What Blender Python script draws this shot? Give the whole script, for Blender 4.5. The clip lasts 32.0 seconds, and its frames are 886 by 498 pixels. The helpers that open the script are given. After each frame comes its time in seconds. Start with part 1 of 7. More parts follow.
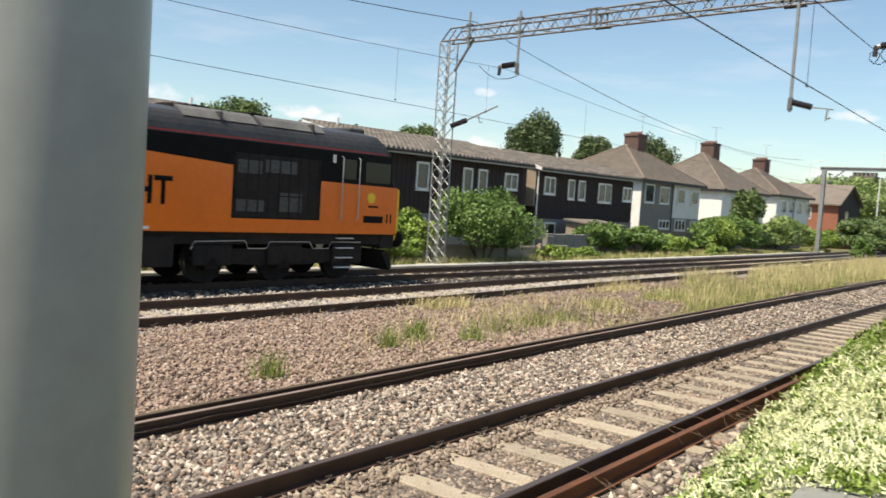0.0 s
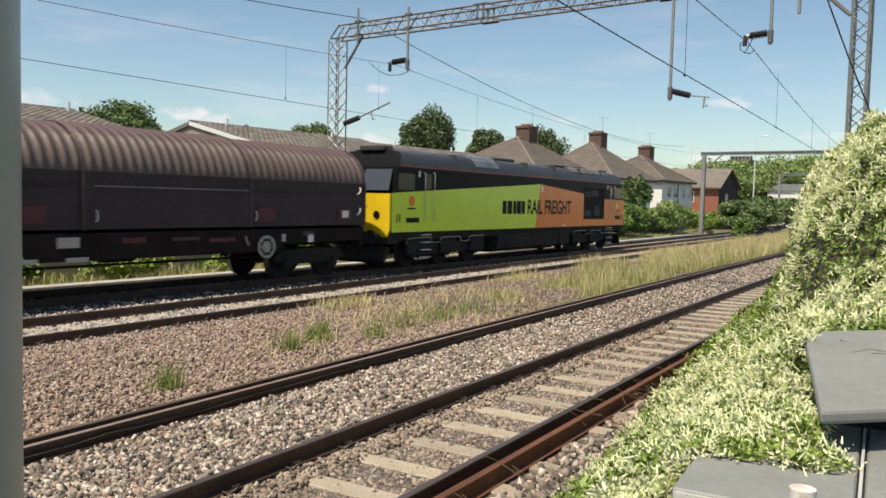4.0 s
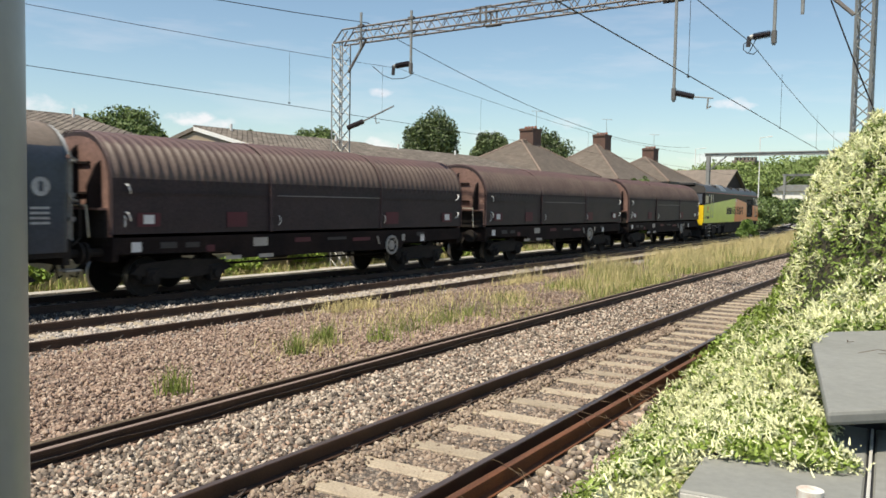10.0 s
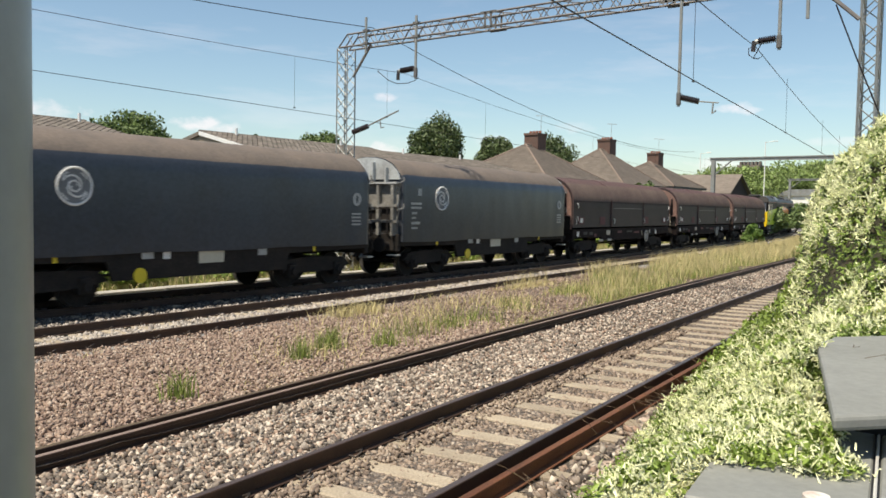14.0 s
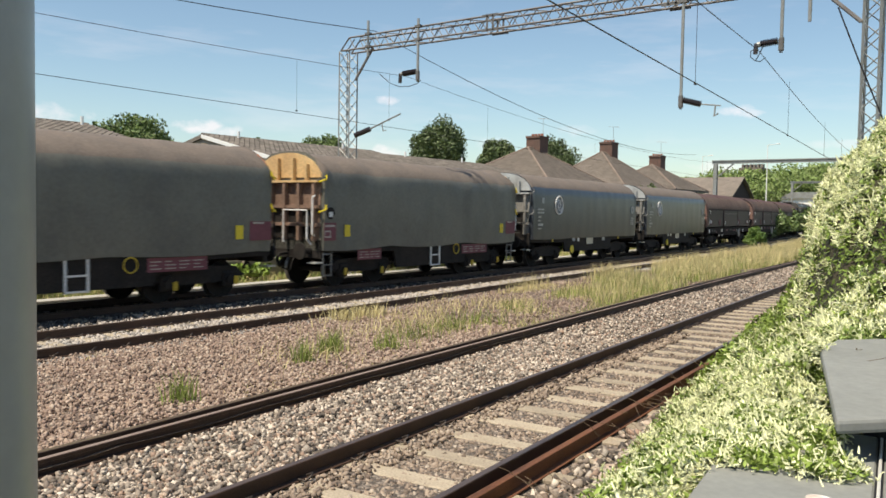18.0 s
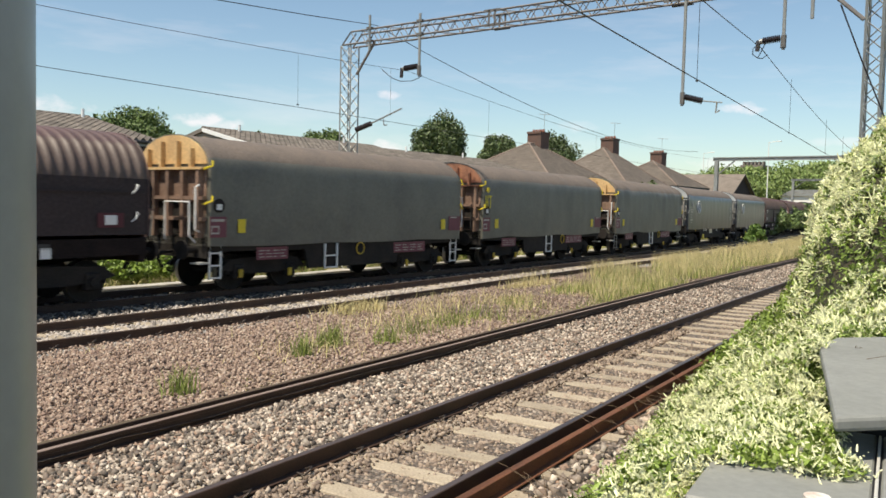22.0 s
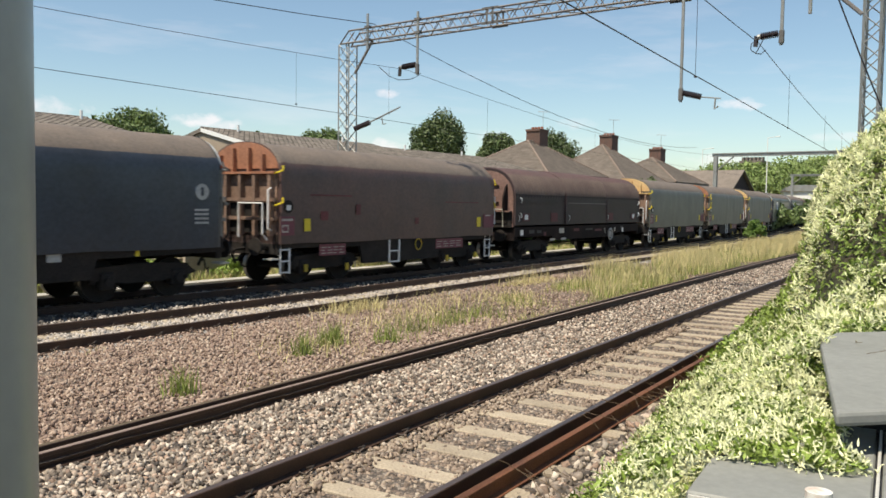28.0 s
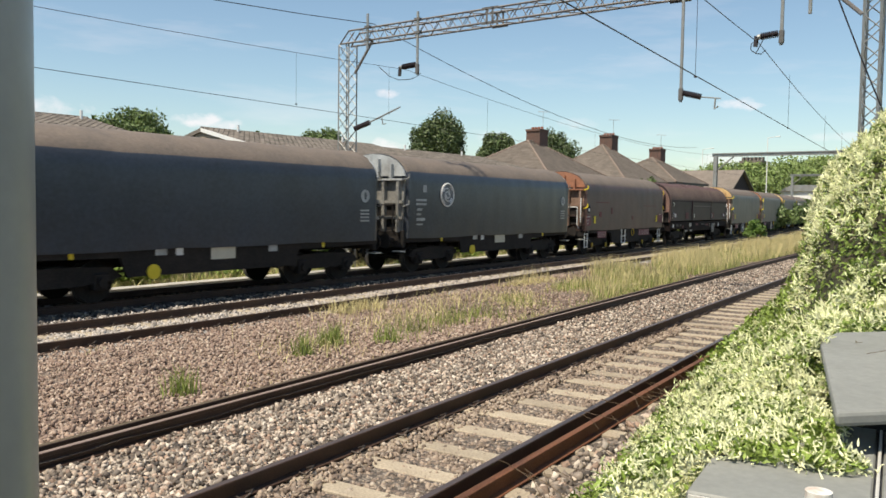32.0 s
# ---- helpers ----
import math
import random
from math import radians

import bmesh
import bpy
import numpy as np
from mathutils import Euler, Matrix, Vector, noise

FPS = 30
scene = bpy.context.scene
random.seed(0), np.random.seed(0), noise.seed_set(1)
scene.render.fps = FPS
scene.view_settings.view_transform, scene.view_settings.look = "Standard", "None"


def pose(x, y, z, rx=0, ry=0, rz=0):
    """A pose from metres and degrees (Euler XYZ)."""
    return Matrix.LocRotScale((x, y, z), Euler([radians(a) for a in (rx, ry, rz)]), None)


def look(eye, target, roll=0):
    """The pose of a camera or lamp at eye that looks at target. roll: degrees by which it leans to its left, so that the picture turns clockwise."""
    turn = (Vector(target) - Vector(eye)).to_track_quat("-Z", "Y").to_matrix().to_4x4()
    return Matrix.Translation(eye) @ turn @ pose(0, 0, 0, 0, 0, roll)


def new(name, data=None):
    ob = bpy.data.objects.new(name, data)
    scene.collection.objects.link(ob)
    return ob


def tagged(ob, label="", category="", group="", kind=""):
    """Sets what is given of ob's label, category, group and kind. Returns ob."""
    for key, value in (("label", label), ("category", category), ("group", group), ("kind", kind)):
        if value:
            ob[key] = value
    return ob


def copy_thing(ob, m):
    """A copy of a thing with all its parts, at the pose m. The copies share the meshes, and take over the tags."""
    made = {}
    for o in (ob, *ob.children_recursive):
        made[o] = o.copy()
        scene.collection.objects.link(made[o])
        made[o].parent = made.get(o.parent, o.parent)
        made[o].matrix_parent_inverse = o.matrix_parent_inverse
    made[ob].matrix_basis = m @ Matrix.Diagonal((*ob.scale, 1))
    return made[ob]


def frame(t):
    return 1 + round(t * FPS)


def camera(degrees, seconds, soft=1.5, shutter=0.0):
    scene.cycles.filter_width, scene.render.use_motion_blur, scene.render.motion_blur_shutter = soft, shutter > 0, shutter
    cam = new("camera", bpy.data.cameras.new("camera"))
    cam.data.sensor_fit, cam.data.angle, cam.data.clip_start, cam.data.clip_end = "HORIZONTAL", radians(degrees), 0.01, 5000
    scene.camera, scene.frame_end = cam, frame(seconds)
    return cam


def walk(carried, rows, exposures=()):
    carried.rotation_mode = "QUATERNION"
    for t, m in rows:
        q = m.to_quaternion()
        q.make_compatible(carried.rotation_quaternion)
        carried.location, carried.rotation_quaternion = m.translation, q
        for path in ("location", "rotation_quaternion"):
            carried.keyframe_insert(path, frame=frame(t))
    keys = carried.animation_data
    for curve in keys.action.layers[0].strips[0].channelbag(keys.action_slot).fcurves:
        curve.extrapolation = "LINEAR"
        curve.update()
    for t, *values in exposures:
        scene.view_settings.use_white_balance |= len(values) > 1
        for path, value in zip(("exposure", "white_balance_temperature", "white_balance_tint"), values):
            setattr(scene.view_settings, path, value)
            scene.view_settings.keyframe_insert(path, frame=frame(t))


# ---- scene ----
# World: y runs along the railway, x towards the camera's side, z = 0 is the top of the rails.
cam = camera(56.8, 32.0, soft=1.6, shutter=0.4)
EYE = (0.0, 0.0, 2.244)
# seconds, degrees of turn to the left of the railway, of tilt, of lean
TURNS = [
    (0, 43.16, -3.46, 3.74), (0.5, 39.73, -3.07, 3.27), (1, 36.74, -3.01, 3.75), (1.5, 36.29, -3.20, 4.14), 
    (2, 36.41, -3.24, 3.95), (2.5, 36.42, -3.21, 3.18), (3, 36.24, -3.30, 1.69), (3.5, 36.19, -3.36, 1.41), 
    (5.5, 35.69, -3.53, 1.41), (6, 35.67, -3.54, 1.47), (6.5, 35.68, -3.49, 1.46), (7, 35.72, -3.31, 1.50), 
    (7.5, 35.88, -3.19, 1.45), (8, 36.03, -3.18, 1.45), (8.5, 36.15, -3.18, 0.90), (9, 36.27, -3.19, 0.94), 
    (9.5, 36.34, -3.19, 0.91), (10, 36.44, -3.18, 0.96), (10.5, 36.50, -3.16, 0.95), (11, 36.55, -3.13, 0.91), 
    (11.5, 36.57, -3.07, 0.91), (12, 36.62, -3.02, 0.87), (12.5, 36.65, -2.98, 0.93), (13, 36.68, -2.95, 0.96), 
    (13.5, 36.72, -2.89, 1.00), (14, 36.77, -2.87, 0.99), (14.5, 36.80, -2.83, 0.98), (16.5, 36.92, -2.71, 0.98), 
    (17, 36.93, -2.67, 0.91), (17.5, 36.92, -2.67, 0.98), (18, 36.92, -2.67, 0.96), (18.5, 36.91, -2.67, 0.96), 
    (19, 36.90, -2.66, 0.98), (19.5, 36.92, -2.69, 0.94), (20, 36.93, -2.72, 0.87), (20.5, 36.92, -2.77, 1.19), 
    (21, 36.92, -2.81, 1.42), (21.5, 36.93, -2.87, 1.37), (22, 36.93, -3.01, 1.36), (22.5, 36.93, -3.08, 1.36), 
    (23, 36.95, -3.13, 1.40), (23.5, 36.96, -3.15, 1.38), (24, 36.96, -3.15, 1.38), (24.5, 36.96, -3.18, 1.43), 
    (25, 36.97, -3.19, 0.87), (25.5, 36.97, -3.13, 0.87), (27.5, 36.93, -3.13, 0.87), (28, 36.91, -3.13, 0.87), 
    (28.5, 36.91, -3.13, 0.87), (29, 36.91, -3.13, 0.87), (29.5, 36.91, -3.13, 0.87), (30, 36.91, -3.13, 0.87), 
    (30.5, 36.91, -3.13, 0.87), (31, 36.91, -3.13, 0.90), (31.5, 36.91, -3.13, 0.90), (32, 36.91, -3.13, 0.87), 
]

def aim(turn, tilt, lean):
    return Matrix.Translation(EYE) @ pose(0, 0, 0, 0, 0, turn) @ pose(0, 0, 0, 90 + tilt) @ pose(0, 0, 0, 0, 0, lean)


walk(cam, [(t, aim(a, b, c)) for t, a, b, c in TURNS],
     exposures=[(0.0, 0.60, 6950, 11), (1.0, 0.34, 6950, 11), (2.0, 0.30, 6950, 11), (3.3, 0.29, 6950, 11), (5.5, 0.45, 6950, 11), (32.0, 0.45, 6950, 11)])

# ---- light ----
SUN = Vector((-0.075, -0.52, 1.0)).normalized()
sun = new("sun", bpy.data.lights.new("sun", "SUN"))
sun.data.energy, sun.data.angle, sun.data.color = 4.3, radians(0.53), (1.0, 0.93, 0.80)
sun.matrix_basis = look(SUN * 50, (0, 0, 0))


def make_world():
    w = bpy.data.worlds.new("sky")
    scene.world = w
    w.use_nodes = True
    nt = w.node_tree
    nt.nodes.clear()
    out = nt.nodes.new("ShaderNodeOutputWorld")
    bg = nt.nodes.new("ShaderNodeBackground")
    sky = nt.nodes.new("ShaderNodeTexSky")
    sky.sky_type, sky.sun_disc = "NISHITA", False
    sky.sun_elevation = math.asin(SUN.z)
    sky.sun_rotation = math.atan2(SUN.x, SUN.y)
    sky.air_density, sky.dust_density, sky.ozone_density, sky.altitude = 1.0, 0.55, 1.6, 20
    ln = nt.links.new

    def math_node(op, a, b=None, c=None):
        n = nt.nodes.new("ShaderNodeMath")
        n.operation = op
        for i, v in enumerate((a, b, c)):
            if v is None:
                continue
            if isinstance(v, (int, float)):
                n.inputs[i].default_value = v
            else:
                ln(v, n.inputs[i])
        return n.outputs["Value"]

    def cloud_noise(scale, detail, stretch):
        mp = nt.nodes.new("ShaderNodeMapping")
        mp.inputs["Scale"].default_value = stretch
        n = nt.nodes.new("ShaderNodeTexNoise")
        n.inputs["Scale"].default_value, n.inputs["Detail"].default_value, n.inputs["Roughness"].default_value = scale, detail, 0.6
        ln(tc.outputs["Generated"], mp.inputs["Vector"])
        ln(mp.outputs["Vector"], n.inputs["Vector"])
        return n.outputs["Fac"]
    tc = nt.nodes.new("ShaderNodeTexCoord")
    sep = nt.nodes.new("ShaderNodeSeparateXYZ")
    ln(tc.outputs["Generated"], sep.inputs["Vector"])
    az = math_node("ARCTAN2", sep.outputs["X"], sep.outputs["Y"])
    el = sep.outputs["Z"]
    fine = math_node("MULTIPLY_ADD", cloud_noise(26.0, 6, (1, 1, 2)), 3.2, -1.6)
    # small fair-weather puffs: bearing, height, half width, half height, thickness
    puffs = ((-40.9, 0.1317, 0.95, 0.0065, 0.75), (-53.3, 0.094, 1.9, 0.010, 0.85), (-51.4, 0.089, 1.2, 0.008, 0.8), (-17.0, 0.1170, 1.5, 0.0085, 0.8), (-41.5, 0.070, 2.6, 0.010, 0.75),
             (-11.3, 0.080, 2.2, 0.006, 0.35), (-27.4, 0.099, 2.0, 0.009, 0.3), (-19.0, 0.055, 2.6, 0.008, 0.55), (-33.5, 0.082, 2.4, 0.010, 0.4), (-62.0, 0.10, 3.0, 0.012, 0.7),
             (-72.0, 0.14, 2.5, 0.010, 0.6), (-2.0, 0.12, 3.0, 0.012, 0.7), (12.0, 0.15, 3.5, 0.014, 0.7), (40.0, 0.13, 4.0, 0.016, 0.7), (90.0, 0.16, 4.0, 0.016, 0.7), (150.0, 0.14, 4.5, 0.018, 0.7))
    cover = None
    for a, z, w, h, thick in puffs:
        u = math_node("DIVIDE", math_node("SUBTRACT", az, radians(a)), radians(w))
        v = math_node("DIVIDE", math_node("SUBTRACT", el, z), h)
        d = math_node("ADD", math_node("MULTIPLY", u, u), math_node("MULTIPLY", v, v))
        k = math_node("SUBTRACT", math_node("MULTIPLY_ADD", fine, 1.3, 0.85), d)
        k = math_node("MULTIPLY", math_node("MINIMUM", math_node("MAXIMUM", k, 0.0), 1.0), thick * 0.62)
        cover = k if cover is None else math_node("MAXIMUM", cover, k)
    # a thin high veil in long streaks
    veil = nt.nodes.new("ShaderNodeMapRange")
    veil.inputs["From Min"].default_value, veil.inputs["From Max"].default_value, veil.inputs["To Max"].default_value = 0.52, 0.75, 0.16
    ln(cloud_noise(2.2, 5, (2.2, 2.2, 13.0)), veil.inputs["Value"])
    cover = math_node("MAXIMUM", cover, veil.outputs["Result"])
    mix = nt.nodes.new("ShaderNodeMix")
    mix.data_type = "RGBA"
    mix.inputs["B"].default_value = (8.3, 7.6, 8.0, 1)
    ln(cover, mix.inputs["Factor"])
    cool = nt.nodes.new("ShaderNodeMix")
    cool.data_type, cool.blend_type = "RGBA", "MULTIPLY"
    cool.inputs["Factor"].default_value = 1.0
    cool.inputs["B"].default_value = (0.925, 1.0, 0.985, 1)
    ln(sky.outputs["Color"], cool.inputs["A"])
    ln(cool.outputs["Result"], mix.inputs["A"])
    ln(mix.outputs["Result"], bg.inputs["Color"])
    bg.inputs["Strength"].default_value = 0.106
    ln(bg.outputs["Background"], out.inputs["Surface"])


make_world()

# ---- materials ----


def mat(name, base, rough=0.6, metal=0.0, vary=0.25, scale=6.0, bump=0.0, bump_scale=40.0, second=None, second_scale=1.3,
        second_amount=0.5, spec=0.5, coat=0.0, island=0.0, rand=0.0, trans=0.0, coords="Object", stretch=(1, 1, 1)):
    """A principled surface with grain at a fine scale and stains at a coarse one."""
    m = bpy.data.materials.new(name)
    m.use_nodes = True
    nt = m.node_tree
    b = nt.nodes["Principled BSDF"]
    ln = nt.links.new

    def node(kind, **values):
        n = nt.nodes.new(kind)
        for k, v in values.items():
            n.inputs[k].default_value = v
        return n
    tc = node("ShaderNodeTexCoord")
    mp = node("ShaderNodeMapping", Scale=stretch)
    ln(tc.outputs[coords], mp.inputs["Vector"])
    vec = mp.outputs["Vector"]
    fine = node("ShaderNodeTexNoise", Scale=scale * 8, Detail=4.0, Roughness=0.65)
    ln(vec, fine.inputs["Vector"])
    coarse = node("ShaderNodeTexNoise", Scale=second_scale, Detail=5.0, Roughness=0.6)
    ln(vec, coarse.inputs["Vector"])
    col = node("ShaderNodeMix")
    col.data_type = "RGBA"
    col.inputs["A"].default_value = (*base, 1)
    alt = second if second else tuple(c * (1 - vary) for c in base)
    col.inputs["B"].default_value = (*alt, 1)
    mr = node("ShaderNodeMapRange")
    mr.inputs["From Min"].default_value, mr.inputs["From Max"].default_value = 0.5 - 0.25 * second_amount, 0.75
    ln(coarse.outputs["Fac"], mr.inputs["Value"])
    ln(mr.outputs["Result"], col.inputs["Factor"])
    val = node("ShaderNodeMapRange")
    val.inputs["To Min"].default_value, val.inputs["To Max"].default_value = 1 - vary, 1 + vary
    val.inputs["From Min"].default_value, val.inputs["From Max"].default_value = 0.3, 0.7
    ln(fine.outputs["Fac"], val.inputs["Value"])
    hsv = node("ShaderNodeHueSaturation")
    ln(col.outputs["Result"], hsv.inputs["Color"])
    if island or rand:
        src = node("ShaderNodeNewGeometry").outputs["Random Per Island"] if island else node("ShaderNodeObjectInfo").outputs["Random"]
        amt = island or rand
        m2 = node("ShaderNodeMapRange")
        m2.inputs["To Min"].default_value, m2.inputs["To Max"].default_value = 1 - amt, 1 + amt
        ln(src, m2.inputs["Value"])
        mul = node("ShaderNodeMath")
        mul.operation = "MULTIPLY"
        ln(val.outputs["Result"], mul.inputs[0])
        ln(m2.outputs["Result"], mul.inputs[1])
        ln(mul.outputs["Value"], hsv.inputs["Value"])
    else:
        ln(val.outputs["Result"], hsv.inputs["Value"])
    ln(hsv.outputs["Color"], b.inputs["Base Color"])
    b.inputs["Roughness"].default_value = rough
    b.inputs["Metallic"].default_value = metal
    b.inputs["Specular IOR Level"].default_value = spec
    b.inputs["Coat Weight"].default_value = coat
    if coat:
        b.inputs["Coat Roughness"].default_value = 0.12
    if trans:
        b.inputs["Transmission Weight"].default_value = 0.0
        b.inputs["Subsurface Weight"].default_value = 0.0
    if bump:
        bn = node("ShaderNodeTexNoise", Scale=bump_scale, Detail=5.0, Roughness=0.6)
        ln(vec, bn.inputs["Vector"])
        bp = node("ShaderNodeBump", Strength=min(1.0, bump), Distance=0.02)
        ln(bn.outputs["Fac"], bp.inputs["Height"])
        ln(bp.outputs["Normal"], b.inputs["Normal"])
    return m


def stone_mat(name, tones, size=22.0, bump=1.0, stain=None, stain_scale=0.35):
    """Loose stones: cells of their own tone, with dark joints and relief."""
    m = bpy.data.materials.new(name)
    m.use_nodes = True
    nt = m.node_tree
    b = nt.nodes["Principled BSDF"]
    ln = nt.links.new
    tc = nt.nodes.new("ShaderNodeTexCoord")
    vo = nt.nodes.new("ShaderNodeTexVoronoi")
    vo.inputs["Scale"].default_value = size
    ln(tc.outputs["Object"], vo.inputs["Vector"])
    sep = nt.nodes.new("ShaderNodeSeparateColor")
    ln(vo.outputs["Color"], sep.inputs["Color"])
    ramp = nt.nodes.new("ShaderNodeValToRGB")
    els = ramp.color_ramp.elements
    while len(els) < len(tones):
        els.new(0.5)
    for i, c in enumerate(tones):
        els[i].position = i / (len(tones) - 1)
        els[i].color = (*c, 1)
    ln(sep.outputs["Red"], ramp.inputs["Fac"])
    edge = nt.nodes.new("ShaderNodeTexVoronoi")
    edge.feature = "DISTANCE_TO_EDGE"
    edge.inputs["Scale"].default_value = size
    ln(tc.outputs["Object"], edge.inputs["Vector"])
    mr = nt.nodes.new("ShaderNodeMapRange")
    mr.inputs["From Max"].default_value = 0.16
    mr.inputs["To Min"].default_value = 0.35
    ln(edge.outputs["Distance"], mr.inputs["Value"])
    hsv = nt.nodes.new("ShaderNodeHueSaturation")
    ln(mr.outputs["Result"], hsv.inputs["Value"])
    if stain:
        no = nt.nodes.new("ShaderNodeTexNoise")
        no.inputs["Scale"].default_value, no.inputs["Detail"].default_value = stain_scale, 6
        ln(tc.outputs["Object"], no.inputs["Vector"])
        m2 = nt.nodes.new("ShaderNodeMapRange")
        m2.inputs["From Min"].default_value, m2.inputs["From Max"].default_value = 0.42, 0.62
        m2.inputs["To Max"].default_value = 0.75
        ln(no.outputs["Fac"], m2.inputs["Value"])
        mx = nt.nodes.new("ShaderNodeMix")
        mx.data_type = "RGBA"
        mx.inputs["B"].default_value = (*stain, 1)
        ln(m2.outputs["Result"], mx.inputs["Factor"])
        ln(ramp.outputs["Color"], mx.inputs["A"])
        ln(mx.outputs["Result"], hsv.inputs["Color"])
    else:
        ln(ramp.outputs["Color"], hsv.inputs["Color"])
    ln(hsv.outputs["Color"], b.inputs["Base Color"])
    b.inputs["Roughness"].default_value = 0.9
    bp = nt.nodes.new("ShaderNodeBump")
    bp.inputs["Strength"].default_value, bp.inputs["Distance"].default_value = bump, 0.03
    ln(edge.outputs["Distance"], bp.inputs["Height"])
    ln(bp.outputs["Normal"], b.inputs["Normal"])
    return m


# bed tones kept dark to paint the shade in the gaps between loose stones
BALLAST_TONES = [(0.04, 0.033, 0.027), (0.20, 0.16, 0.13), (0.09, 0.072, 0.058), (0.28, 0.235, 0.19), (0.15, 0.11, 0.085)]
GRAVEL_TONES = [(0.11, 0.08, 0.062), (0.25, 0.19, 0.145), (0.17, 0.125, 0.098), (0.31, 0.25, 0.195)]
ballast_mat = stone_mat("crushed ballast bed darkened for gaps between stones", BALLAST_TONES, 21)
dark_ballast_mat = stone_mat("grey ballast by the running line", [(0.13, 0.12, 0.11), (0.42, 0.40, 0.37), (0.26, 0.24, 0.22), (0.54, 0.52, 0.49)], 20)
gravel_mat = stone_mat("brown weathered gravel", GRAVEL_TONES, 24, stain=(0.17, 0.115, 0.085))
earth_mat = mat("dry earth and grass", (0.16, 0.14, 0.07), 0.95, vary=0.35, scale=4, bump=0.6, bump_scale=12, second=(0.09, 0.10, 0.03))
rail_mat = mat("brown rail steel", (0.055, 0.034, 0.026), 0.6, 0.3, vary=0.3, scale=10, second=(0.10, 0.055, 0.035))
rail_top_mat = mat("worn rail head", (0.16, 0.115, 0.095), 0.42, 0.6, vary=0.25, scale=8)
dusty_head_mat = mat("pale dusty rail head", (0.22, 0.165, 0.14), 0.75, vary=0.3, scale=6, second=(0.19, 0.135, 0.11))
olive_head_mat = mat("dull olive brown rail head", (0.095, 0.072, 0.042), 0.8, vary=0.3, scale=6, second=(0.07, 0.045, 0.03))
rust_mat = mat("orange rusted rail steel", (0.17, 0.065, 0.03), 0.85, 0.1, vary=0.35, scale=8, bump=0.3, second=(0.09, 0.04, 0.025))
concrete_mat = mat("weathered concrete", (0.385, 0.325, 0.24), 0.9, vary=0.3, scale=5, bump=0.35, bump_scale=60, second=(0.27, 0.22, 0.16), rand=0.15)
clip_mat = mat("dark steel clip", (0.05, 0.04, 0.035), 0.6, 0.6)
galv_mat = mat("dull galvanised steel", (0.33, 0.34, 0.33), 0.55, 0.45, vary=0.2, scale=5, second=(0.26, 0.25, 0.23))
post_mat = mat("grey painted steel post", (0.335, 0.34, 0.328), 0.35, 0.0, vary=0.06, scale=3, second=(0.32, 0.325, 0.31))
wire_mat = mat("dark copper wire", (0.035, 0.03, 0.03), 0.5, 0.6)
insul_mat = mat("brown glazed porcelain", (0.045, 0.035, 0.035), 0.25)

# ---- building helpers ----


def mesh(bm, name, material, smooth=False):
    me = bpy.data.meshes.new(name)
    bm.normal_update()
    bm.to_mesh(me)
    bm.free()
    for m in material if isinstance(material, (list, tuple)) else [material]:
        me.materials.append(m)
    if smooth:
        me.shade_smooth()
    return me


def part(name, bm, material, parent, label="", smooth=False):
    """Links a bmesh as one mesh under a thing or a part."""
    ob = new(name, mesh(bm, name, material, smooth))
    ob.parent = parent
    if label:
        tagged(ob, label)
    return ob


def thing(name, label, category, group="", m=None):
    ob = tagged(new(name), label, category, group)
    if m is not None:
        ob.matrix_basis = m
    return ob


def solo(name, bm, material, label, category="", group="", kind="", m=None, smooth=False):
    ob = tagged(new(name, mesh(bm, name, material, smooth)), label, category, group, kind)
    if m is not None:
        ob.matrix_basis = m
    return ob


def box(bm, x0, x1, y0, y1, z0, z1, bevel=0.0, m=None):
    r = bmesh.ops.create_cube(bm, size=1)
    vs = r["verts"]
    for v in vs:
        v.co = Vector((x0 + (v.co.x + 0.5) * (x1 - x0), y0 + (v.co.y + 0.5) * (y1 - y0), z0 + (v.co.z + 0.5) * (z1 - z0)))
    if bevel:
        es = list({e for v in vs for e in v.link_edges})
        r = bmesh.ops.bevel(bm, geom=es, offset=bevel, segments=1, affect="EDGES", profile=0.5)
        vs = list({v for f in r["faces"] for v in f.verts} | {v for v in vs if v.is_valid})
    if m is not None:
        bmesh.ops.transform(bm, matrix=m, verts=vs)
    return bm


def cbox(x0, x1, y0, y1, z0, z1, bevel=0.0, m=None):
    return box(bmesh.new(), x0, x1, y0, y1, z0, z1, bevel, m)


def rod(bm, a, b, r, seg=8, r2=None):
    a, b = Vector(a), Vector(b)
    d = b - a
    m = Matrix.Translation((a + b) / 2) @ d.to_track_quat("Z", "Y").to_matrix().to_4x4()
    bmesh.ops.create_cone(bm, cap_ends=True, segments=seg, radius1=r, radius2=r if r2 is None else r2, depth=d.length, matrix=m)
    return bm


def crod(a, b, r, seg=8, r2=None):
    return rod(bmesh.new(), a, b, r, seg, r2)


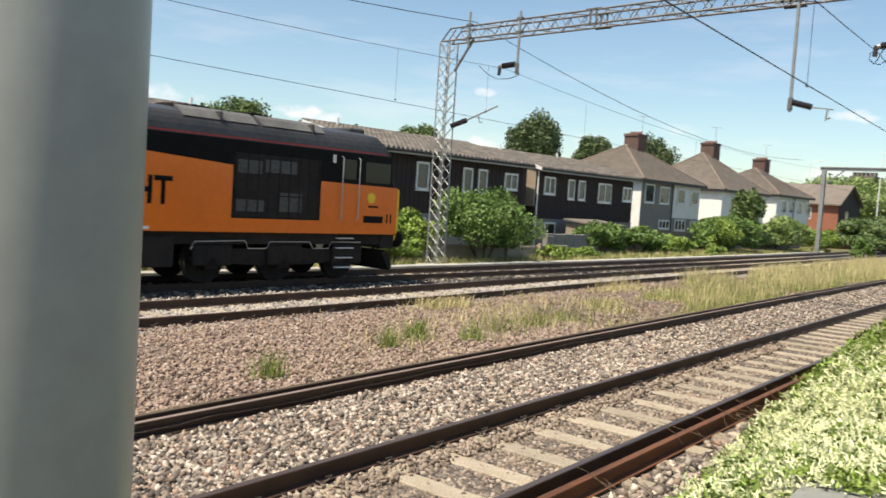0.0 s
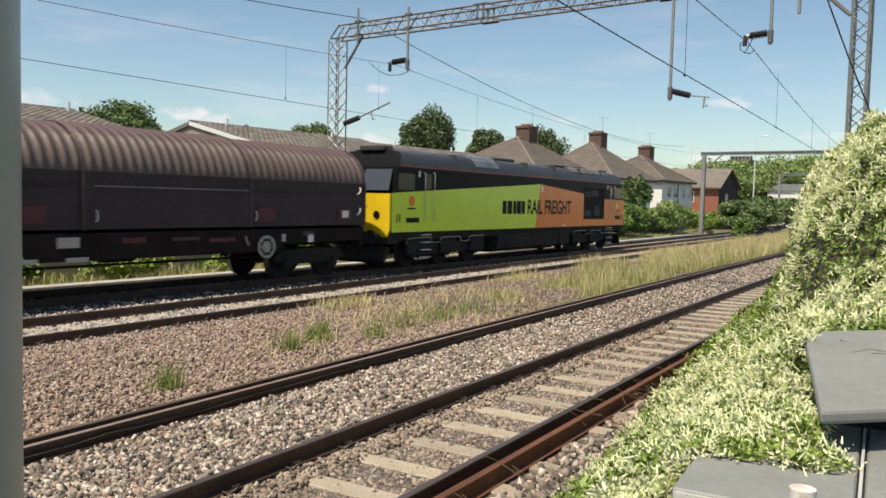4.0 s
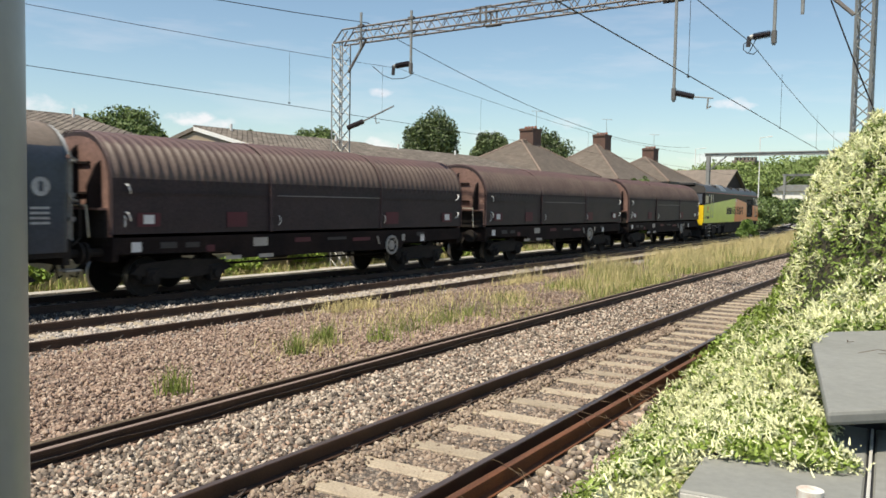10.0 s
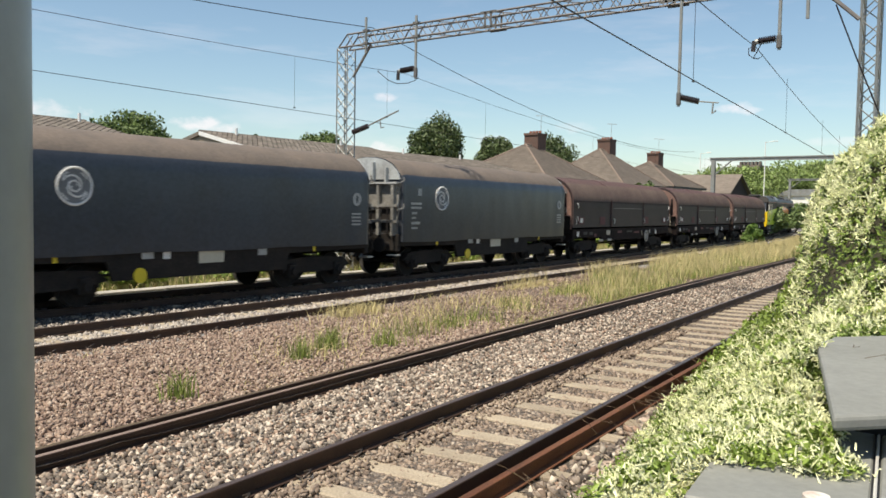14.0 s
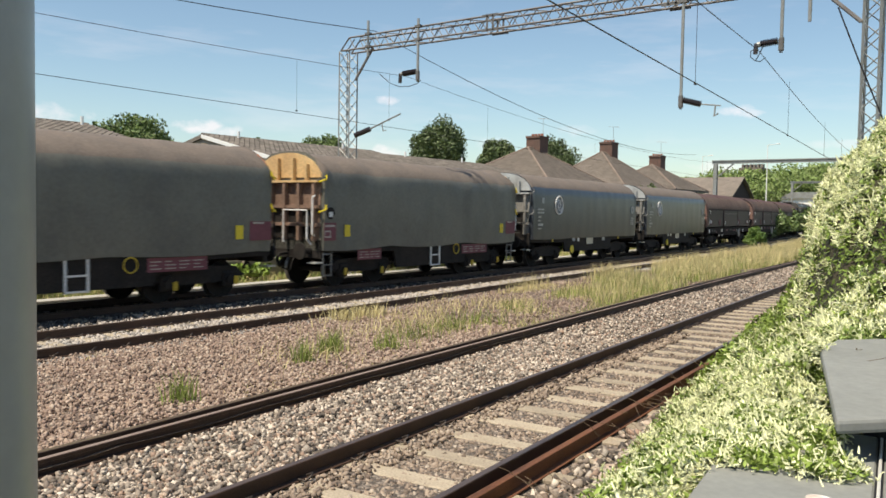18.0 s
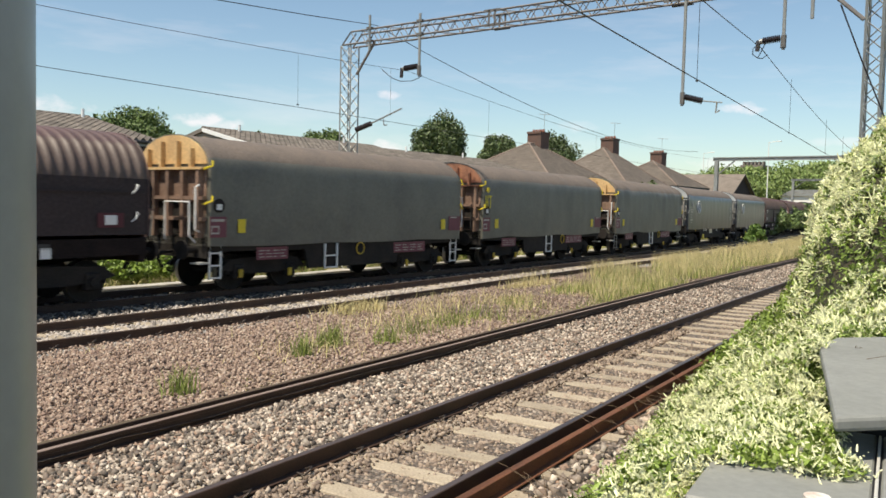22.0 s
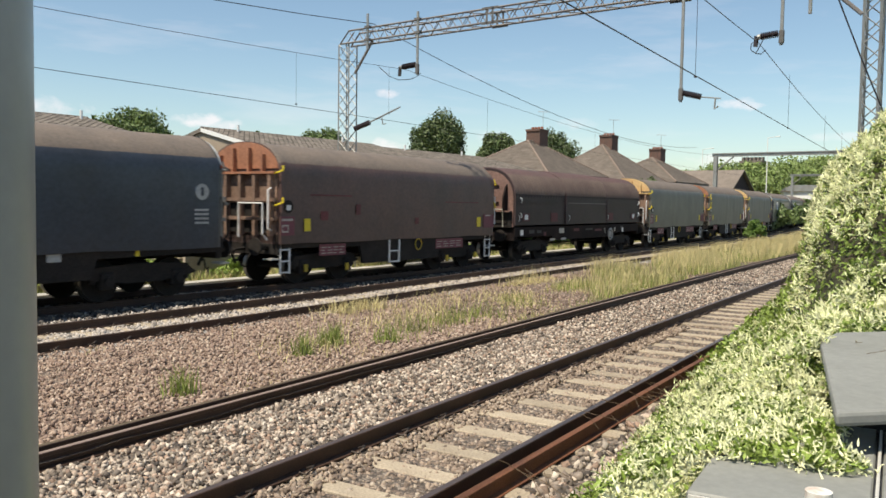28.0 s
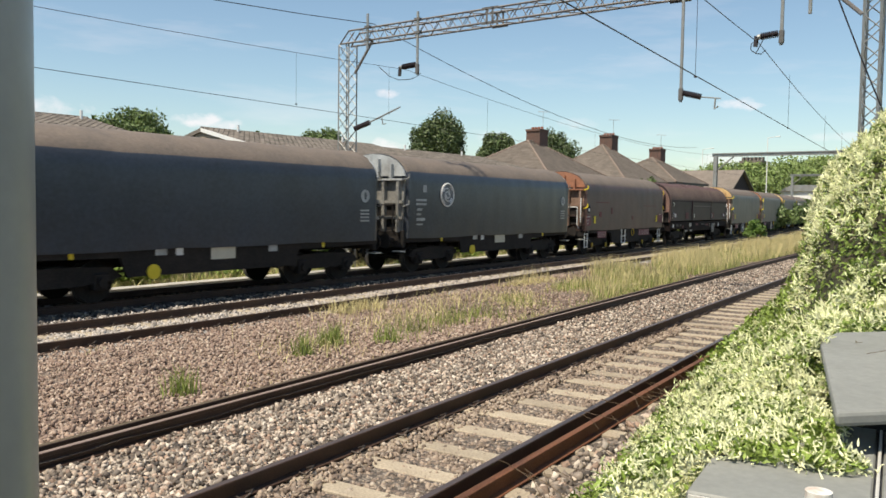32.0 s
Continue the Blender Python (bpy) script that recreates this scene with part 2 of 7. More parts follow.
def tube(bm, pts, r, seg=6):
    """A round bar bent along the points, in one piece."""
    pts = [Vector(p) for p in pts]
    rings = []
    side = None
    for i, p in enumerate(pts):
        d = pts[min(i + 1, len(pts) - 1)] - pts[max(i - 1, 0)]
        if d.length < 1e-6:
            d = pts[1] - pts[0]
        d.normalize()
        ref = side if side is not None else (Vector((0, 0, 1)) if abs(d.z) < 0.9 else Vector((1, 0, 0)))
        side = (ref - d * ref.dot(d)).normalized()
        up = d.cross(side)
        rings.append([bm.verts.new(p + (side * math.cos(2 * math.pi * k / seg) + up * math.sin(2 * math.pi * k / seg)) * r) for k in range(seg)])
    fs = []
    for r0, r1 in zip(rings, rings[1:]):
        for k in range(seg):
            fs.append(bm.faces.new((r0[k], r0[(k + 1) % seg], r1[(k + 1) % seg], r1[k])))
    fs += [bm.faces.new(rings[0][::-1]), bm.faces.new(rings[-1])]
    bmesh.ops.recalc_face_normals(bm, faces=fs)
    return bm


UNIT_BARS = {}


def lace(parent, a, b, r, material):
    """A thin lacing bar as a part of its own; all share one unit mesh."""
    if material.name not in UNIT_BARS:
        UNIT_BARS[material.name] = mesh(crod((0, 0, -0.5), (0, 0, 0.5), 1.0, 4), "lacing_bar", material)
    a, b = Vector(a), Vector(b)
    ob = new("lacing_bar", UNIT_BARS[material.name])
    ob.parent = parent
    ob.matrix_basis = Matrix.Translation((a + b) / 2) @ (b - a).to_track_quat("Z", "Y").to_matrix().to_4x4() @ Matrix.Diagonal((r, r, (b - a).length, 1))
    return ob


def prism(bm, outline, axis, lo, hi):
    """An outline of pairs, pushed out along x, y or z from lo to hi."""
    def at(p, d):
        return {"x": (d, p[0], p[1]), "y": (p[0], d, p[1]), "z": (p[0], p[1], d)}[axis]
    a = [bm.verts.new(at(p, lo)) for p in outline]
    b = [bm.verts.new(at(p, hi)) for p in outline]
    n = len(outline)
    fs = [bm.faces.new(a[::-1]), bm.faces.new(b)]
    for i in range(n):
        fs.append(bm.faces.new((a[i], a[(i + 1) % n], b[(i + 1) % n], b[i])))
    bmesh.ops.recalc_face_normals(bm, faces=fs)
    return bm


def cprism(outline, axis, lo, hi):
    return prism(bmesh.new(), outline, axis, lo, hi)


def sweep(bm, outline, path):
    """An outline (side, up) carried along a path of points; upright all along."""
    rings = []
    for i, p in enumerate(path):
        q0, q1 = path[max(0, i - 1)], path[min(len(path) - 1, i + 1)]
        d = Vector((q1[0] - q0[0], q1[1] - q0[1], 0)).normalized()
        s = Vector((d.y, -d.x, 0))
        rings.append([bm.verts.new(Vector(p) + s * u + Vector((0, 0, w))) for u, w in outline])
    n = len(outline)
    fs = []
    for r0, r1 in zip(rings, rings[1:]):
        for i in range(n):
            fs.append(bm.faces.new((r0[i], r0[(i + 1) % n], r1[(i + 1) % n], r1[i])))
    fs += [bm.faces.new(rings[0][::-1]), bm.faces.new(rings[-1])]
    bmesh.ops.recalc_face_normals(bm, faces=fs)
    return fs


# ---- the lines of the four tracks ----


def main_x(y):
    """Middle of the line on which the train runs."""
    return -17.115 - 0.0238 * y - (0.0006 * y * y if y > 0 else 0)


def second_x(y):
    """Middle of the second line, which draws a little nearer to the main line further on."""
    return main_x(y) + 3.0 + 1.02 / (1 + math.exp((y - 17.5) / 5))


def bay_x(y):
    """Far rail of the nearest track."""
    return -4.8765 - 0.0885 * y + 0.0003 * y * y


def single_x(y):
    """The lone rail in the middle of the gravel."""
    return -6.7317 - 0.1035 * y + 0.0004 * y * y


def heading(f, y):
    return math.degrees(math.atan2(-(f(y + 0.5) - f(y - 0.5)), 1.0))


def line(f, off, y0, y1, step=2.0, z=0.0):
    n = int((y1 - y0) / step)
    return [(f(y0 + i * step) + off, y0 + i * step, z) for i in range(n + 1)]


RAIL = [(-0.07, -0.159), (0.07, -0.159), (0.07, -0.148), (0.012, -0.13), (0.012, -0.045), (0.035, -0.035), (0.036, -0.006), (0.03, 0.0),
        (-0.03, 0.0), (-0.036, -0.006), (-0.035, -0.035), (-0.012, -0.045), (-0.012, -0.13), (-0.07, -0.148)]


def rail(parent, path, material, top, label=""):
    bm = bmesh.new()
    fs = sweep(bm, RAIL, path)
    bm.normal_update()
    for f in fs:
        if f.normal.z > 0.9 and max(v.co.z for v in f.verts) > path[0][2] - 0.01:
            f.material_index = 1
    return part("rail", bm, [material, top], parent, label)


def strip(name, label, f0, f1, y0, y1, heights, material, cell=0.5, rough=0.012, far=None):
    """A bed along the tracks between two lines, with a cross profile of heights and a rough top."""
    ny = int((y1 - y0) / cell)
    nx = len(heights) - 1
    bm = bmesh.new()
    grid = []
    for j in range(ny + 1):
        y = y0 + (y1 - y0) * j / ny
        a, b = f0(y), f1(y)
        row = []
        for i, z in enumerate(heights):
            x = a + (b - a) * i / nx
            row.append(bm.verts.new((x, y, z + rough * noise.noise(Vector((x * 3, y * 3, 0))) + 2 * rough * noise.noise(Vector((x, y, 5))))))
        grid.append(row)
    for r0, r1 in zip(grid, grid[1:]):
        for i in range(nx):
            bm.faces.new((r0[i], r0[i + 1], r1[i + 1], r1[i]))
    bmesh.ops.recalc_face_normals(bm, faces=bm.faces)
    return solo(name, bm, material, label, kind="structure")


# ---- ground ----
def build_ground():
    bm = bmesh.new()
    xs = [-2500, -400, -120, -60, -40, -30, -24, -12, 0, 12, 60, 400, 2500]
    ys = [-2500, -400, -100, -40, -10, 0, 10, 20, 30, 45, 60, 90, 130, 200, 400, 2500]
    vs = [[bm.verts.new((x, y, -0.42 if x > -24 else -0.62)) for x in xs] for y in ys]
    for r0, r1 in zip(vs, vs[1:]):
        for i in range(len(xs) - 1):
            bm.faces.new((r0[i], r0[i + 1], r1[i + 1], r1[i]))
    solo("ground", bm, earth_mat, "dry earth and rough grass beside the railway", kind="structure")
    strip("ballast_bed_main", "grey stone ballast under two curving running lines", lambda y: main_x(y) - 2.6, lambda y: second_x(y) + 1.35,
          -60, 220, [-0.42, -0.24, -0.2, -0.17, -0.19, -0.17, -0.19, -0.2, -0.19, -0.18, -0.19, -0.17, -0.19, -0.18, -0.19], dark_ballast_mat, 0.8)
    strip("gravel_middle", "brown weathered gravel with dead moss between the tracks", lambda y: second_x(y) + 1.35, lambda y: single_x(y) + 0.05,
          -60, 130, [-0.19, -0.16, -0.15, -0.14, -0.13, -0.13, -0.12, -0.12, -0.11, -0.1, -0.09, -0.09], gravel_mat, 0.4, 0.02)
    strip("ballast_bed_bay", "pale crushed stone ballast of the bay track", lambda y: single_x(y) + 0.05, lambda y: bay_x(y) + 4.2,
          -20, 100, [-0.17, -0.185, -0.18, -0.175, -0.175, -0.18, -0.185, -0.19, -0.19, -0.19, -0.2, -0.22, -0.28, -0.36, -0.42], ballast_mat, 0.4, 0.012)


build_ground()


def sleepers(parent, f, off, y0, step, count, length=2.5, cant=0.0):
    shape = [(-0.135, -0.2), (0.135, -0.2), (0.125, -0.01), (0.105, 0.0), (-0.105, 0.0), (-0.125, -0.01)]
    me = mesh(cprism(shape, "x", -length / 2, length / 2), "sleeper", concrete_mat)
    for i in range(count):
        y = y0 + i * step
        ob = new("sleeper", me)
        ob.parent = parent
        ob.matrix_basis = pose(f(y) + off + random.uniform(-0.02, 0.02), y, -0.162 + random.uniform(-0.006, 0.004), 0, cant, heading(f, y) + random.uniform(-0.6, 0.6))


def clips(parent, f, offs, y0, step, count):
    """Spring clips on both sides of the rail feet."""
    mes = []
    for s in (-1, 1):
        bm = tube(bmesh.new(), [(s * 0.06, -0.05, 0.02), (s * 0.14, -0.05, 0.015), (s * 0.165, 0.0, 0.055), (s * 0.14, 0.05, 0.065), (s * 0.07, 0.045, 0.035)], 0.012, 5)
        mes.append(mesh(bm, "rail_clip", clip_mat))
    for i in range(count):
        y = y0 + i * step
        for o in offs:
            for me in mes:
                ob = new("rail_clip", me)
                ob.parent = parent
                ob.matrix_basis = pose(f(y) + o, y, -0.15, 0, 0, heading(f, y))


def build_tracks():
    g = 1.505 / 2
    main = thing("railway_track", "running line with brown rails on ballasted concrete sleepers", "railway track", "railway tracks")
    for s in (-g, g):
        rail(main, line(main_x, s, -60, 220, 2.0), rail_mat, rail_top_mat)
    sleepers(main, main_x, 0, -4.0, 0.65, 100)
    second = thing("railway_track", "second running line with brown rails and spring clips", "railway track", "railway tracks")
    for s in (-g, g):
        rail(second, line(second_x, s, -60, 220, 2.0, -0.018 * s / g), rail_mat, rail_top_mat)
    sleepers(second, second_x, 0, 2.0, 0.65, 90, cant=1.37)
    clips(second, second_x, (-g, g), 2.0, 0.65, 40)
    lone = thing("disused_rail", "lone disused rail with a second rail laid against it", "rail")
    rail(lone, line(single_x, 0, -20, 100, 2.0), rail_mat, dusty_head_mat, "dusty pale head")
    rail(lone, line(single_x, -0.17, -20, 100, 2.0, 0.012), rail_mat, olive_head_mat, "brown rail laid behind")
    bay = thing("railway_track", "disused bay track with dull brown rails on weathered concrete sleepers", "railway track", "railway tracks")
    for s in (0, 2 * g):
        rail(bay, line(bay_x, s, -20, 100, 2.0), rail_mat, rail_top_mat)
    sleepers(bay, bay_x, g, 5.7059 - 24 * 0.7365, 0.7365, 78)
    clips(bay, bay_x, (0, 2 * g), 5.7059 - 12 * 0.7365, 0.7365, 44)
    spare = thing("spare_rail", "rusty orange spare rail lying beside the track", "rail")
    rail(spare, line(bay_x, 2 * g + 0.21, -6, 30, 2.0, -0.01), rust_mat, rust_mat)


build_tracks()

# ---- overhead line ----
splice_mat = mat("dull grey splice steel", (0.16, 0.155, 0.15), 0.7, 0.2, vary=0.25, scale=6)
boom_mat = mat("dark weathered beam steel", (0.17, 0.155, 0.15), 0.6, 0.3, vary=0.25, scale=6, second=(0.25, 0.24, 0.225))
GY = 21.99


def lattice_mast(x, y, height, w=0.62, d=0.45, base=-0.3, top_w=None, label="", panels=14, crossed=True):
    """A square mast of four angle irons, with crossed or zigzag lacing on all sides."""
    t = thing("lattice_mast", label, "mast", "overhead line masts", pose(x, y, base))
    tw = w if top_w is None else top_w
    corners = [(-1, -1), (1, -1), (1, 1), (-1, 1)]

    def corner(i, z):
        k = z / height
        return Vector((corners[i][0] * (w + (tw - w) * k) / 2, corners[i][1] * d / 2, z))
    for i in range(4):
        part("mast_leg", crod(corner(i, 0), corner(i, height), 0.034, 4), galv_mat, t)
    for i in range(4):
        j = (i + 1) % 4
        for k in range(panels):
            z0, z1 = height * k / panels, height * (k + 1) / panels
            if crossed or (k + i) % 2:
                lace(t, corner(i, z0), corner(j, z1), 0.015, galv_mat)
            if not crossed and (k + i) % 2 == 0 or crossed and i % 2 == 0:
                lace(t, corner(j, z0), corner(i, z1), 0.015, galv_mat)
    part("foundation", cbox(-0.55, 0.55, -0.5, 0.5, -0.3, 0.12, 0.03), concrete_mat, t, "concrete footing")
    return t


def insulator(parent, a, b, r=0.075):
    """A ribbed porcelain rod, turned in one piece."""
    a, b = Vector(a), Vector(b)
    d = (b - a).normalized()
    s1 = d.orthogonal().normalized()
    s2 = d.cross(s1)
    n = 9
    prof = [(0.0, 0.3)]
    for i in range(n):
        prof += [((i + 0.15) / n, 0.5), ((i + 0.4) / n, 1.0), ((i + 0.6) / n, 0.95), ((i + 0.85) / n, 0.5)]
    prof.append((1.0, 0.3))
    bm = bmesh.new()
    rings = []
    for t, k in prof:
        c = a.lerp(b, t)
        rings.append([bm.verts.new(c + (s1 * math.cos(j * math.pi / 5) + s2 * math.sin(j * math.pi / 5)) * r * k) for j in range(10)])
    for r0, r1 in zip(rings, rings[1:]):
        for j in range(10):
            bm.faces.new((r0[j], r0[(j + 1) % 10], r1[(j + 1) % 10], r1[j]))
    bm.faces.new(rings[0][::-1])
    bm.faces.new(rings[-1])
    bmesh.ops.recalc_face_normals(bm, faces=bm.faces)
    return part("insulator", bm, insul_mat, parent, "dark ribbed insulator")


def build_gantry():
    lattice_mast(-20.98, GY, 8.27, 0.5, 0.42, label="galvanised lattice mast of the overhead line, by the houses", panels=19)
    lattice_mast(-3.75, GY, 8.9, 0.37, 0.4, label="galvanised lattice mast of the overhead line, behind the vine", panels=26, crossed=False)
    z0, high = 7.97, 0.43
    boom = thing("gantry_boom", "dull steel lattice beam carrying the overhead wires across the tracks", "gantry", "", pose(-21.1, GY, z0))
    L = 17.75
    start = 0.42
    for dy in (-0.28, 0.28):
        for z in (0.0, high):
            part("chord", crod((0.0 if z == 0 else start, dy, z), (L, dy, z + 0.04), 0.034, 4), boom_mat, boom)
        part("chord", crod((0.0, dy, 0.0), (start, dy, high), 0.034, 4), boom_mat, boom)
    part("chord", crod((0.0, 0.0, 0.0), (start, 0.0, high), 0.028, 4), boom_mat, boom)
    n = 58
    for i in range(n):
        x0, x1 = start + (L - start) * i / n, start + (L - start) * (i + 1) / n
        for dy in (-0.28, 0.28):
            lace(boom, (x0, dy, 0.0 if i % 2 else high), (x1, dy, high if i % 2 else 0.0), 0.016, boom_mat)
        if i % 2:
            for z in (0.0, high):
                lace(boom, (x0, -0.28 if i % 4 == 1 else 0.28, z), (x1 + 0.3, 0.28 if i % 4 == 1 else -0.28, z), 0.014, boom_mat)
    # bolted joints between the lengths of the beam
    for x in (6.36, 12.3):
        for dy in (-0.31, 0.3):
            for dx in (0.0, 0.22):
                part("splice_bar", cbox(x + dx, x + dx + 0.07, dy, dy + 0.012, -0.03, high + 0.04), splice_mat, boom)
            for z in (-0.05, high - 0.03):
                part("splice_plate", cbox(x - 0.16, x + 0.45, dy, dy + 0.014, z, z + 0.09), splice_mat, boom)
    part("strut", crod((0.66, -0.2, -1.09), (1.5, -0.2, -0.02), 0.05, 6), boom_mat, boom)
    part("strut", crod((17.12, -0.2, -1.05), (16.05, -0.2, -0.02), 0.05, 6), boom_mat, boom)
    # drop tubes with insulators: place, top, bottom, kind of fitting, its lift and reach
    for x, top, bottom, arm, lift, reach in ((-19.7, 8.87, 7.64, 0, 0, 0), (-17.44, 8.66, 6.56, 1, 0.34, 0.64), (-8.31, 8.4, 5.09, 2, 0, 0), (-5.76, 8.45, 6.35, 1, 0.28, 0.5), (-5.11, 8.45, 7.04, 0, 0, 0)):
        t = thing("drop_tube", "steel tube hanging from the gantry beam with an insulator" if arm else "short steel tube clamped to the gantry beam", "overhead fitting", "drop tubes", pose(x, GY - 0.36, 0))
        part("tube", crod((0, 0, bottom), (0, 0, top), 0.045, 8), galv_mat, t)
        for z in (z0 - 0.04, z0 + high - 0.03):
            part("bracket", cbox(-0.11, 0.11, -0.06, 0.1, z, z + 0.08), splice_mat, t)
        if arm:
            part("collar", crod((0, 0, bottom + 0.05), (0, 0, bottom + 0.36), 0.07, 8), splice_mat, t)
        if arm == 1:
            insulator(t, (-0.08, 0, bottom + lift + 0.01), (-reach, 0, bottom + lift - 0.02), 0.1)
            part("end_cap", crod((-reach, 0, bottom + lift - 0.02), (-reach - 0.08, 0, bottom + lift - 0.03), 0.07, 8), galv_mat, t)
            part("wire_clamp", crod((-reach - 0.11, 0, bottom + lift), (-reach - 0.13, 0, bottom + 0.02), 0.06, 8), insul_mat, t)
        if arm == 2:
            insulator(t, (0.06, 0, bottom + 0.24), (0.56, 0, bottom + 0.1), 0.09)
            part("registration_arm", crod((0.55, 0, bottom + 0.1), (1.08, 0, bottom + 0.03), 0.018, 6), galv_mat, t)
            part("steady_arm", tube(bmesh.new(), [(0.94, 0, bottom + 0.04), (0.92, 0, bottom - 0.24), (1.02, 0, bottom - 0.17)], 0.024, 6), galv_mat, t)
    arm = thing("cantilever_arm", "slender steel registration arm held off the mast by an insulator", "overhead fitting", "", pose(-20.62, GY, 4.93))
    insulator(arm, (0, 0, 0), (0.75, 0, 0.2), 0.1)
    part("registration_arm", crod((0.7, 0, 0.19), (2.15, 0, 0.66), 0.03, 6), galv_mat, arm)
    part("steady_arm", tube(bmesh.new(), [(1.3, 0, 0.38), (1.36, 0, 0.1), (1.5, 0, 0.12)], 0.02, 6), galv_mat, arm)


build_gantry()

# ---- the train ----
black_mat = mat("black loco paint dulled by soot", (0.006, 0.006, 0.007), 0.42, vary=0.3, scale=1, second=(0.010, 0.0095, 0.009), spec=0.08)
lime_mat = mat("lime green loco paint", (0.60, 0.77, 0.03), 0.32, vary=0.05, scale=1, coat=0.3, second=(0.55, 0.70, 0.03))
orange_mat = mat("orange loco paint", (0.82, 0.175, 0.008), 0.32, vary=0.05, scale=1, coat=0.3, second=(0.74, 0.155, 0.008))
yellow_mat = mat("warning yellow paint", (0.82, 0.56, 0.02), 0.4, vary=0.08, scale=1)
roof_mat = mat("sooty grey roof paint", (0.05, 0.048, 0.047), 0.42, vary=0.3, scale=1, spec=0.45, second=(0.03, 0.029, 0.028))
hatch_mat = mat("scuffed bare metal hatch", (0.34, 0.34, 0.335), 0.35, 0.6, vary=0.35, scale=2, second=(0.14, 0.138, 0.132), second_scale=1.6)
dusty_roof_mat = mat("dusty grey roof paint", (0.15, 0.145, 0.135), 0.6, vary=0.3, scale=2, second=(0.08, 0.077, 0.072))
screen_mat = mat("windscreen glass catching the sky", (0.05, 0.055, 0.06), 0.05, vary=0.05, spec=0.9)
under_mat = mat("oily black underframe", (0.019, 0.0175, 0.0165), 0.85, vary=0.4, scale=3, spec=0.2, second=(0.036, 0.03, 0.026))
tread_mat = mat("polished wheel steel", (0.25, 0.23, 0.21), 0.35, 0.8, vary=0.2)
glass_mat = mat("dark tinted window glass", (0.008, 0.009, 0.010), 0.06, vary=0.05, spec=0.3)
radiator_mat = mat("dusty radiator behind the grille", (0.085, 0.085, 0.08), 0.8, vary=0.4, scale=2)
white_mat = mat("white paint", (0.72, 0.72, 0.70), 0.5, vary=0.08)
red_mat = mat("thin red line paint", (0.42, 0.03, 0.03), 0.4)
steel_mat = mat("bare handrail steel", (0.50, 0.50, 0.48), 0.4, 0.4)
# hood colours hold side shade below, dust and sunlight on shoulder and crown
maroon_mat = mat("maroon hood paint darkened for the shaded side", (0.053, 0.039, 0.04), 0.5, vary=0.25, scale=2, bump=0.06, second=(0.037, 0.03, 0.03), second_scale=0.7, spec=0.15)
maroon_rib_mat = mat("brake dust and shoulder sunlight on maroon paint", (0.118, 0.086, 0.071), 0.55, vary=0.22, scale=2, second=(0.075, 0.05, 0.045), second_scale=0.8)
maroon_top_mat = mat("maroon hood paint with brake dust and top light", (0.105, 0.062, 0.059), 0.55, vary=0.22, scale=2, second=(0.08, 0.054, 0.051), second_scale=0.8)
# pale tone paints the sunlight caught by the middle hood's thin ledge
rail_edge_mat = mat("pale paint for a sunlit ledge", (0.24, 0.22, 0.21), 0.6, vary=0.3, scale=4)
sole_mat = mat("dark grimy maroon frame and shaded stiffeners", (0.014, 0.011, 0.011), 0.8, vary=0.35, scale=3, second=(0.028, 0.019, 0.017), spec=0.1)
maroon_end_mat = mat("faded pinkish bulkhead paint", (0.22, 0.13, 0.105), 0.75, vary=0.3, scale=2, second=(0.12, 0.07, 0.058))
maroon_mark_mat = mat("faded red warning panel", (0.095, 0.018, 0.025), 0.65, vary=0.25)
blue_mat = mat("glossy dark navy tarpaulin", (0.048, 0.058, 0.075), 0.28, vary=0.2, spec=0.4, scale=1.5, second=(0.042, 0.046, 0.054), second_scale=0.5, bump=0.03, bump_scale=1.5)
green_mat = mat("faded grey-green tarpaulin", (0.145, 0.142, 0.115), 0.5, vary=0.15, scale=1.5, second=(0.098, 0.096, 0.082), second_scale=0.6, bump=0.12, bump_scale=4)
brown_mat = mat("grimy brown tarpaulin", (0.110, 0.062, 0.052), 0.5, vary=0.2, scale=1.5, second=(0.070, 0.048, 0.043), second_scale=0.6, bump=0.1, bump_scale=4)
soot_mat = mat("brown brake dust on the hood top", (0.165, 0.132, 0.108), 0.85, vary=0.2, scale=2, second=(0.12, 0.102, 0.088))
cream_mat = mat("ochre bulkhead paint", (0.66, 0.46, 0.22), 0.6, vary=0.2, scale=1.5, second=(0.48, 0.29, 0.13), second_scale=1.2)
grey_end_mat = mat("pale grey bulkhead paint", (0.42, 0.44, 0.44), 0.6, vary=0.2, scale=1.5, second=(0.25, 0.25, 0.24))
rust_end_mat = mat("rust red bulkhead paint", (0.37, 0.165, 0.09), 0.65, vary=0.25, scale=1.5, second=(0.25, 0.11, 0.065))
yellow_sign_mat = mat("yellow panel paint", (0.70, 0.55, 0.03), 0.55, vary=0.15)
wheel_ring_mat = mat("dull cream wheel paint", (0.36, 0.34, 0.30), 0.7, vary=0.2)
latch_mat = mat("dull grey latch steel", (0.2, 0.2, 0.19), 0.6, 0.3, vary=0.2)
dim_plate_mat = mat("grimy grey plate", (0.045, 0.042, 0.04), 0.7, vary=0.3, scale=5)
dirty_plate_mat = mat("dirty white plate", (0.42, 0.39, 0.34), 0.65, vary=0.25, scale=5)
cream_panel_mat = mat("cream data panel", (0.55, 0.52, 0.42), 0.6, vary=0.2)
tag_mat = mat("dirty yellow tag paint", (0.52, 0.36, 0.03), 0.65, vary=0.3, scale=4)
graffiti_mat = mat("faded red spray paint", (0.14, 0.03, 0.035), 0.6, vary=0.4, scale=3)
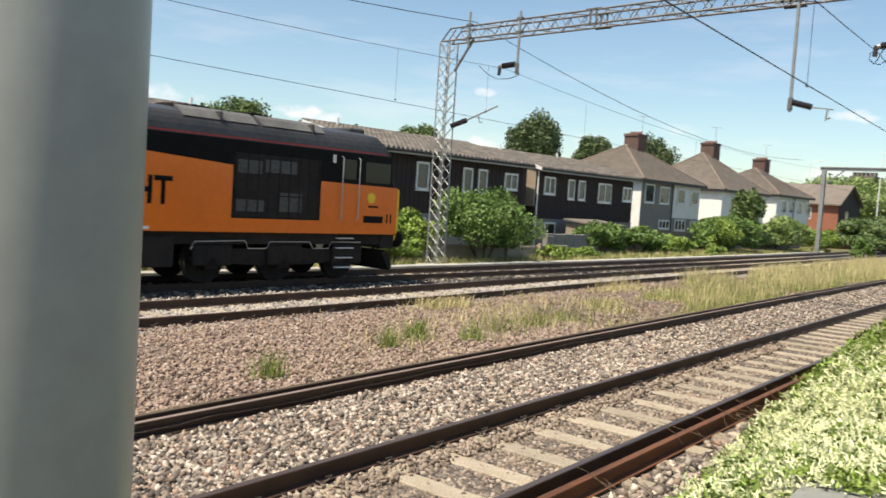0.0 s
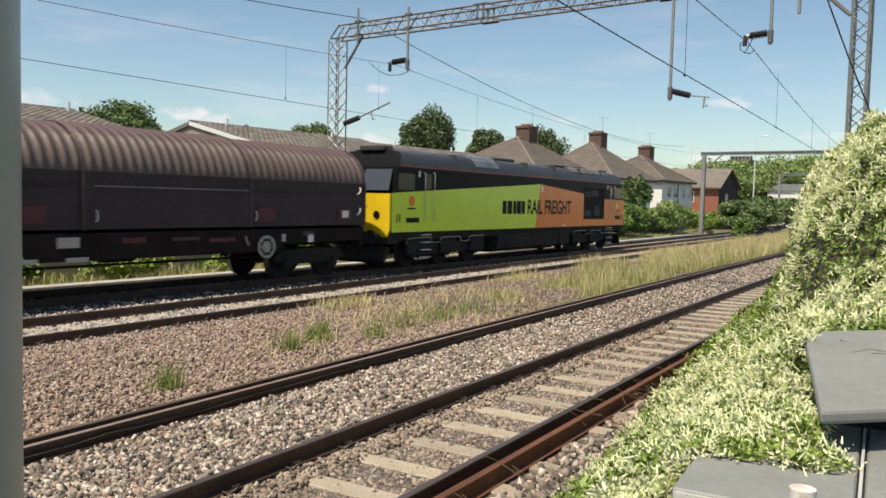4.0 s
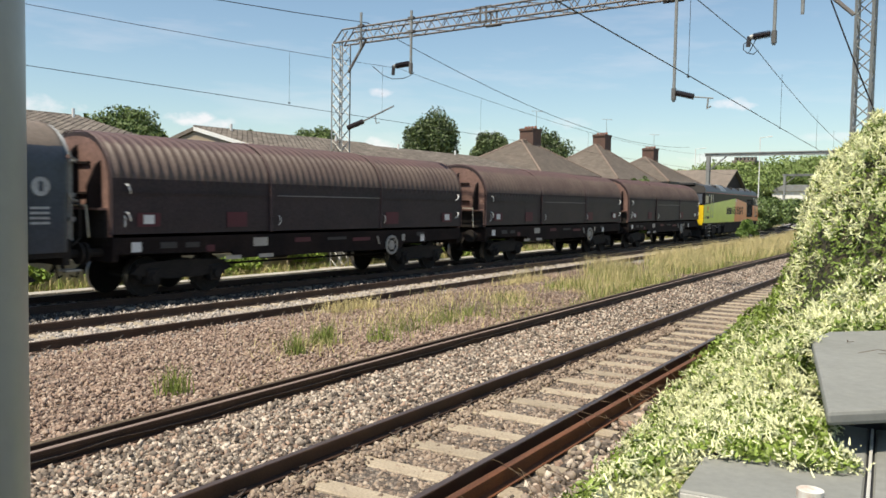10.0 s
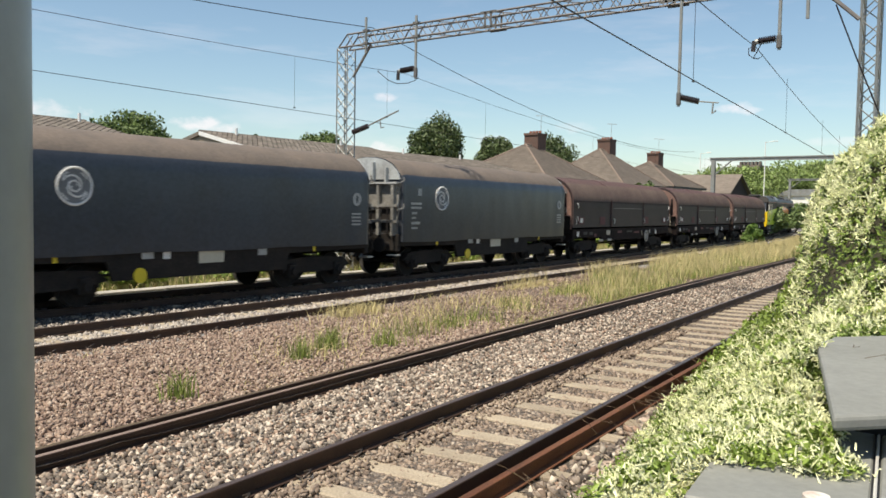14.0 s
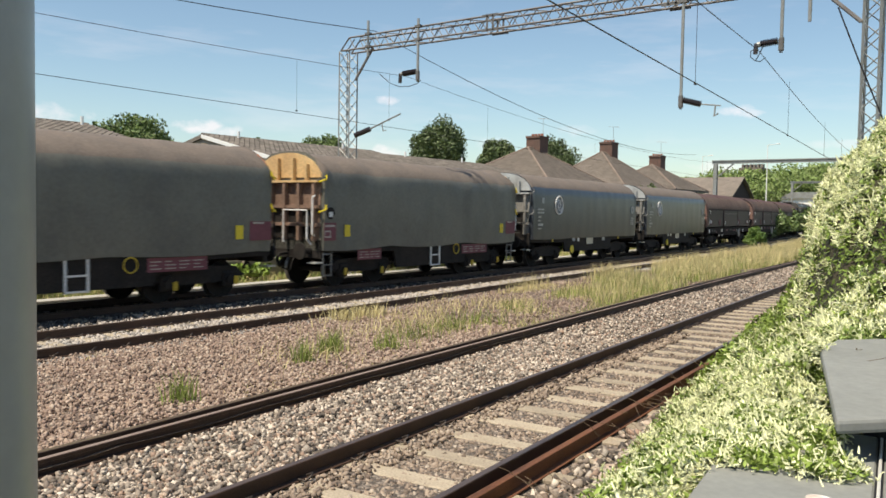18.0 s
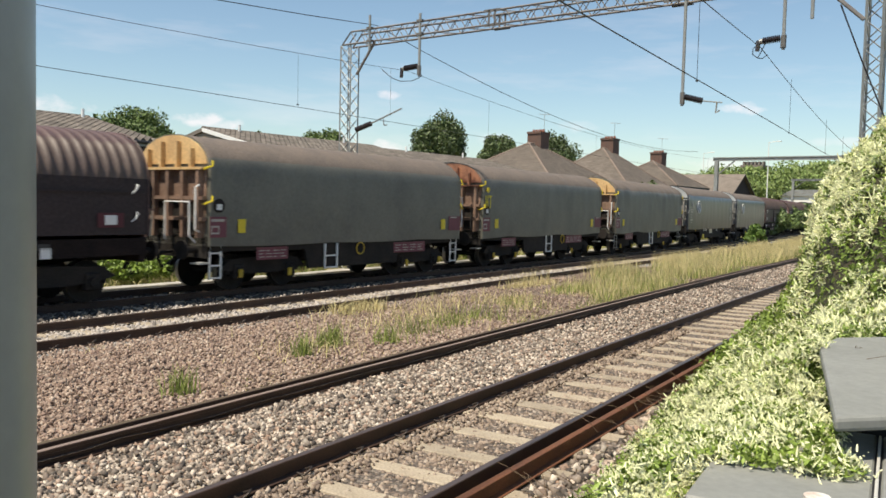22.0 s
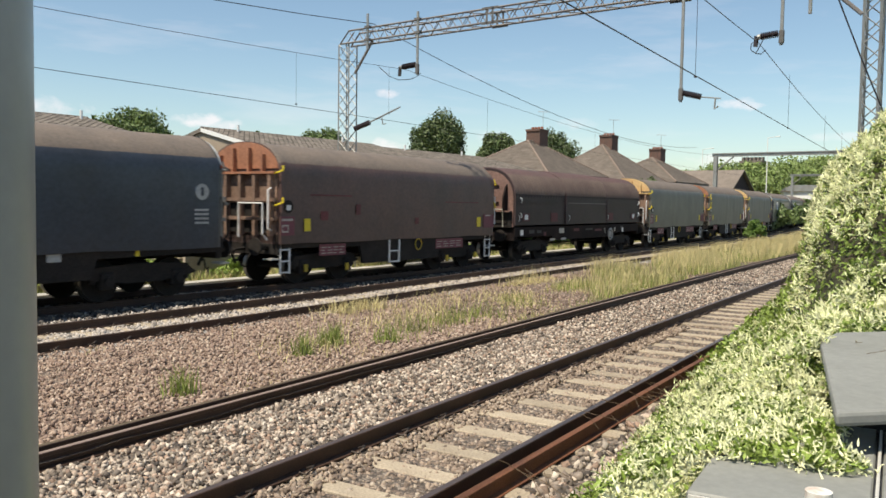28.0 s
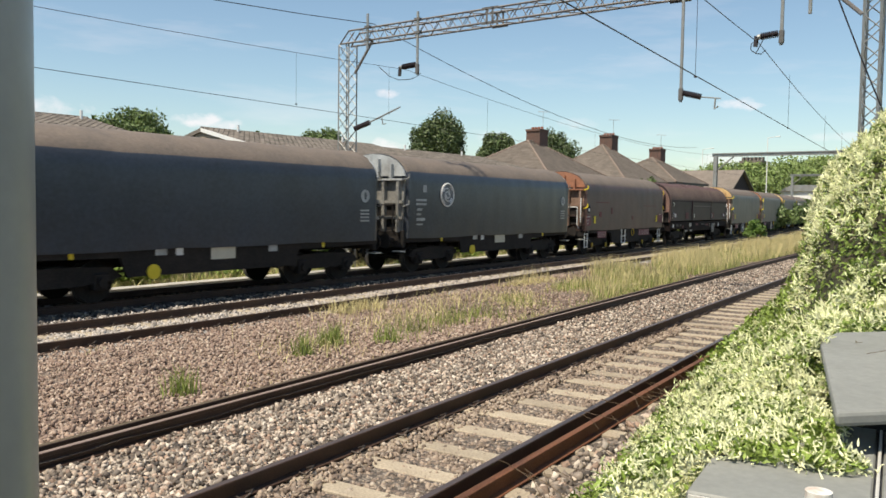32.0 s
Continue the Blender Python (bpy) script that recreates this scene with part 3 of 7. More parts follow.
pink_sign_mat = mat("faded red data panel", (0.17, 0.05, 0.065), 0.65, vary=0.25)


def txt(parent, s, m, size, material, name="lettering", width=None, space=1.0, depth=0.003):
    """Letters from the built-in font, turned into one mesh; x runs along the words."""
    cu = bpy.data.curves.new(name, "FONT")
    cu.body, cu.size, cu.extrude, cu.space_character, cu.offset = s, size, depth, space, size * 0.022
    cu.align_x, cu.align_y = "CENTER", "CENTER"
    tmp = bpy.data.objects.new(name, cu)
    scene.collection.objects.link(tmp)
    bpy.context.view_layer.update()
    me = bpy.data.meshes.new_from_object(tmp.evaluated_get(bpy.context.evaluated_depsgraph_get()))
    bpy.data.objects.remove(tmp)
    if width:
        xs = [v.co.x for v in me.vertices]
        k = width / (max(xs) - min(xs))
        for v in me.vertices:
            v.co.x *= k
    me.materials.clear()
    me.materials.append(material)
    ob = new(name, me)
    ob.parent = parent
    ob.matrix_basis = m
    return ob


SIDE = pose(0, 0, 0, 90, 0, 90)  # writing on the side that faces +x


def bar(parent, y0, y1, z0, z1, material, x, name="marking", label="", t=0.004):
    return part(name, cbox(x, x + t, y0, y1, z0, z1), material, parent, label)


def wheelset(parent, y, r, side_r=None):
    w = new("wheelset")
    w.parent = parent
    w.matrix_basis = pose(0, y, r)
    for s in (-1, 1):
        bm = bmesh.new()
        rod(bm, (s * 0.69, 0, 0), (s * 0.82, 0, 0), r, 24)
        rod(bm, (s * 0.66, 0, 0), (s * 0.69, 0, 0), r + 0.028, 24)
        rod(bm, (s * 0.82, 0, 0), (s * 0.86, 0, 0), r * 0.35, 12)
        for f in bm.faces:
            if len(f.verts) == 4 and abs(f.normal.x) < 0.3 and f.calc_center_median().yz.length > r * 0.9:
                f.material_index = 1
        part("wheel", bm, [under_mat, tread_mat], w)
    part("axle", crod((-0.9, 0, 0), (0.9, 0, 0), 0.08, 8), under_mat, w)
    return w


def bogie_frame(parent, yc, axles, r, z=0.62):
    """Side frames with axle boxes, springs and brake gear, one mesh for each side."""
    out = []
    lo, hi = yc + min(axles), yc + max(axles)
    for s in (-1, 1):
        bm = bmesh.new()
        x0, x1 = (0.93, 1.08) if s > 0 else (-1.08, -0.93)
        prism(bm, [(lo - 0.55, z - 0.06), (lo - 0.25, z + 0.16), (yc - 0.3, z + 0.2), (yc + 0.3, z + 0.2), (hi + 0.25, z + 0.16), (hi + 0.55, z - 0.06),
                   (hi + 0.3, z - 0.12), (yc + 0.45, z - 0.22), (yc - 0.45, z - 0.22), (lo - 0.3, z - 0.12)], "x", x0, x1)
        for a in axles:
            box(bm, x0 - 0.02, x1 + 0.06, yc + a - 0.17, yc + a + 0.17, r - 0.18, r + 0.2, 0.03)
            rod(bm, (s * 1.1, yc + a, r), (s * 1.2, yc + a, r), 0.11, 12)
            for k in (-0.3, 0.3):
                rod(bm, (s * 1.0, yc + a + k, z - 0.2), (s * 1.0, yc + a + k, z + 0.15), 0.07, 8)
        out.append(part("bogie_frame", bm, under_mat, parent))
    bm = cbox(-0.95, 0.95, yc - 0.25, yc + 0.25, z - 0.1, z + 0.22)
    part("bolster", bm, under_mat, parent)
    return out


def bogie(parent, yc, axles, r):
    bogie_frame(parent, yc, axles, r)
    return [wheelset(parent, yc + a, r) for a in axles]


def buffers(parent, y, s, z=1.06):
    for x in (-0.87, 0.87):
        bm = bmesh.new()
        rod(bm, (x, y, z), (x, y + s * 0.38, z), 0.09, 12)
        rod(bm, (x, y + s * 0.38, z), (x, y + s * 0.44, z), 0.23, 20)
        part("buffer", bm, under_mat, parent, "black round buffer", smooth=False)
    bm = tube(bmesh.new(), [(0, y, 0.98), (0, y + s * 0.35, 0.95), (0, y + s * 0.42, 0.8), (0, y + s * 0.3, 0.6)], 0.045, 6)
    part("coupling", bm, under_mat, parent)
    part("brake_hose", tube(bmesh.new(), [(0.35, y, 0.95), (0.37, y + s * 0.2, 0.75), (0.36, y + s * 0.25, 0.5), (0.3, y + s * 0.38, 0.55)], 0.025, 6), under_mat, parent)


def arc(x0, z0, r, a0, a1, n, rz=None):
    return [(x0 + r * math.cos(radians(a0 + (a1 - a0) * i / n)), z0 + (rz or r) * math.sin(radians(a0 + (a1 - a0) * i / n))) for i in range(n + 1)]


LOCO_MID = 10.2
LW = 1.32


def loco():
    """Built with its rear at y = -10.2 and its front at +10.2."""
    t = thing("diesel_locomotive", "heavy diesel locomotive in lime, orange and black livery with yellow ends", "locomotive", "train")
    h = LOCO_MID
    # body shell: cross section swept, ends raked at the windscreens
    half = [(LW, 1.18), (LW, 3.28)] + arc(LW - 0.5, 3.28, 0.5, 8, 60, 4, 0.56) + [(0.45, 3.9), (0.0, 3.95)]
    sec = half + [(-x, z) for x, z in half[-2::-1]]
    bm = bmesh.new()

    def cut(z):
        """How far the end face stands back at this height."""
        return 0.0 if z < 2.42 else (z - 2.42) * 0.42 if z < 3.3 else 0.37 + (z - 3.3) * 0.75
    rings = []
    for e in (-1, 1):
        rings.append([bm.verts.new((x, e * (h - cut(z)), z)) for x, z in sec])
    n = len(sec)
    mids = []
    for k in (-0.82, -0.3, 0.3, 0.82):
        mids.append([bm.verts.new((x, k * h, z)) for x, z in sec])
    allr = [rings[0]] + mids + [rings[1]]
    for r0, r1 in zip(allr, allr[1:]):
        for i in range(n - 1):
            f = bm.faces.new((r0[i], r0[i + 1], r1[i + 1], r1[i]))
            if sec[i][1] > 3.25 and sec[i + 1][1] > 3.25:
                f.material_index = 1
        bm.faces.new((r0[0], r1[0], r1[-1], r0[-1]))
    # flat lower nose and raked upper nose at each end
    for r in rings:
        lows = [v for v in r if v.co.z < 2.0]
        bm.faces.new(r)
    bmesh.ops.recalc_face_normals(bm, faces=bm.faces)
    part("body", bm, [black_mat, roof_mat], t, "black body shell")
    for e in (-1, 1):
        y = e * h
        nose = cprism([(-1.2, 1.05), (1.2, 1.05), (1.3, 1.3), (1.3, 2.42), (-1.3, 2.42), (-1.3, 1.3)], "y", y, y + e * 0.06)
        part("nose_panel", nose, yellow_mat, t, "yellow warning panel")
        for x0, x1 in ((-1.18, -0.06), (0.06, 1.18)):
            q = bmesh.new()
            pts = []
            for x, z in ((x0, 2.52), (x1, 2.52), (x1 * 0.94, 3.2), (x0 * 0.94, 3.2)):
                pts.append(q.verts.new((x, e * (h - cut(z) + 0.012), z)))
            f = q.faces.new(pts)
            ex = bmesh.ops.extrude_face_region(q, geom=[f])
            bmesh.ops.translate(q, verts=[v for v in ex["geom"] if isinstance(v, bmesh.types.BMVert)], vec=(0, -e * 0.02, 0))
            bmesh.ops.recalc_face_normals(q, faces=q.faces)
            part("windscreen", q, screen_mat, t, "windscreen catching the sky")
        buffers(t, y + e * 0.06, e, 1.05)
        part("buffer_beam", cbox(-1.25, 1.25, min(y, y - e * 0.5), max(y, y - e * 0.5), 0.82, 1.18, 0.02), under_mat, t)
        part("snow_plough", cprism([(y - e * 0.1, 0.75), (y + e * 0.12, 0.3), (y + e * 0.02, 0.2), (y - e * 0.3, 0.7)], "x", -1.1, 1.1), under_mat, t)
        for x in (-0.8, 0.8):
            part("headlight", crod((x, y + e * 0.05, 1.75), (x, y + e * 0.09, 1.75), 0.12, 16), glass_mat, t)
        part("horn_cover", cbox(-0.5, 0.5, min(y - e * 1.2, y - e * 0.6), max(y - e * 1.2, y - e * 0.6), 3.8, 3.99, 0.04), roof_mat, t)
    for s in (-1, 1):
        x = s * LW
        m = Matrix.Identity(4)
        def panel(name, outline, material, label, thick=0.006):
            a, b = (x, x + thick) if s > 0 else (x - thick, x)
            return part(name, cprism(outline, "x", a, b), material, t, label)
        panel("lime_panel", [(-h + 0.02, 1.2), (-0.1, 1.2), (0.34, 3.02), (-h + 0.02, 2.44)], lime_mat, "lime green side panel")
        panel("orange_panel", [(-0.09, 1.2), (h - 0.03, 1.2), (h - 0.03, 2.46), (h - 2.72, 2.5), (h - 2.72, 1.52), (h - 5.28, 1.52), (h - 5.28, 2.71), (0.36, 3.02)], orange_mat, "orange side panel")
        a, b = (x, x + 0.008) if s > 0 else (x - 0.008, x)
        part("red_line", cbox(a, b, -h + 0.5, h - 0.5, 3.3, 3.335), red_mat, t, "thin red cantrail line")
        # recessed cooling grille with slats
        a, b = (x, x + 0.004) if s > 0 else (x - 0.004, x)
        part("grille", cbox(a, b, h - 5.24, h - 2.76, 1.55, 3.0), under_mat, t, "dark cooling grille")
        bm = bmesh.new()
        for i in range(9):
            yy = h - 5.2 + i * 0.3
            box(bm, min(x, x + s * 0.02), max(x, x + s * 0.02), yy, yy + 0.03, 1.6, 2.98)
        for zz in (2.05, 2.5):
            box(bm, min(x, x + s * 0.024), max(x, x + s * 0.024), h - 5.24, h - 2.76, zz, zz + 0.03)
        part("grille_slats", bm, under_mat, t)
        for ya, yb, za, zb in ((5.2, 4.5, 2.55, 2.85), (4.4, 3.5, 2.6, 2.9), (4.0, 3.3, 1.7, 2.15), (5.2, 4.4, 1.68, 1.95)):
            part("radiator_unit", cbox(min(x, x + s * 0.006), max(x, x + s * 0.006), h - ya, h - yb, za, zb), radiator_mat, t)
        # small bodyside grilles along the roof
        for yy in (-6.3, -3.4, -0.8, 1.9, 4.6, 7.2):
            part("roof_rib", cbox(min(s * 0.9, s * 1.22), max(s * 0.9, s * 1.22), yy, yy + 0.05, 3.4, 3.86, 0, None), roof_mat, t)
        for e in (-1, 1):
            yy = e * (h - (1.78 if e > 0 else 2.08))
            part("cab_window", cbox(min(x, x + s * 0.007), max(x, x + s * 0.007), min(e * (h - 0.35), e * (h - 1.25)), max(e * (h - 0.35), e * (h - 1.25)), 2.55, 3.08), glass_mat, t, "dark side window")
            part("door_window", cbox(min(x, x + s * 0.007), max(x, x + s * 0.007), yy - 0.2, yy + 0.2, 2.6, 3.1), glass_mat, t)
            for k in (-0.3, 0.27):
                bm = tube(bmesh.new(), [(x, yy + k, 1.55), (x + s * 0.07, yy + k, 1.6), (x + s * 0.07, yy + k, 3.12), (x, yy + k, 3.16)], 0.014, 6)
                part("handrail", bm, steel_mat, t, "pale steel handrail")
            bm = bmesh.new()
            for i in range(4):
                box(bm, min(s * 1.16, s * 1.3), max(s * 1.16, s * 1.3), yy - 0.27, yy + 0.27, 0.32 + i * 0.25, 0.345 + i * 0.25)
            steps = part("steps", bm, white_mat, t, "footsteps with white edges")
            part("step_plate", cbox(min(s * 1.1, s * 1.16), max(s * 1.1, s * 1.16), yy - 0.3, yy + 0.3, 0.3, 1.15), under_mat, t)
            part("notice", cbox(min(x, x + s * 0.008), max(x, x + s * 0.008), yy + e * 0.0 - 0.6, yy - 0.5, 2.98, 3.18), white_mat, t)
        side = SIDE if s > 0 else pose(0, 0, 0, 90, 0, -90)
        if s > 0:
            txt(t, "RAIL FREIGHT", pose(x + 0.008, 1.29, 2.03) @ side, 0.82, black_mat, width=4.28, depth=0.002)
            # the operator's name as plain bars
            for y0, w in ((-2.98, 0.33), (-2.58, 0.4), (-2.1, 0.26), (-1.8, 0.38), (-1.38, 0.29)):
                bar(t, y0, y0 + w, 1.78, 2.29, black_mat, x + 0.006)
            # an emblem and short unreadable marks
            part("emblem", crod((x + 0.004, -h + 1.1, 2.2), (x + 0.012, -h + 1.1, 2.2), 0.17, 16), orange_mat, t, "small orange emblem")
            bar(t, -h + 0.85, -h + 1.35, 1.93, 1.98, black_mat, x + 0.006)
            bar(t, -h + 0.8, -h + 1.55, 1.5, 1.66, black_mat, x + 0.006)
            for k in (0.28, 0.42):
                bar(t, -h + k, -h + k + 0.05, 1.52, 1.78, black_mat, x + 0.006)
            part("emblem", crod((x + 0.004, h - 1.0, 2.15), (x + 0.012, h - 1.0, 2.15), 0.14, 16), yellow_mat, t, "small emblem")
            bar(t, h - 1.25, h - 0.55, 1.5, 1.68, black_mat, x + 0.006)
            bar(t, h - 1.1, h - 0.75, 1.9, 1.95, black_mat, x + 0.006)
            for k in (0.28, 0.42):
                bar(t, h - k, h - k + 0.05, 1.5, 1.74, black_mat, x + 0.006)
            bar(t, -0.05 + 2.7, 2.95, 1.24, 1.3, white_mat, x + 0.006)
            bar(t, 0.42, 0.55, 2.72, 2.95, white_mat, x + 0.006)
    # roof fittings
    for s in (-1, 1):
        part("roof_hatch", cprism([(s * 0.25, 3.93), (s * 0.25, 3.995), (s * 0.8, 3.95), (s * 1.05, 3.86), (s * 1.22, 3.7), (s * 1.3, 3.5), (s * 1.27, 3.5), (s * 1.0, 3.78), (s * 0.75, 3.86)], "y", -5.0, -3.3), hatch_mat, t, "pale metal roof hatch")
        for ya, yb in ((3.7, 5.6), (5.75, 7.6)):
            part("roof_panel", cprism([(s * 0.8, 3.93), (s * 1.02, 3.85), (s * 1.2, 3.68), (s * 1.17, 3.66), (s * 0.98, 3.8), (s * 0.8, 3.88)], "y", ya, yb), dusty_roof_mat, t, "dusty grey roof panel")
    part("exhaust_silencer", cbox(-0.45, 0.45, -2.2, -0.4, 3.9, 4.02, 0.04), roof_mat, t)
    for yy in (4.4, 6.0):
        part("roof_fan", crod((0, yy, 3.9), (0, yy, 3.99), 0.62, 24), under_mat, t)
    # tanks and boxes between the bogies
    part("fuel_tank", cprism([(-1.25, 1.0), (-1.2, 0.45), (-0.9, 0.28), (0.9, 0.28), (1.2, 0.45), (1.25, 1.0)], "y", -3.1, 2.4), under_mat, t)
    part("battery_box", cbox(-1.25, 1.25, 2.5, 3.6, 0.42, 1.1, 0.03), under_mat, t)
    part("underframe", cbox(-1.2, 1.2, -h + 0.4, h - 0.4, 0.92, 1.2), under_mat, t)
    for e in (-1, 1):
        yc = e * 6.6
        bogie(t, yc, (-2.0, 0.0, 2.0), 0.5)
        for s in (-1, 1):
            # equaliser pipes picked out in pale dust
            bm = tube(bmesh.new(), [(s * 1.22, yc - 2.6, 0.8), (s * 1.22, yc - 2.5, 0.98), (s * 1.22, yc - 1.2, 1.0), (s * 1.22, yc - 1.1, 0.82), (s * 1.22, yc - 0.6, 0.82),
                                    (s * 1.22, yc - 0.5, 0.98), (s * 1.22, yc + 0.7, 0.98), (s * 1.22, yc + 0.8, 0.82), (s * 1.22, yc + 1.3, 0.82), (s * 1.22, yc + 1.4, 0.98), (s * 1.22, yc + 2.4, 0.98)], 0.013, 5)
            part("brake_pipe", bm, steel_mat, t, "dusty brake pipe")
            for a in (-2.0, 0.0, 2.0):
                part("axle_box_cover", cbox(min(s * 1.08, s * 1.2), max(s * 1.08, s * 1.2), yc + a - 0.5, yc + a + 0.5, 0.42, 0.92, 0.04), under_mat, t)
    return t


def hood_section(width, z0, zs, ztop, n=8):
    """Half outline: upright side, then a rounded shoulder to the crown."""
    pts = [(width, z0), (width, zs)]
    for i in range(1, n + 1):
        a = radians(90 * i / n)
        pts.append((width * math.cos(a) ** 0.85 if i < n else 0.0, zs + (ztop - zs) * math.sin(a)))
    return pts + [(-x, z) for x, z in pts[-2::-1]]


def underframe(t, half, material, deep=0.72):
    """Sole bars, cross members, bogies, buffers and small fittings of a wagon."""
    for s in (-1, 1):
        x = s * 1.22
        bm = cprism([(-half, 1.38), (half, 1.38), (half, 1.02), (half - 3.3, 0.98), (half - 3.45, deep), (-half + 3.45, deep), (-half + 3.3, 0.98), (-half, 1.02)], "x", min(x, x + s * 0.08), max(x, x + s * 0.08))
        part("sole_bar", bm, material, t)
    part("floor_plate", cbox(-1.2, 1.2, -half, half, 1.2, 1.36), under_mat, t)
    part("centre_sill", cbox(-0.3, 0.3, -half, half, 0.85, 1.2), under_mat, t)
    for e in (-1, 1):
        bogie(t, e * (half - 2.05), (-0.9, 0.9), 0.46)
        part("headstock", cbox(-1.28, 1.28, min(e * half, e * (half - 0.15)), max(e * half, e * (half - 0.15)), 0.85, 1.4, 0.02), material, t)
        buffers(t, e * half, e, 1.06)
    part("brake_cylinder", crod((-0.7, -0.6, 0.75), (-0.7, 0.3, 0.75), 0.2, 12), under_mat, t)
    part("brake_rod", crod((0.55, -half + 3, 0.62), (0.55, half - 3, 0.62), 0.03, 6), under_mat, t)


def ribbed_wagon():
    """Steel coil wagon with three sliding ribbed hoods."""
    H = 6.95
    t = thing("coil_wagon", "maroon steel coil wagon with ribbed telescopic hoods, dusty, sides painted in shade", "wagon", "train")
    underframe(t, H - 0.1, sole_mat, 0.8)
    secs = ((-H + 0.06, -2.2, 0.0), (-2.3, 2.3, 0.035), (2.2, H - 0.06, 0.0))
    for y0, y1, grow in secs:
        sec = hood_section(1.30 + grow, 1.46, 2.55, 3.69 + grow, 14)
        bm = bmesh.new()
        nr = int(round((y1 - y0) / 0.262))
        wave = (0.0, 0.0, 0.5, 1.0, 0.55, 0.0)
        rings = []
        lip = 0.06
        for i in range(nr * 6 + 3):
            if i == 0 or i == nr * 6 + 2:
                yy, up = (y0 if i == 0 else y1), 0.0
            else:
                yy, up = y0 + lip + (y1 - y0 - 2 * lip) * (i - 1) / (nr * 6), 0.085 * wave[(i - 1) % 6]
            ring = []
            for x, z in sec:
                # the corrugations run out to points at the shoulder and flatten over the crown
                k = min(1.0, max(0.0, (z - 2.57) / 0.26)) ** 0.7 * (1.0 if z < 3.4 else 0.6)
                d = Vector((x / 1.3, 0, max(0.0, (z - 2.55) / 1.14))).normalized()
                ring.append(bm.verts.new((x + d.x * up * k, yy, z + d.z * up * k)))
            rings.append(ring)
        for r0, r1 in zip(rings, rings[1:]):
            for i in range(len(sec) - 1):
                f = bm.faces.new((r0[i], r0[i + 1], r1[i + 1], r1[i]))
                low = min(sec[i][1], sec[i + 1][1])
                # dark shaded side, paler dusty and sunlit tones above the shoulder
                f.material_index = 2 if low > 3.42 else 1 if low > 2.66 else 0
                f.smooth = low > 2.54
        bm.faces.new(rings[0])
        bm.faces.new(rings[-1][::-1])
        bmesh.ops.recalc_face_normals(bm, faces=bm.faces)
        hood = part("hood", bm, [maroon_mat, maroon_rib_mat, maroon_top_mat], t, "ribbed maroon hood, dusty and painted sunlit over the shoulders")
        # lifting edge frame
        for yy in (y0, y1):
            sec2 = hood_section(1.30 + grow + 0.02, 1.44, 2.55, 3.69 + grow + 0.03, 9)
            bm = bmesh.new()
            tube(bm, [(x, yy, z) for x, z in sec2], 0.017, 5)
            part("edge_frame", bm, maroon_top_mat, hood)
        for s in (-1, 1):
            x = s * (1.318 + grow)
            if not grow:
                yc = -3.4 if y0 < 0 else 2.9
                part("warning_panel", cbox(min(x, x + s * 0.01), max(x, x + s * 0.01), yc - 0.32, yc + 0.32, 1.58, 1.95), maroon_mark_mat, hood, "faded red panel")
            # only the middle hood's rail gets the painted sunlit edge
            part("hood_rail", cbox(min(x, x + s * 0.03), max(x, x + s * 0.03), y0 + 0.25, y1 - 0.1, 2.36, 2.385), rail_edge_mat if grow else maroon_mat, hood, "rail painted pale as a sunlit ledge" if grow else "")
            part("lift_handle", tube(bmesh.new(), [(x, y0 + 0.3, 1.62), (x + s * 0.05, y0 + 0.3, 1.66), (x + s * 0.05, y0 + 0.3, 1.82), (x, y0 + 0.3, 1.86)], 0.014, 5), white_mat, hood, "white handle")
    for e in (-1, 1):
        y = e * (H - 0.12)
        sec = hood_section(1.24, 1.4, 2.5, 3.6, 9)
        part("bulkhead", cprism(sec, "y", min(y, y + e * 0.08), max(y, y + e * 0.08)), maroon_end_mat, t, "faded pinkish end bulkhead")
        part("lower_bulkhead", cbox(-1.2, 1.2, min(y + e * 0.08, y + e * 0.13), max(y + e * 0.08, y + e * 0.13), 1.38, 1.98), under_mat, t, "black lower bulkhead")
        part("ledge", cbox(-1.2, 1.2, min(y + e * 0.08, y + e * 0.3), max(y + e * 0.08, y + e * 0.3), 1.98, 2.03), maroon_end_mat, t)
        # the stiffeners' dark colour stands in for the shade on their flanks
        for x in (-0.75, 0.1, 0.95):
            a, b = y + e * 0.08, y + e * 0.4
            part("stiffener", cprism([(a, 2.03), (b, 2.03), (b, 2.5), (y + e * 0.2, 3.3 if abs(x) < 0.5 else 2.95), (a, 3.4 if abs(x) < 0.5 else 3.05)], "x", x - 0.03, x + 0.03), sole_mat, t, "upright bulkhead stiffener")
        for z in (2.32, 2.98):
            part("bulkhead_rail", cbox(-1.05, 0.6, min(y + e * 0.08, y + e * 0.14), max(y + e * 0.08, y + e * 0.14), z, z + 0.05), sole_mat, t)
        part("handrail", tube(bmesh.new(), [(-0.9, y + e * 0.36, 1.4), (-0.9, y + e * 0.42, 2.08), (0.95, y + e * 0.42, 2.08), (0.95, y + e * 0.36, 1.4)], 0.02, 5), cream_panel_mat, t, "pale handrail")
        for s in (-1, 1):
            x = s * 1.325
            part("white_notice", cbox(min(x, x + s * 0.012), max(x, x + s * 0.012), e * (H - 0.98) - 0.14, e * (H - 0.98) + 0.14, 1.68, 1.88), white_mat, t, "small white notice")
            part("red_notice", cbox(min(x, x + s * 0.008), max(x, x + s * 0.008), e * (H - 0.98) - 0.3, e * (H - 0.98) + 0.3, 1.62, 1.93), maroon_mark_mat, t)
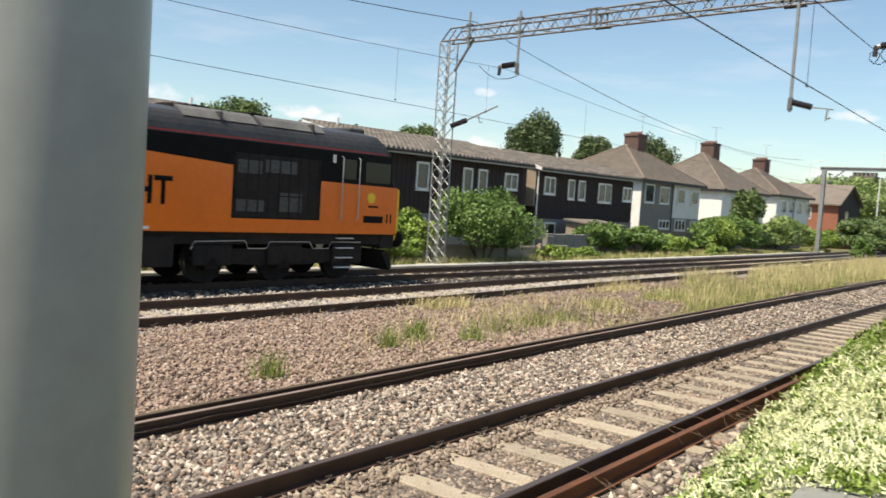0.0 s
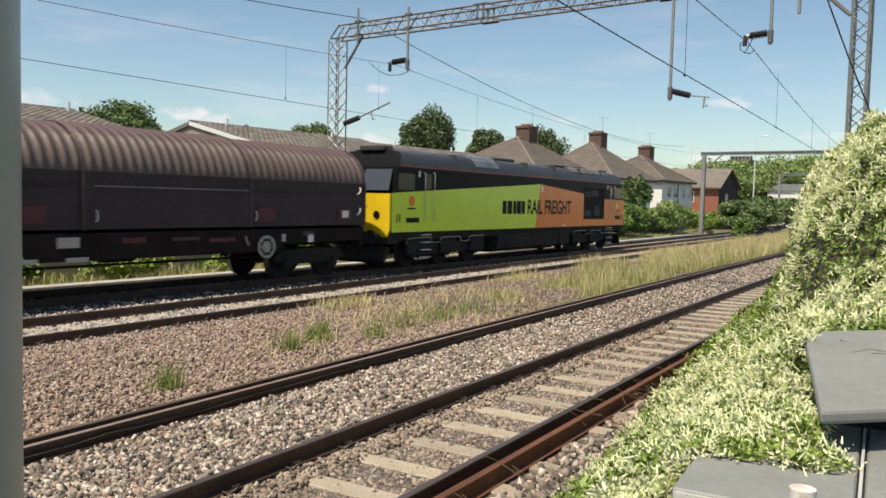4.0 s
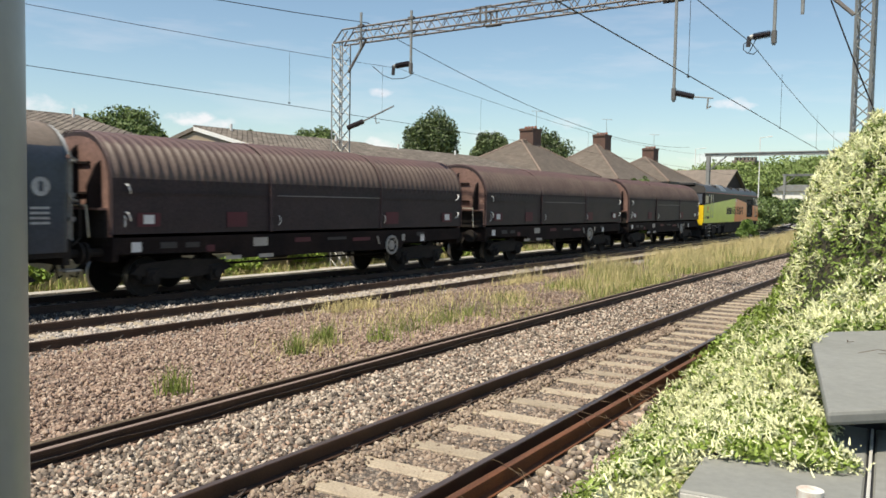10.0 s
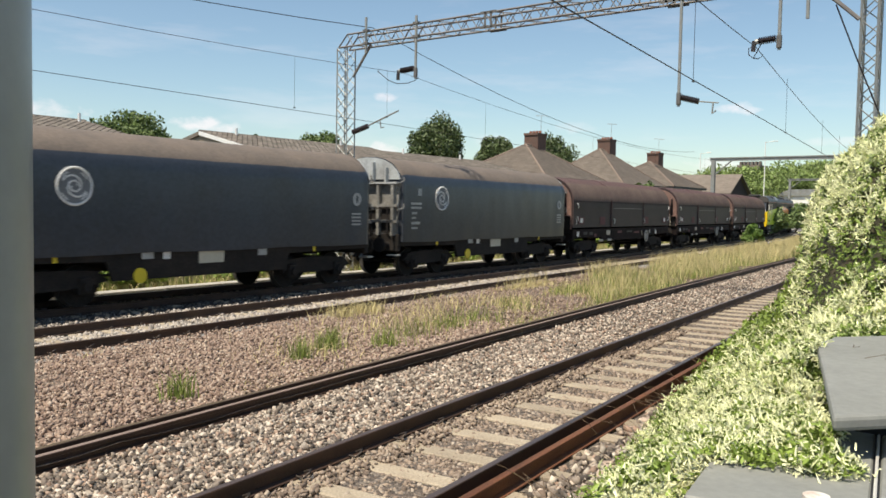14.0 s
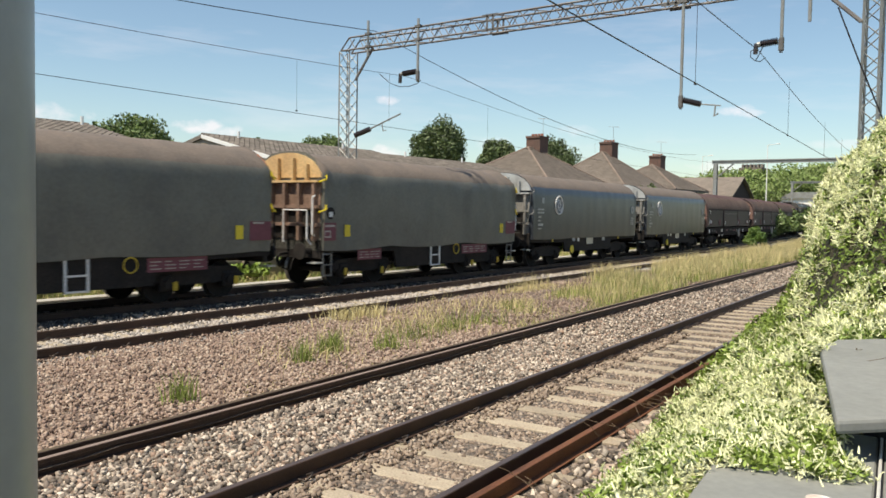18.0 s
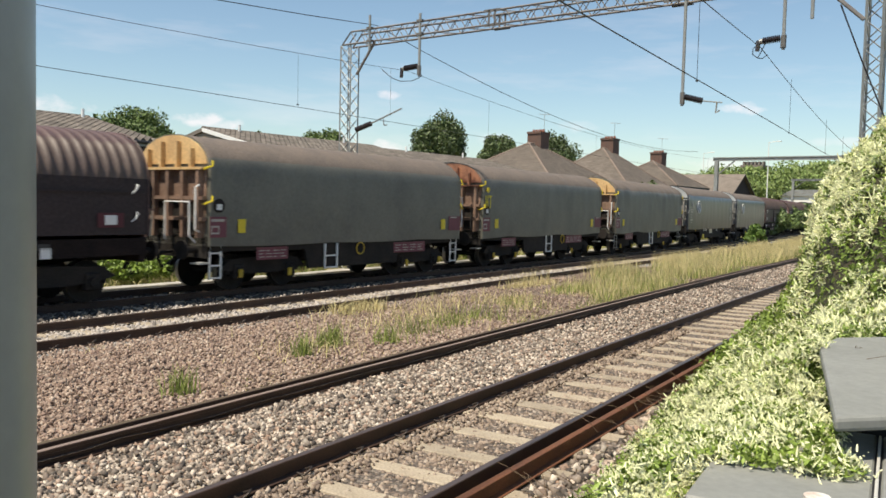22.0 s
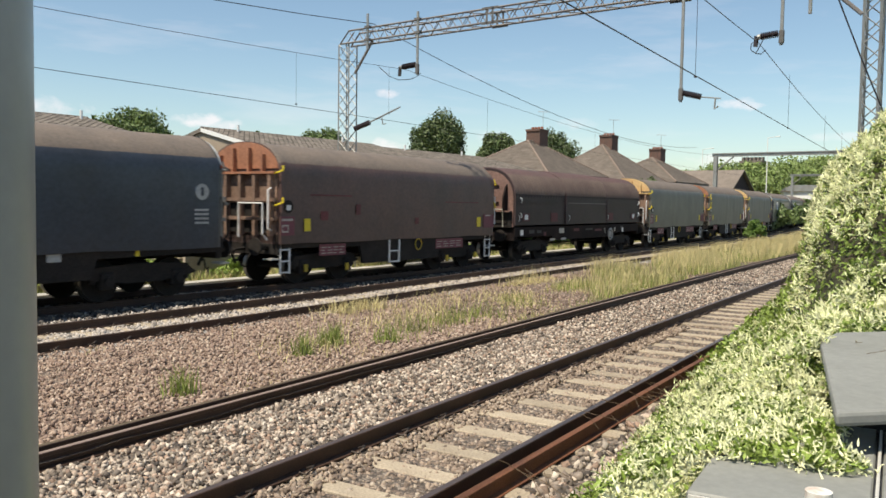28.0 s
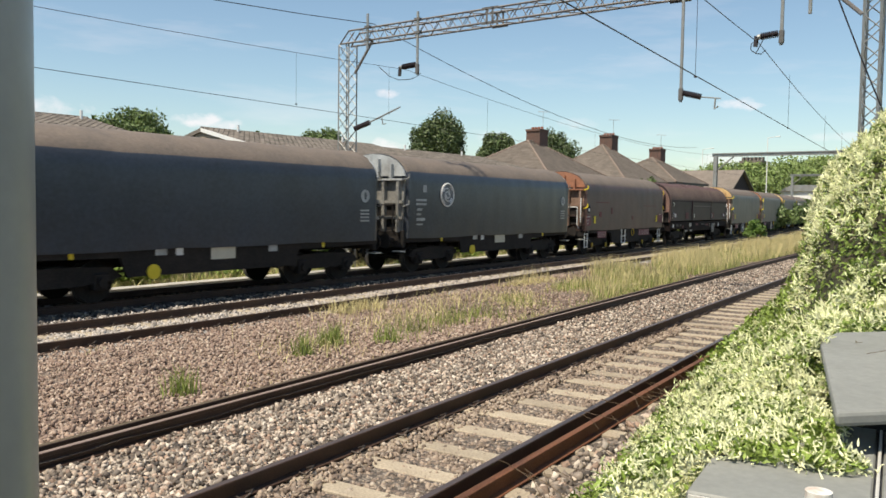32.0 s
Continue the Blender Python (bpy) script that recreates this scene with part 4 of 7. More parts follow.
            for z in (1.75, 2.35):
                part("hook", tube(bmesh.new(), [(s * 1.36, e * (H - 0.5), z), (s * 1.42, e * (H - 0.45), z + 0.06), (s * 1.42, e * (H - 0.4), z + 0.16), (s * 1.36, e * (H - 0.38), z + 0.2)], 0.02, 5), white_mat, t)
    # lettering panels on the sole bar, unreadable
    for s in (1,):
        x = 1.305
        bar(t, H - 5.9, H - 5.1, 1.1, 1.2, maroon_mark_mat, x)
        bar(t, H - 2.5, H - 2.28, 1.0, 1.22, white_mat, x, "data_plate")
        bar(t, -H + 2.6, -H + 2.85, 1.0, 1.16, maroon_mark_mat, x, "data_plate")
        bar(t, -H + 0.55, -H + 0.8, 1.06, 1.28, white_mat, x, "data_plate", "white square plate")
        for ya, yb, za, zb, m in ((1.3, 1.75, 1.12, 1.26, dim_plate_mat), (2.0, 2.4, 1.12, 1.24, dim_plate_mat), (4.1, 4.6, 1.08, 1.3, dirty_plate_mat), (5.6, 6.2, 1.14, 1.26, maroon_mark_mat),
                                  (6.9, 7.7, 1.16, 1.24, dim_plate_mat), (10.4, 10.55, 1.05, 1.25, dirty_plate_mat), (11.2, 11.6, 1.18, 1.3, dim_plate_mat)):
            bar(t, -H + ya, -H + yb, za, zb, m, x, "data_plate")
        for ya, yb in ((3.2, 3.7), (4.3, 4.8)):
            bar(t, -H + ya, -H + yb, 0.78, 0.88, dirty_plate_mat, x, "data_plate")
    # hand brake wheel: rim, spokes and hub
    part("handbrake_wheel", rim(1.345, H - 4.08, 0.93, 0.27), wheel_ring_mat, t, "dull pale handbrake wheel")
    part("wheel_hub", crod((1.3, H - 4.08, 0.93), (1.35, H - 4.08, 0.93), 0.15, 20), wheel_ring_mat, t)
    part("brake_wheel_disc", crod((1.3, H - 4.08, 0.93), (1.325, H - 4.08, 0.93), 0.25, 20), under_mat, t)
    part("brake_lever", crod((1.32, H - 4.78, 1.22), (1.33, H - 4.69, 0.98), 0.025, 6), wheel_ring_mat, t)
    return t


def rim(x, y, z, r):
    bm = bmesh.new()
    n = 20
    pts = [(x, y + r * math.cos(2 * math.pi * i / n), z + r * math.sin(2 * math.pi * i / n)) for i in range(n + 1)]
    tube(bm, pts, 0.036, 6)
    for i in range(8):
        a = 2 * math.pi * i / 8
        rod(bm, (x, y + 0.2 * math.cos(a), z + 0.2 * math.sin(a)), (x, y + r * math.cos(a), z + r * math.sin(a)), 0.03, 5)
    return bm


def tarp_wagon(tarp, end_mat, lower_mat, half, label, folds, logo):
    """Coil wagon under a tarpaulin hood that slides on hoops, between two bulkheads."""
    t = thing("covered_wagon", label, "wagon", "train")
    underframe(t, half - 0.1, under_mat, 0.55 if logo == 1 else 0.46)
    # cloth: slight waves between the hoops, wrinkles under the shoulder
    L = half - (0.22 if logo == 1 else 0.1)
    ny = 126
    sec = [(1.37, 1.15), (1.38, 1.5), (1.385, 2.0), (1.385, 2.5), (1.375, 2.9), (1.36, 3.12), (1.31, 3.26), (1.2, 3.42), (0.98, 3.6), (0.66, 3.74), (0.33, 3.81), (0.0, 3.83)]
    sec = sec + [(-x, z) for x, z in sec[-2::-1]]
    bm = bmesh.new()
    rings = []
    rnd = random.Random(int(half * 100) + folds * 7 + len(label))
    ph = rnd.uniform(0, 9)
    for j in range(ny + 1):
        y = -L + 2 * L * j / ny
        ring = []
        for i, (x, z) in enumerate(sec):
            nz = noise.noise(Vector((y * 1.7 + ph, z * 1.3, 3.0 if x > 0 else 8.0)))
            w = 0.0012 * math.cos(2 * math.pi * y / 1.1) + folds * 0.014 * nz
            e = min(1.0, (L - abs(y)) / 0.5)
            pull = folds * 0.022 * (1 - e) * math.sin(y * 15 + z * 7) if z > 2.7 else 0.0
            droop = -folds * 0.03 * abs(math.sin(y * 0.75 + ph)) if z < 1.3 else 0.0
            k = 1 + (w + pull) / 1.4
            ring.append(bm.verts.new((x * k, y, z + (w + pull if z > 3.2 else 0.0) + droop)))
        rings.append(ring)
    for r0, r1 in zip(rings, rings[1:]):
        for i in range(len(sec) - 1):
            f = bm.faces.new((r0[i], r0[i + 1], r1[i + 1], r1[i]))
            f.smooth = True
            if min(sec[i][1], sec[i + 1][1]) >= 3.255:
                f.material_index = 1
    bm.faces.new(rings[0])
    bm.faces.new(rings[-1][::-1])
    bmesh.ops.recalc_face_normals(bm, faces=bm.faces)
    part("tarpaulin", bm, [tarp, soot_mat], t, "tarpaulin hood dusted brown on top")
    for e in (-1, 1):
        y = e * (half - (0.2 if logo == 1 else 0.14))
        bh = [(x * 0.955, z * 0.998) for x, z in sec if z > 2.95] 
        lo, hi = min(y, y + e * 0.07), max(y, y + e * 0.07)
        part("bulkhead_top", cprism(bh, "y", lo, hi), end_mat, t, "painted upper bulkhead")
        part("bulkhead", cprism([(-1.2, 1.4), (1.2, 1.4), (1.3, 3.0), (-1.3, 3.0)], "y", lo, hi), lower_mat, t, "grimy lower bulkhead")
        for x in (-1.12, -0.55, 0.0, 0.55, 1.12):
            part("bulkhead_post", cbox(x - 0.05, x + 0.05, min(y + e * 0.07, y + e * 0.22), max(y + e * 0.07, y + e * 0.22), 1.35, 2.97), lower_mat, t)
        part("flange", cbox(-1.3, 1.3, min(y + e * 0.07, y + e * 0.24), max(y + e * 0.07, y + e * 0.24), 2.97, 3.03), end_mat, t)
        part("grime_panel", cbox(-1.15, 1.15, min(y + e * 0.07, y + e * 0.085), max(y + e * 0.07, y + e * 0.085), 1.42, 2.2), under_mat, t, "black panel between the posts")
        for z in (1.75, 2.25):
            part("bulkhead_rail", cbox(-1.3, 1.3, min(y + e * 0.07, y + e * 0.2), max(y + e * 0.07, y + e * 0.2), z, z + 0.09), lower_mat, t)
        for s in (-1, 1):
            for xx in (0.3, 0.82):
                part("upper_rib", cbox(s * xx - 0.035, s * xx + 0.035, min(y + e * 0.07, y + e * 0.2), max(y + e * 0.07, y + e * 0.2), 3.03, 3.66 if xx < 0.5 else 3.48), end_mat, t)
            for z in (2.15, 2.98):
                part("hook", tube(bmesh.new(), [(s * 1.28, y + e * 0.15, z), (s * 1.4, y + e * 0.18, z + 0.02), (s * 1.44, y + e * 0.02, z + 0.08), (s * 1.42, y + e * 0.0, z + 0.2)], 0.026, 6), latch_mat if logo == 1 else yellow_sign_mat, t, "grey latch" if logo == 1 else "yellow latch")
            part("end_step", cbox(min(s * 1.0, s * 1.32), max(s * 1.0, s * 1.32), min(y, y + e * 0.3), max(y, y + e * 0.3), 0.72, 0.76), steel_mat, t)
        part("handrail", tube(bmesh.new(), [(1.1, y + e * 0.25, 1.25), (1.1, y + e * 0.42, 1.4), (1.1, y + e * 0.42, 2.2), (0.2, y + e * 0.42, 2.2), (0.2, y + e * 0.42, 1.3)], 0.028, 6),
             under_mat if logo else white_mat, t, "end platform handrail")
        if logo == 0:
            part("handrail", tube(bmesh.new(), [(1.2, y + e * 0.22, 1.5), (1.24, y + e * 0.36, 1.55), (1.24, y + e * 0.36, 2.55), (1.2, y + e * 0.22, 2.6)], 0.024, 6), white_mat, t, "white upright handrail")
            bm = bmesh.new()
            for k in (0.0, 0.34):
                box(bm, 1.26, 1.3, e * (half - 0.52 + k) - 0.02, e * (half - 0.52 + k) + 0.02, 0.34, 1.2)
            for z in (0.36, 0.66, 0.96):
                box(bm, 1.26, 1.3, min(e * (half - 0.52), e * (half - 0.18)), max(e * (half - 0.52), e * (half - 0.18)), z, z + 0.035)
            part("corner_ladder", bm, white_mat if folds == 1 else latch_mat, t, "corner steps")
    return t


def tarp_marks(t, half, logo, tarp_red=False, ladder=5.2, emblem=True, inset=2.4):
    x = 1.402
    if logo == 1 and emblem:
        # round white emblem drawn as plain rings and scrolls
        c = (-half + inset, 2.56)
        n = 28
        ring = tube(bmesh.new(), [(x + 0.006, c[0] + 0.38 * math.cos(2 * math.pi * i / n), c[1] + 0.38 * math.sin(2 * math.pi * i / n)) for i in range(n + 1)], 0.026, 5)
        part("emblem", ring, white_mat, t, "round white emblem")
        part("emblem_field", crod((x - 0.01, c[0], c[1]), (x + 0.002, c[0], c[1]), 0.38, 28), emblem_mat, t)
        for flip in (1, -1):
            scroll = []
            for i in range(14):
                a = 0.45 * i
                r = 0.05 + 0.016 * i
                scroll.append((x + 0.006, c[0] + flip * (0.02 + r * math.cos(a)), c[1] + flip * r * math.sin(a)))
            part("emblem", tube(bmesh.new(), scroll, 0.019, 5), white_mat, t)
        for i in range(4):
            a = math.pi * (0.25 + 0.5 * i)
            part("emblem", tube(bmesh.new(), [(x + 0.006, c[0] + 0.31 * math.cos(a + k), c[1] + 0.31 * math.sin(a + k)) for k in (-0.3, -0.1, 0.1, 0.3)], 0.014, 5), white_mat, t)
    if logo == 1:
        for y0, y1, z0, z1 in ((0.62, 1.2, 2.33, 2.4), (0.62, 1.2, 2.2, 2.27), (0.68, 0.95, 2.02, 2.1), (0.65, 0.9, 1.88, 1.94), (0.65, 1.12, 1.7, 1.79), (0.65, 1.0, 1.56, 1.61), (1.0, 1.2, 2.62, 2.85)):
            bar(t, -half + y0, -half + y1, z0, z1, grey_end_mat, x)
        part("tare_disc", crod((x - 0.01, half - 0.78, 2.45), (x + 0.004, half - 0.78, 2.45), 0.19, 20), grey_end_mat, t, "small white disc")
        part("tare_mark", cbox(x + 0.003, x + 0.008, half - 0.82, half - 0.74, 2.35, 2.55), blue_mat, t)
        for z in (2.0, 1.9, 1.8, 1.7):
            bar(t, half - 1.0, half - 0.6, z, z + 0.05, grey_end_mat, x)
        bar(t, half - 6.35, half - 5.6, 0.84, 1.12, cream_panel_mat, 1.305, "data_plate", "cream data plate")
        bar(t, half - 4.5, half - 4.2, 0.96, 1.12, grey_end_mat, 1.305, "data_plate")
        bar(t, half - 7.35, half - 7.15, 0.98, 1.16, white_mat, 1.305, "data_plate")
        bar(t, half - 7.9, half - 7.6, 1.0, 1.2, grey_end_mat, 1.305, "data_plate")
        part("yellow_disc", crod((1.3, half - 7.95, 0.64), (1.33, half - 7.95, 0.64), 0.17, 16), yellow_sign_mat, t, "round yellow plate")
        for y in (half - 2.5, -half + 2.2):
            bar(t, y, y + 0.1, 1.0, 1.22, yellow_sign_mat, 1.305, "yellow_tag")
    else:
        for y in (half - 1.15, -half + 1.07):
            bar(t, y - 0.12, y + 0.12, 1.46, 1.8, yellow_sign_mat, x, "yellow_panel", "yellow square panel")
        bar(t, half - 0.82, half - 0.12, 1.42, 1.9, pink_sign_mat, x, "red_panel", "faded red panel")
        bar(t, half - 0.72, half - 0.35, 1.84, 1.88, dirty_plate_mat, x + 0.004)
        bar(t, -half + 0.08, -half + 0.58, 1.36, 1.86, pink_sign_mat, x, "red_panel", "faded red panel")
        for y0, y1, z0, z1 in ((0.12, 0.52, 1.74, 1.8), (0.12, 0.36, 1.44, 1.48), (0.12, 0.36, 1.6, 1.64), (0.12, 0.15, 1.48, 1.6), (0.33, 0.36, 1.48, 1.6)):
            bar(t, -half + y0, -half + y1, z0, z1, dirty_plate_mat, x + 0.004)
        part("tarp_vent", crod((x - 0.02, -half + 0.36, 2.12), (x + 0.006, -half + 0.36, 2.12), 0.17, 16), under_mat, t, "dark round patch")
        bar(t, -half + 0.28, -half + 0.44, 2.02, 2.16, white_mat, x + 0.007, "white_notice")
        for y0, y1 in ((half - 3.7, half - 2.05), (-half + 1.65, -half + 2.75)):
            plate = bar(t, y0, y1, 0.76, 1.08, pink_sign_mat, 1.305, "data_plate", "red data plate")
            for k in range(4):
                ya = y0 + 0.08 + k * (y1 - y0 - 0.1) / 4
                for z in (0.98, 0.9, 0.82):
                    bar(t, ya, ya + (y1 - y0) / 4 * (0.7 if (k + int(z * 100)) % 3 else 0.45), z, z + 0.022, dirty_plate_mat, 1.31)
        bm = bmesh.new()
        for k in (0, 0.5):
            box(bm, 1.3, 1.34, half - ladder - 0.55 + k, half - ladder - 0.5 + k, 0.42, 1.12)
        for z in (0.43, 0.76):
            box(bm, 1.3, 1.34, half - ladder - 0.55, half - ladder, z, z + 0.04)
        part("side_ladder", bm, white_mat, t, "white step ladder")
        wheel = bmesh.new()
        tube(wheel, [(1.36, half - ladder + 0.95 + 0.17 * math.cos(i * math.pi / 8), 0.95 + 0.17 * math.sin(i * math.pi / 8)) for i in range(17)], 0.018, 5)
        part("handbrake_wheel", wheel, tag_mat, t, "yellow handbrake wheel")
        for y, z in ((half - 2.9, 0.3), (half - 1.1, 0.34), (-half + 1.2, 0.34), (-half + 2.9, 0.3)):
            part("yellow_tag", cbox(1.21, 1.26, y - 0.065, y + 0.065, z, z + 0.21, 0.015), tag_mat, t)
        if tarp_red:
            for y0, y1, z0, z1 in ((-4.3, -2.6, 2.42, 2.46), (-3.9, -3.6, 1.75, 2.0), (-2.4, -2.2, 1.9, 2.2), (2.2, 4.3, 2.3, 2.33), (0.5, 0.7, 1.6, 1.8)):
                bar(t, y0, y1, z0, z1, graffiti_mat, x - 0.004, "paint_mark", "faded red painted mark")
        if logo == 2:
            for y0, y1, z0, z1 in ((0.22, 0.27, 2.2, 2.66), (0.36, 0.41, 2.2, 2.66), (0.27, 0.36, 2.4, 2.46), (0.46, 0.66, 2.6, 2.66), (0.535, 0.585, 2.2, 2.6)):
                bar(t, -half + y0, -half + y1, z0, z1, yellow_sign_mat, x + 0.002)
            part("tarp_vent", crod((x - 0.02, -half + 0.42, 2.86), (x + 0.008, -half + 0.42, 2.86), 0.1, 14), yellow_sign_mat, t)


grey_low_mat = mat("grimy grey bulkhead steel", (0.26, 0.255, 0.235), 0.7, vary=0.3, scale=1.5, second=(0.12, 0.115, 0.105))
brown_low_mat = mat("grimy brown bulkhead steel", (0.25, 0.16, 0.115), 0.75, vary=0.3, scale=1.5, second=(0.11, 0.07, 0.05))
emblem_mat = mat("pale worn emblem print", (0.17, 0.18, 0.19), 0.6, vary=0.3, scale=4)


def running(t):
    """Metres run by the train at t seconds, which slows gently."""
    return 5.6738 * (t - 12) - 0.0246 * (t - 12) ** 2


def build_train():
    out = [(loco(), 76.8)]
    r = ribbed_wagon()
    out.append((r, 58.52))
    for mid in (43.58, 28.12, -50.65):
        out.append((copy_thing(r, pose(0, mid, 0)), mid))
    for mid, inset in ((14.37, 2.38), (1.0, 2.62), (-77.85, 2.42)):
        b = tarp_wagon(blue_mat, grey_end_mat, grey_low_mat, 6.08, "dark navy tarpaulin-covered wagon with a round white emblem and grey bulkheads", 1, 1)
        tarp_marks(b, 6.08, 1, inset=inset)
        out.append((b, mid))
    last = tarp_wagon(blue_mat, grey_end_mat, grey_low_mat, 6.08, "plain dark navy tarpaulin-covered wagon at the end of the train", 1, 1)
    tarp_marks(last, 6.08, 1, emblem=False)
    out.append((last, -91.1))
    for mid, fold, logo, end in ((-11.7, 3, 0, cream_mat), (-24.45, 2, 2, rust_end_mat), (-36.75, 1, 0, cream_mat)):
        g = tarp_wagon(green_mat, end, brown_low_mat, 5.5, "grey-green tarpaulin-covered wagon with yellow latches and ochre bulkheads", fold, logo)
        tarp_marks(g, 5.5, logo, False, 6.3 if mid < -30 else 5.1)
        out.append((g, mid))
    m = tarp_wagon(brown_mat, rust_end_mat, brown_low_mat, 5.5, "grimy brown tarpaulin-covered wagon with rust red bulkheads", 1, 0)
    tarp_marks(m, 5.5, 0, True, 5.7)
    out.append((m, -64.65))
    return out


TRAIN = build_train()

# ---- overhead wires and the far gantry ----


def wire(name, label, pts, r=0.010, droppers=None):
    t = thing(name, label, "wire", "overhead wires")
    part("wire", tube(bmesh.new(), pts, r, 5), wire_mat, t)
    if droppers:
        for x, y, z0, z1 in droppers:
            part("dropper", crod((x, y, z0), (x, y, z1), 0.005, 4), wire_mat, t)
            part("clip", crod((x, y - 0.03, z0), (x, y + 0.03, z0), 0.022, 5), wire_mat, t)


def span(x0, y0, z0, x1, y1, z1, sag, n=14):
    return [(x0 + (x1 - x0) * i / n, y0 + (y1 - y0) * i / n, z0 + (z1 - z0) * i / n - 4 * sag * (i / n) * (1 - i / n)) for i in range(n + 1)]


def build_wires():
    up = span(-15.9, -26, 6.88, -18.25, GY, 6.86, 0.7) + span(-18.25, GY, 6.86, -21.7, 69.6, 6.6, 0.75)[1:]
    con = span(-17.1, -26, 5.2, -18.55, GY, 5.08, 0.0) + span(-18.55, GY, 5.08, -21.4, 69.6, 5.02, 0.0)[1:]
    drops = [(-18.0, 16.7, 5.1, 6.6), (-18.4, 21.3, 5.3, 6.86), (-18.8, 27.9, 5.07, 6.5), (-19.5, 39, 5.05, 6.05), (-20.2, 49, 5.04, 6.0), (-20.9, 60, 5.03, 6.2)]
    wire("catenary_wire", "dark catenary wire with droppers over the main line", up, 0.007, drops)
    wire("contact_wire", "dark contact wire over the main line", con, 0.008)
    wire("return_wire", "dark return conductor fixed to the gantry post", span(-19.0, -26, 8.6, -19.72, GY, 8.58, 1.2) + span(-19.72, GY, 8.58, -25.2, 69.6, 7.43, 1.21)[1:], 0.013)
    up2 = span(-0.8, -26, 6.4, -6.33, GY - 0.3, 6.47, 0.5) + span(-6.33, GY - 0.3, 6.47, -11.8, 69.6, 6.42, 0.47)[1:]
    con2 = span(-1.0, -26, 4.52, -6.07, 21, 4.66, 0.0) + span(-6.07, 21, 4.66, -11.3, 69.6, 4.74, 0.0)[1:]
    drops2 = [(-5.46, 14.9, 4.65, 6.2), (-6.62, 25.9, 4.67, 6.27), (-7.6, 35.2, 4.7, 6.0), (-8.35, 42.2, 4.72, 5.95)]
    wire("catenary_wire", "dark catenary wire with droppers over the nearer track", up2, 0.010, drops2)
    wire("contact_wire", "dark contact wire over the nearer track", con2, 0.010)
    wire("stay_wire", "thin steel stay crossing before the lattice mast", [(-3.31, 16.0, 5.98), (-2.93, 16.0, 4.97), (-2.47, 16.0, 3.82), (-2.1, 16.0, 2.9)], 0.014)
    for label, pts in (("looped jumper cable at the insulator", [(-6.02, GY - 0.9, 6.48), (-6.25, GY - 0.6, 6.25), (-6.38, GY - 0.36, 6.2), (-6.5, GY - 0.36, 6.3), (-6.5, GY - 0.36, 6.45), (-6.36, GY - 0.36, 6.52)]),
                       ("short jumper cable under the insulator clamp", [(-6.38, GY - 0.36, 6.2), (-6.3, GY - 0.2, 6.2), (-6.38, GY + 0.5, 6.42)]),
                       ("slack jumper cable across the section insulator", [(-19.2, GY - 0.3, 6.98), (-18.7, GY - 0.3, 6.62), (-18.3, GY - 0.3, 6.47), (-17.8, GY - 0.3, 6.45), (-17.5, GY - 0.3, 6.52), (-17.35, GY - 0.3, 6.62)])):
        t = thing("jumper_cable", label, "wire", "jumper cables")
        part("wire", tube(bmesh.new(), pts, 0.012, 5), wire_mat, t)


build_wires()


def portal(y, x0, x1, top, label, w=0.3):
    t = thing("portal_gantry", label, "gantry", "far gantries")
    for x in (x0, x1):
        bm = bmesh.new()
        for dy in (-0.14, 0.14):
            box(bm, x - w / 2, x + w / 2, y + dy - 0.02, y + dy + 0.02, -0.4, top)
        box(bm, x - 0.015, x + 0.015, y - 0.13, y + 0.13, -0.4, top)
        part("column", bm, galv_mat, t)
        s = 1 if x == x0 else -1
        part("brace", crod((x, y, top - 1.3), (x + s * 1.5, y, top - 0.05), 0.06, 6), galv_mat, t)
    for z in (top - 0.02, top + 0.2):
        part("beam", cbox(x0 - 0.3, x1 + 0.3, y - 0.15, y + 0.15, z - 0.04, z + 0.04), galv_mat, t)
    part("beam_web", cbox(x0 - 0.3, x1 + 0.3, y - 0.01, y + 0.01, top, top + 0.2), galv_mat, t)
    return t


portal(69.6, -23.5, -6.5, 6.65, "plain galvanised portal gantry further down the line")
portal(128.0, -31.8, -12.0, 7.2, "small galvanised portal gantry in the distance")

# ---- houses behind the line ----
clad_mat = mat("dark brown stained cladding", (0.034, 0.021, 0.02), 0.8, vary=0.25, scale=2, stretch=(1, 6, 1))
render_mat = mat("weathered white render", (0.86, 0.85, 0.81), 0.85, vary=0.06, scale=2, second=(0.78, 0.76, 0.71))
grey_render_mat = mat("grey pebbledash", (0.25, 0.235, 0.215), 0.95, vary=0.15, scale=6, bump=0.3, bump_scale=60)
buff_mat = mat("buff brick band", (0.36, 0.29, 0.22), 0.9, vary=0.2, scale=4)
tile_mat = mat("brown concrete roof tiles", (0.155, 0.135, 0.118), 0.9, vary=0.3, scale=2, second=(0.09, 0.082, 0.072), island=0.28)
slate_mat = mat("weathered brown plain tiles", (0.185, 0.155, 0.128), 0.9, vary=0.25, scale=3, second=(0.135, 0.115, 0.096), island=0.14)
brick_mat = mat("red brick", (0.33, 0.125, 0.075), 0.9, vary=0.2, scale=5, second=(0.26, 0.095, 0.06))
chimney_mat = mat("sooty red brick", (0.14, 0.078, 0.06), 0.9, vary=0.3, scale=5, second=(0.085, 0.06, 0.05))
pvc_mat = mat("white window frame", (0.78, 0.78, 0.76), 0.4, vary=0.05)
pane_mat = mat("reflecting window pane", (0.045, 0.05, 0.055), 0.08, vary=0.3, scale=1, spec=0.7)
curtain_mat = mat("pale curtain behind glass", (0.42, 0.41, 0.38), 0.7, vary=0.2, scale=3)
